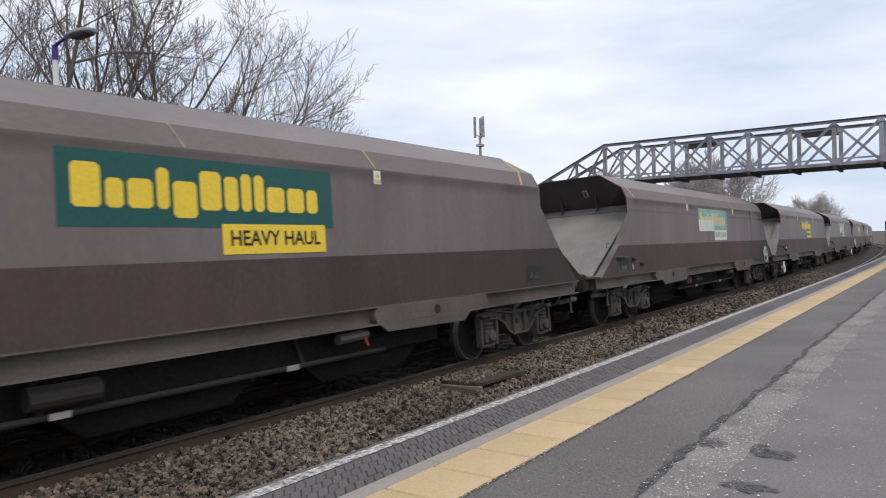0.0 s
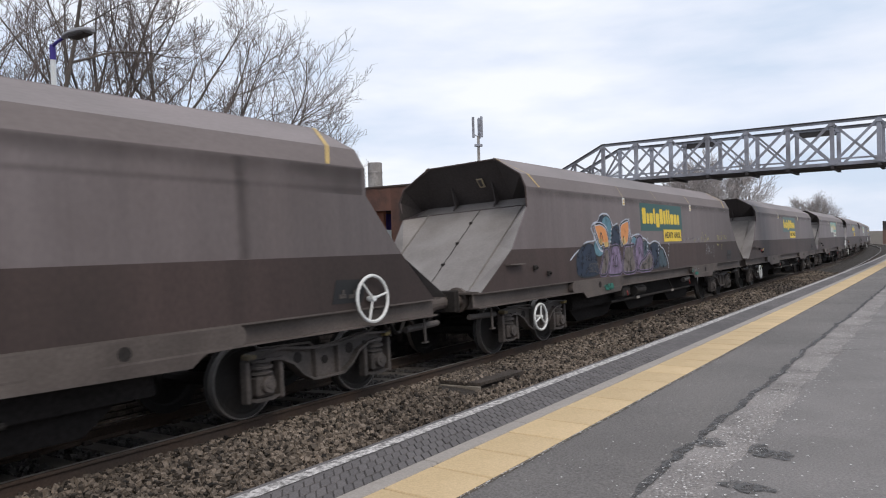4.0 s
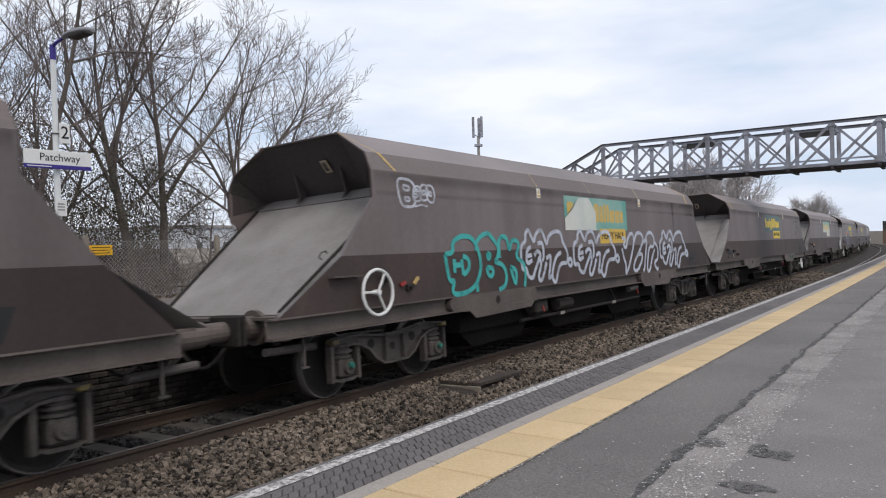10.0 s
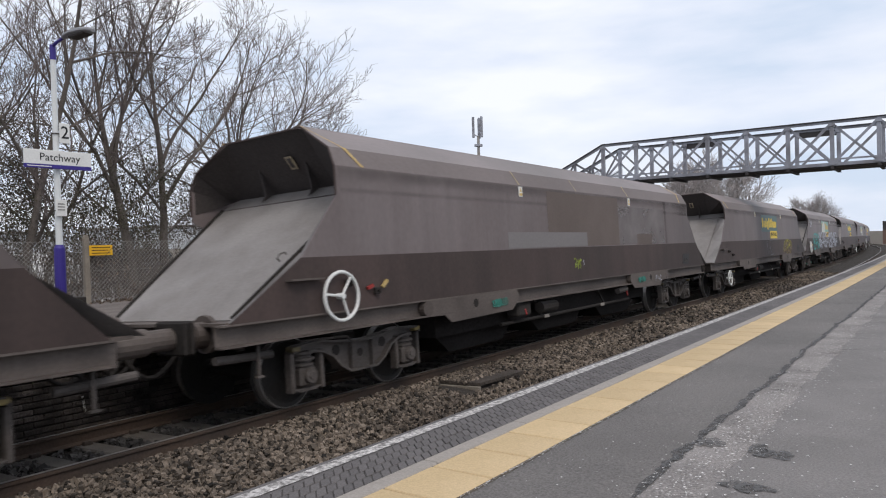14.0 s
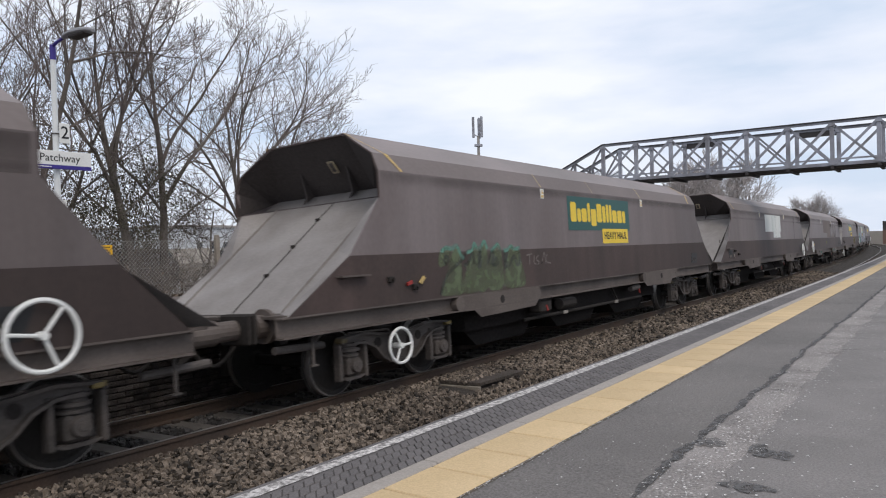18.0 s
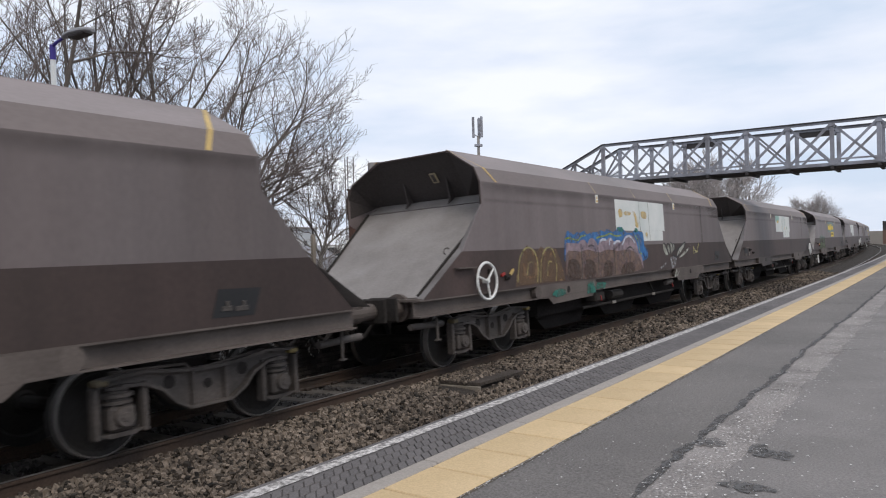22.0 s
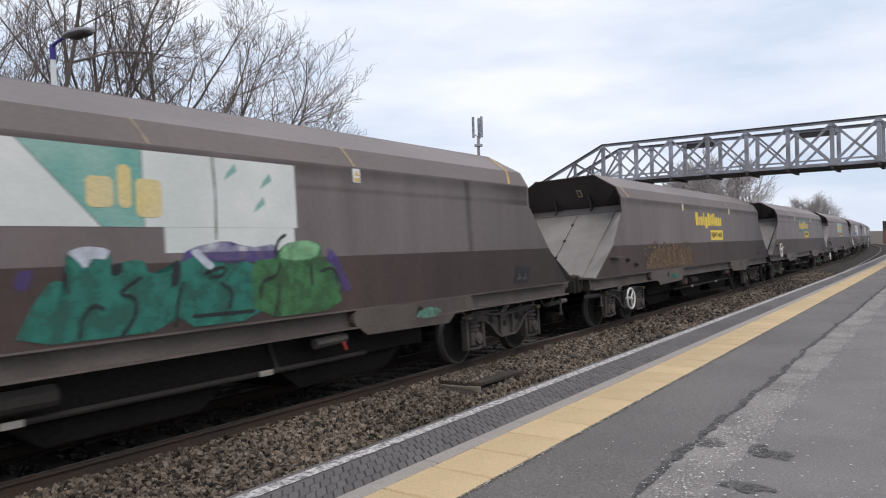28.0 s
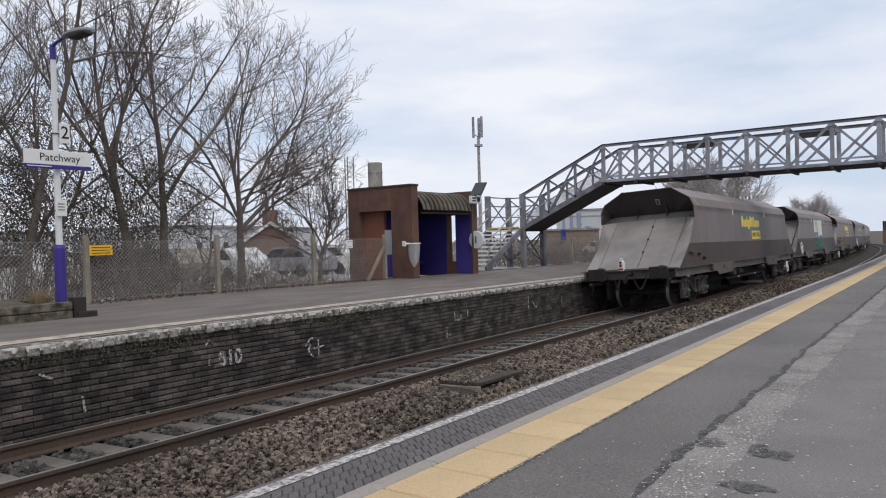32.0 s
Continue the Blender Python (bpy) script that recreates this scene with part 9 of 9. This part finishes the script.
# ---------------------------------------------------------------- small pieces of the platforms
def near_pieces():
    # yellow slabs
    bm = bmesh.new()
    soft_box(bm, -0.1785, 0.1785, -0.172, 0.172, -0.03, 0.004, 0.005)
    me = mesh_of("slab", bm, M["slab"])
    k = 0
    s = 3.16 + 0.184 - 0.3675 * 20
    rnd = random.Random(2)
    while s < 75:
        ob = new("slab", me)
        ob.parent = NEARP
        ob.matrix_basis = on_line(s, -5.259, PZ + rnd.uniform(-0.001, 0.001)) @ pose(0, 0, 0, rnd.uniform(-0.2, 0.2), rnd.uniform(-0.2, 0.2), rnd.uniform(-0.25, 0.25))
        s += 0.3675
    # dark joint where the slabs meet the asphalt
    bm = bmesh.new()
    rows, q = [], 0.5
    while q < 40:
        wd = 0.012 + 0.010 * noise.noise(Vector((q * 6, 2, 0)))
        rows.append((bm.verts.new(at(q, -5.428, PZ + 0.0015)), bm.verts.new(at(q, -5.438 - wd, PZ + 0.002))))
        q += 0.06
    for a, b in zip(rows, rows[1:]):
        bm.faces.new((a[0], b[0], b[1], a[1]))
    part("slab_joint", bm, M["earth"], NEARP, "dirt-filled joint beside the slabs")
    # pale edging kerbs
    bm = bmesh.new()
    soft_box(bm, -0.447, 0.447, -0.047, 0.047, -0.05, 0.006, 0.006)
    me = mesh_of("edging_stone", bm, M["kerb"])
    s = -3.0
    while s < 75:
        ob = new("edging_stone", me)
        ob.parent, ob.matrix_basis = NEARP, on_line(s, -5.037, PZ)
        s += 0.9
    # dark block pavers laid aslant in four rows
    bm = bmesh.new()
    soft_box(bm, -0.0295, 0.0295, -0.0355, 0.0355, -0.03, 0.003, 0.004)
    for v in bm.verts:
        v.co.x += 0.9 * v.co.y
    me = mesh_of("paver", bm, M["paver"])
    far_v, far_f = [], []
    s, count = 1.9, 0
    while s < 60:
        for row in range(4):
            o = -4.730 - 0.073 * row
            x = s + 0.033 * (row % 2) + 0.9 * (o + 4.84)
            if count < 297:
                ob = new("paver", me)
                ob.parent, ob.matrix_basis = NEARP, on_line(x, o, PZ - 0.001 + rnd.uniform(-0.003, 0.002)) @ pose(0, 0, 0, rnd.uniform(-0.8, 0.8), rnd.uniform(-0.8, 0.8), rnd.uniform(-1.2, 1.2))
                count += 1
            else:
                n, m = len(far_v), on_line(x, o, PZ + 0.001)
                far_v.extend(tuple(m @ Vector((a + 0.9 * b, b, 0))) for a, b in ((-0.030, -0.036), (0.030, -0.036), (0.030, 0.036), (-0.030, 0.036)))
                far_f.append((n, n + 1, n + 2, n + 3))
        s += 0.0645
    ob = raw("paver_strip", far_v, far_f, M["paver"], NEARP)
    ob["kind"] = "stuff"
    # patches and cracks in the old asphalt
    for cx, co_, a, b, sd in ((3.74, -6.44, 0.085, 0.115, 1), (3.80, -6.36, 0.10, 0.06, 7), (3.19, -6.44, 0.07, 0.10, 2), (3.83, -6.13, 0.11, 0.07, 5), (3.02, -6.56, 0.07, 0.06, 6)):
        bm = bmesh.new()
        rim = []
        for k in range(40):
            t = k * math.tau / 40
            q = 0.85 + 0.5 * noise.noise(Vector((math.cos(t) * 1.6, math.sin(t) * 1.6, sd * 7.3))) + 0.2 * noise.noise(Vector((math.cos(t) * 5, math.sin(t) * 5, sd)))
            c = (cx + a * q * math.cos(t), co_ + b * q * math.sin(t))
            rim.append(bm.verts.new(at(c[0], c[1], PZ + 0.0240 + 0.0073 * max(0.0, -c[1] - 6.1))))
        bm.faces.new(rim)
        part("asphalt_patch", bm, M["tar_worn"], NEARP, "dark worn hollow in the asphalt")
    rnd2 = random.Random(9)
    for s0, o0, ds, do in ((6.2, -6.14, 0.03, -0.20), (5.35, -6.12, 0.0, -0.12), (7.5, -6.15, 0.05, -0.35), (9.9, -6.2, 0.3, -0.6), (13, -6.3, 0.0, -1.2)):
        bm = bmesh.new()
        pts = []
        n = 14
        for i in range(n + 1):
            f = i / n
            pts.append((s0 + ds * f + rnd2.uniform(-0.02, 0.02), o0 + do * f))
        rows = []
        for i, (s, o) in enumerate(pts):
            wdt = 0.006 * (1 - abs(2 * i / n - 1)) + 0.003
            z = PZ + 0.019 + 0.0075 * max(0.0, (-o - 6.15)) / 2.05 * 2
            rows.append((bm.verts.new(at(s - wdt, o, z + 0.006)), bm.verts.new(at(s + wdt, o, z + 0.006))))
        for a, b in zip(rows, rows[1:]):
            bm.faces.new((a[0], b[0], b[1], a[1]))
        part("crack", bm, M["mortar"], NEARP, "dark crack in the asphalt")
    # tar seam along the join of the two surfacings
    bm = bmesh.new()
    rows = []
    s = 1.0
    while s < 25:
        base = float(np.interp(s, (1.5, 3.2, 4.3, 6.1, 7.5, 11, 30, 60), (-6.06, -6.07, -6.06, -6.08, -6.05, -6.08, -6.1, -6.1)))
        o = base + 0.03 * noise.noise(Vector((s * 2.2, 0, 0))) + 0.025 * noise.noise(Vector((s * 11, 3, 0)))
        wd = 0.042 + 0.045 * noise.noise(Vector((s * 4, 9, 0)))
        rows.append((bm.verts.new(at(s, o + wd, PZ + 0.0105)), bm.verts.new(at(s, o - 0.004, PZ + 0.0135))))
        s += 0.06
    for a, b in zip(rows, rows[1:]):
        bm.faces.new((a[0], b[0], b[1], a[1]))
    part("tar_seam", bm, M["tar_seam"], NEARP, "dark ragged tar seam")
    # grit and flattened gum
    V, F = [], []
    for i in range(6500):
        s, o = 1.2 + 11 * rnd2.random() ** 1.5, rnd2.choice((rnd2.uniform(-7.6, -5.46), rnd2.gauss(-6.22, 0.10), rnd2.gauss(-6.25, 0.12), -5.446 - abs(rnd2.gauss(0, 0.010))))
        r = rnd2.choice((0.002, 0.0026, 0.0034, 0.0058)) * (1.1 if o < -6.1 else 0.8)
        z = PZ + 0.004 + (0.024 if o < -6.05 else 0.008) + 0.004 * max(0, -o - 6)
        n = len(V)
        m = rnd2.randint(5, 7)
        for k in range(m):
            a = k * math.tau / m
            V.append(tuple(at(s + r * math.cos(a) * rnd2.uniform(0.7, 1.3), o + r * math.sin(a), z)))
        F.append(tuple(range(n, n + m)))
    ob = raw("grit", V, F, M["grit"])
    tagged(ob, "pale grit and flattened gum on the platform", "grit", kind="stuff")


M["tar_worn"] = spray("worn_tar_patch", (0.080, 0.075, 0.072), 0.54, 0.14, 30.0)
M["tar_seam"] = spray("ragged_tar_join", (0.072, 0.068, 0.066), 0.55, 0.2, 24.0)
M["grit"] = mat("pale_grit", (0.6, 0.58, 0.56), 0.9, 0, 4, 0.2, 0.0, 60, island=0.3)


def far_pieces():
    rnd = random.Random(4)
    # coping blocks
    bm = bmesh.new()
    soft_box(bm, -0.072, 0.072, -0.155, 0.155, -0.115, 0.0, 0.02)
    me = mesh_of("coping_brick", bm, M["coping"])
    s = 1.0
    while s < 48:
        ob = new("coping_brick", me)
        ob.parent = FARP
        ob.matrix_basis = on_line(s, 1.645 + rnd.uniform(-0.012, 0.012), FZ + rnd.uniform(-0.006, 0.004)) @ pose(0, 0, 0, rnd.uniform(-2, 2), 0, rnd.uniform(-1.5, 1.5))
        s += 0.152
    # brick face, stretcher courses
    bl, bh = 0.228, 0.0765
    bm = bmesh.new()
    soft_box(bm, -bl / 2 + 0.003, bl / 2 - 0.003, -0.035, 0.03, -bh / 2 + 0.008, bh / 2 - 0.008, 0.008)
    me = mesh_of("brick", bm, M["brick_dark"])
    V, F = [], []
    quad = [(-bl / 2 + 0.003, -0.035, -bh / 2 + 0.008), (bl / 2 - 0.003, -0.035, -bh / 2 + 0.008), (bl / 2 - 0.003, -0.035, bh / 2 - 0.008), (-bl / 2 + 0.003, -0.035, bh / 2 - 0.008)]
    back = [(x, 0.03, z) for x, y, z in quad]
    count = 0
    for row in range(14):
        z = FZ - 0.115 - bh / 2 - row * bh
        s = 0.5 + (bl / 2 if row % 2 else 0)
        while s < 42:
            o = 1.58 + rnd.uniform(-0.006, 0.006) + (0.012 if rnd.random() < 0.06 else 0)
            m = on_line(s, o, z) @ pose(0, 0, 0, rnd.uniform(-1.2, 1.2), 0, rnd.uniform(-1.2, 1.2))
            if 3.7 < s < 8.45 and row < 14 and count < 300:
                ob = new("brick", me)
                ob.parent, ob.matrix_basis = FARP, m
                count += 1
            else:
                n = len(V)
                V.extend(tuple(m @ Vector(v)) for v in quad + back)
                F.extend(((n, n + 1, n + 2, n + 3), (n, n + 4, n + 5, n + 1), (n + 1, n + 5, n + 6, n + 2), (n + 2, n + 6, n + 7, n + 3), (n + 3, n + 7, n + 4, n)))
            s += bl
    ob = raw("brick_courses", V, F, M["brick_dark"], FARP)
    ob["kind"] = "stuff"
    # painted survey marks
    face = 1.528

    def mark(text, s, z, size):
        m = on_line(s, face, z)
        ob = words(text, size, M["mark_white"], FARP, m, "painted_mark", 0.001, 0.010)
        ob["label"] = "worn white painted mark"
    mark("810", 6.82, 0.325, 0.29)
    for s, z, pts in ((6.45, 0.46, [(0, 0.17), (0.07, 0.12), (0, 0.17), (-0.06, 0.1)]), (6.45, 0.36, [(0, 0.06), (0, -0.10)]), (8.45, 0.30, [(-0.12, 0.0), (0.0, 0.12), (0.10, 0.10)]), (8.55, 0.22, [(-0.1, 0.1), (-0.16, 0.0), (-0.05, -0.12)]), (8.6, 0.24, [(0.02, 0.14), (0.03, -0.14)]), (8.6, 0.24, [(-0.1, 0.0), (0.16, 0.02)]), (12.4, 0.06, [(0.0, 0.12), (0.0, -0.14)]), (12.9, 0.40, [(-0.2, 0.1), (-0.2, -0.1), (0.0, -0.12), (0.05, 0.0)]), (13.1, 0.40, [(0.1, 0.1), (0.12, -0.08)]), (16.1, 0.40, [(-0.1, 0.16), (-0.1, -0.16)]), (16.2, 0.36, [(0, 0.1), (0.1, -0.02), (0.2, -0.1), (0.26, 0.02)]), (17.9, 0.30, [(0, 0.14), (0.02, -0.14)]), (4.6, 0.05, [(0.0, 0.12), (0.03, -0.08)]), (4.2, 0.42, [(-0.1, 0.1), (0.05, 0.02)])):
        bm = bmesh.new()
        for a, b in zip(pts, pts[1:]):
            beam(bm, (a[0], 0, a[1]), (b[0], 0, b[1]), 0.004, 0.030)
        ob = part("painted_mark", bm, M["mark_white"], FARP, "worn white painted mark")
        ob.matrix_basis = on_line(s, face, z)
    # moss and weeds on the wall
    V, F = [], []
    for i in range(2600):
        s = rnd.choice((rnd.gauss(5.6, 0.35), rnd.gauss(9.3, 0.5), rnd.gauss(4.0, 0.6), rnd.uniform(2, 18)))
        z = FZ - 0.10 - abs(rnd.gauss(0, 0.11))
        c = at(s, 1.53 - abs(rnd.gauss(0, 0.025)), z)
        a = Euler((rnd.random() * 6, rnd.random() * 6, rnd.random() * 6)).to_matrix()
        r = rnd.uniform(0.008, 0.02)
        n = len(V)
        for v in ((-1, 0, 0), (0, -0.6, 0.2), (1, 0, 0), (0, 0.6, 0.2)):
            V.append(tuple(c + a @ Vector(v) * r))
        F.append((n, n + 1, n + 2, n + 3))
    ob = raw("wall_moss", V, F, M["moss"])
    tagged(ob, "grey-green moss and weeds hanging on the wall", "moss", kind="stuff")


M["mark_white"] = spray("worn_white_wall_paint", (0.46, 0.44, 0.42), 0.5, 0.12, 18.0)
M["moss"] = mat("grey_green_moss", (0.095, 0.098, 0.062), 0.95, 0, 4, 0.3, 0.0, 40, island=0.5)
near_pieces()
far_pieces()


# ---------------------------------------------------------------- movement
def motions():
    for n, w in WAGONS.items():
        walk(w, [(k * 0.5, on_line(train_s(k * 0.5) - PITCH * n + VIEW_SHIFT.get(n, 0.0), 0, 0, CANT)) for k in range(65)])
    for n, w in WAGONS.items():
        if n >= -1:
            for o in [o for o in w.children if o.name.startswith("wheelset")]:
                x = o.location.x
                walk(o, [(k / 30, pose(x, 0, 0.42, 0, math.degrees(train_s(k / 30) / 0.42) % 360, 0)) for k in range(961)])
    walk(LOCO, [(k * 0.5, on_line(train_s(k * 0.5) - PITCH * FIRST + L + 0.9, 0, 0, CANT)) for k in range(65)])


motions()
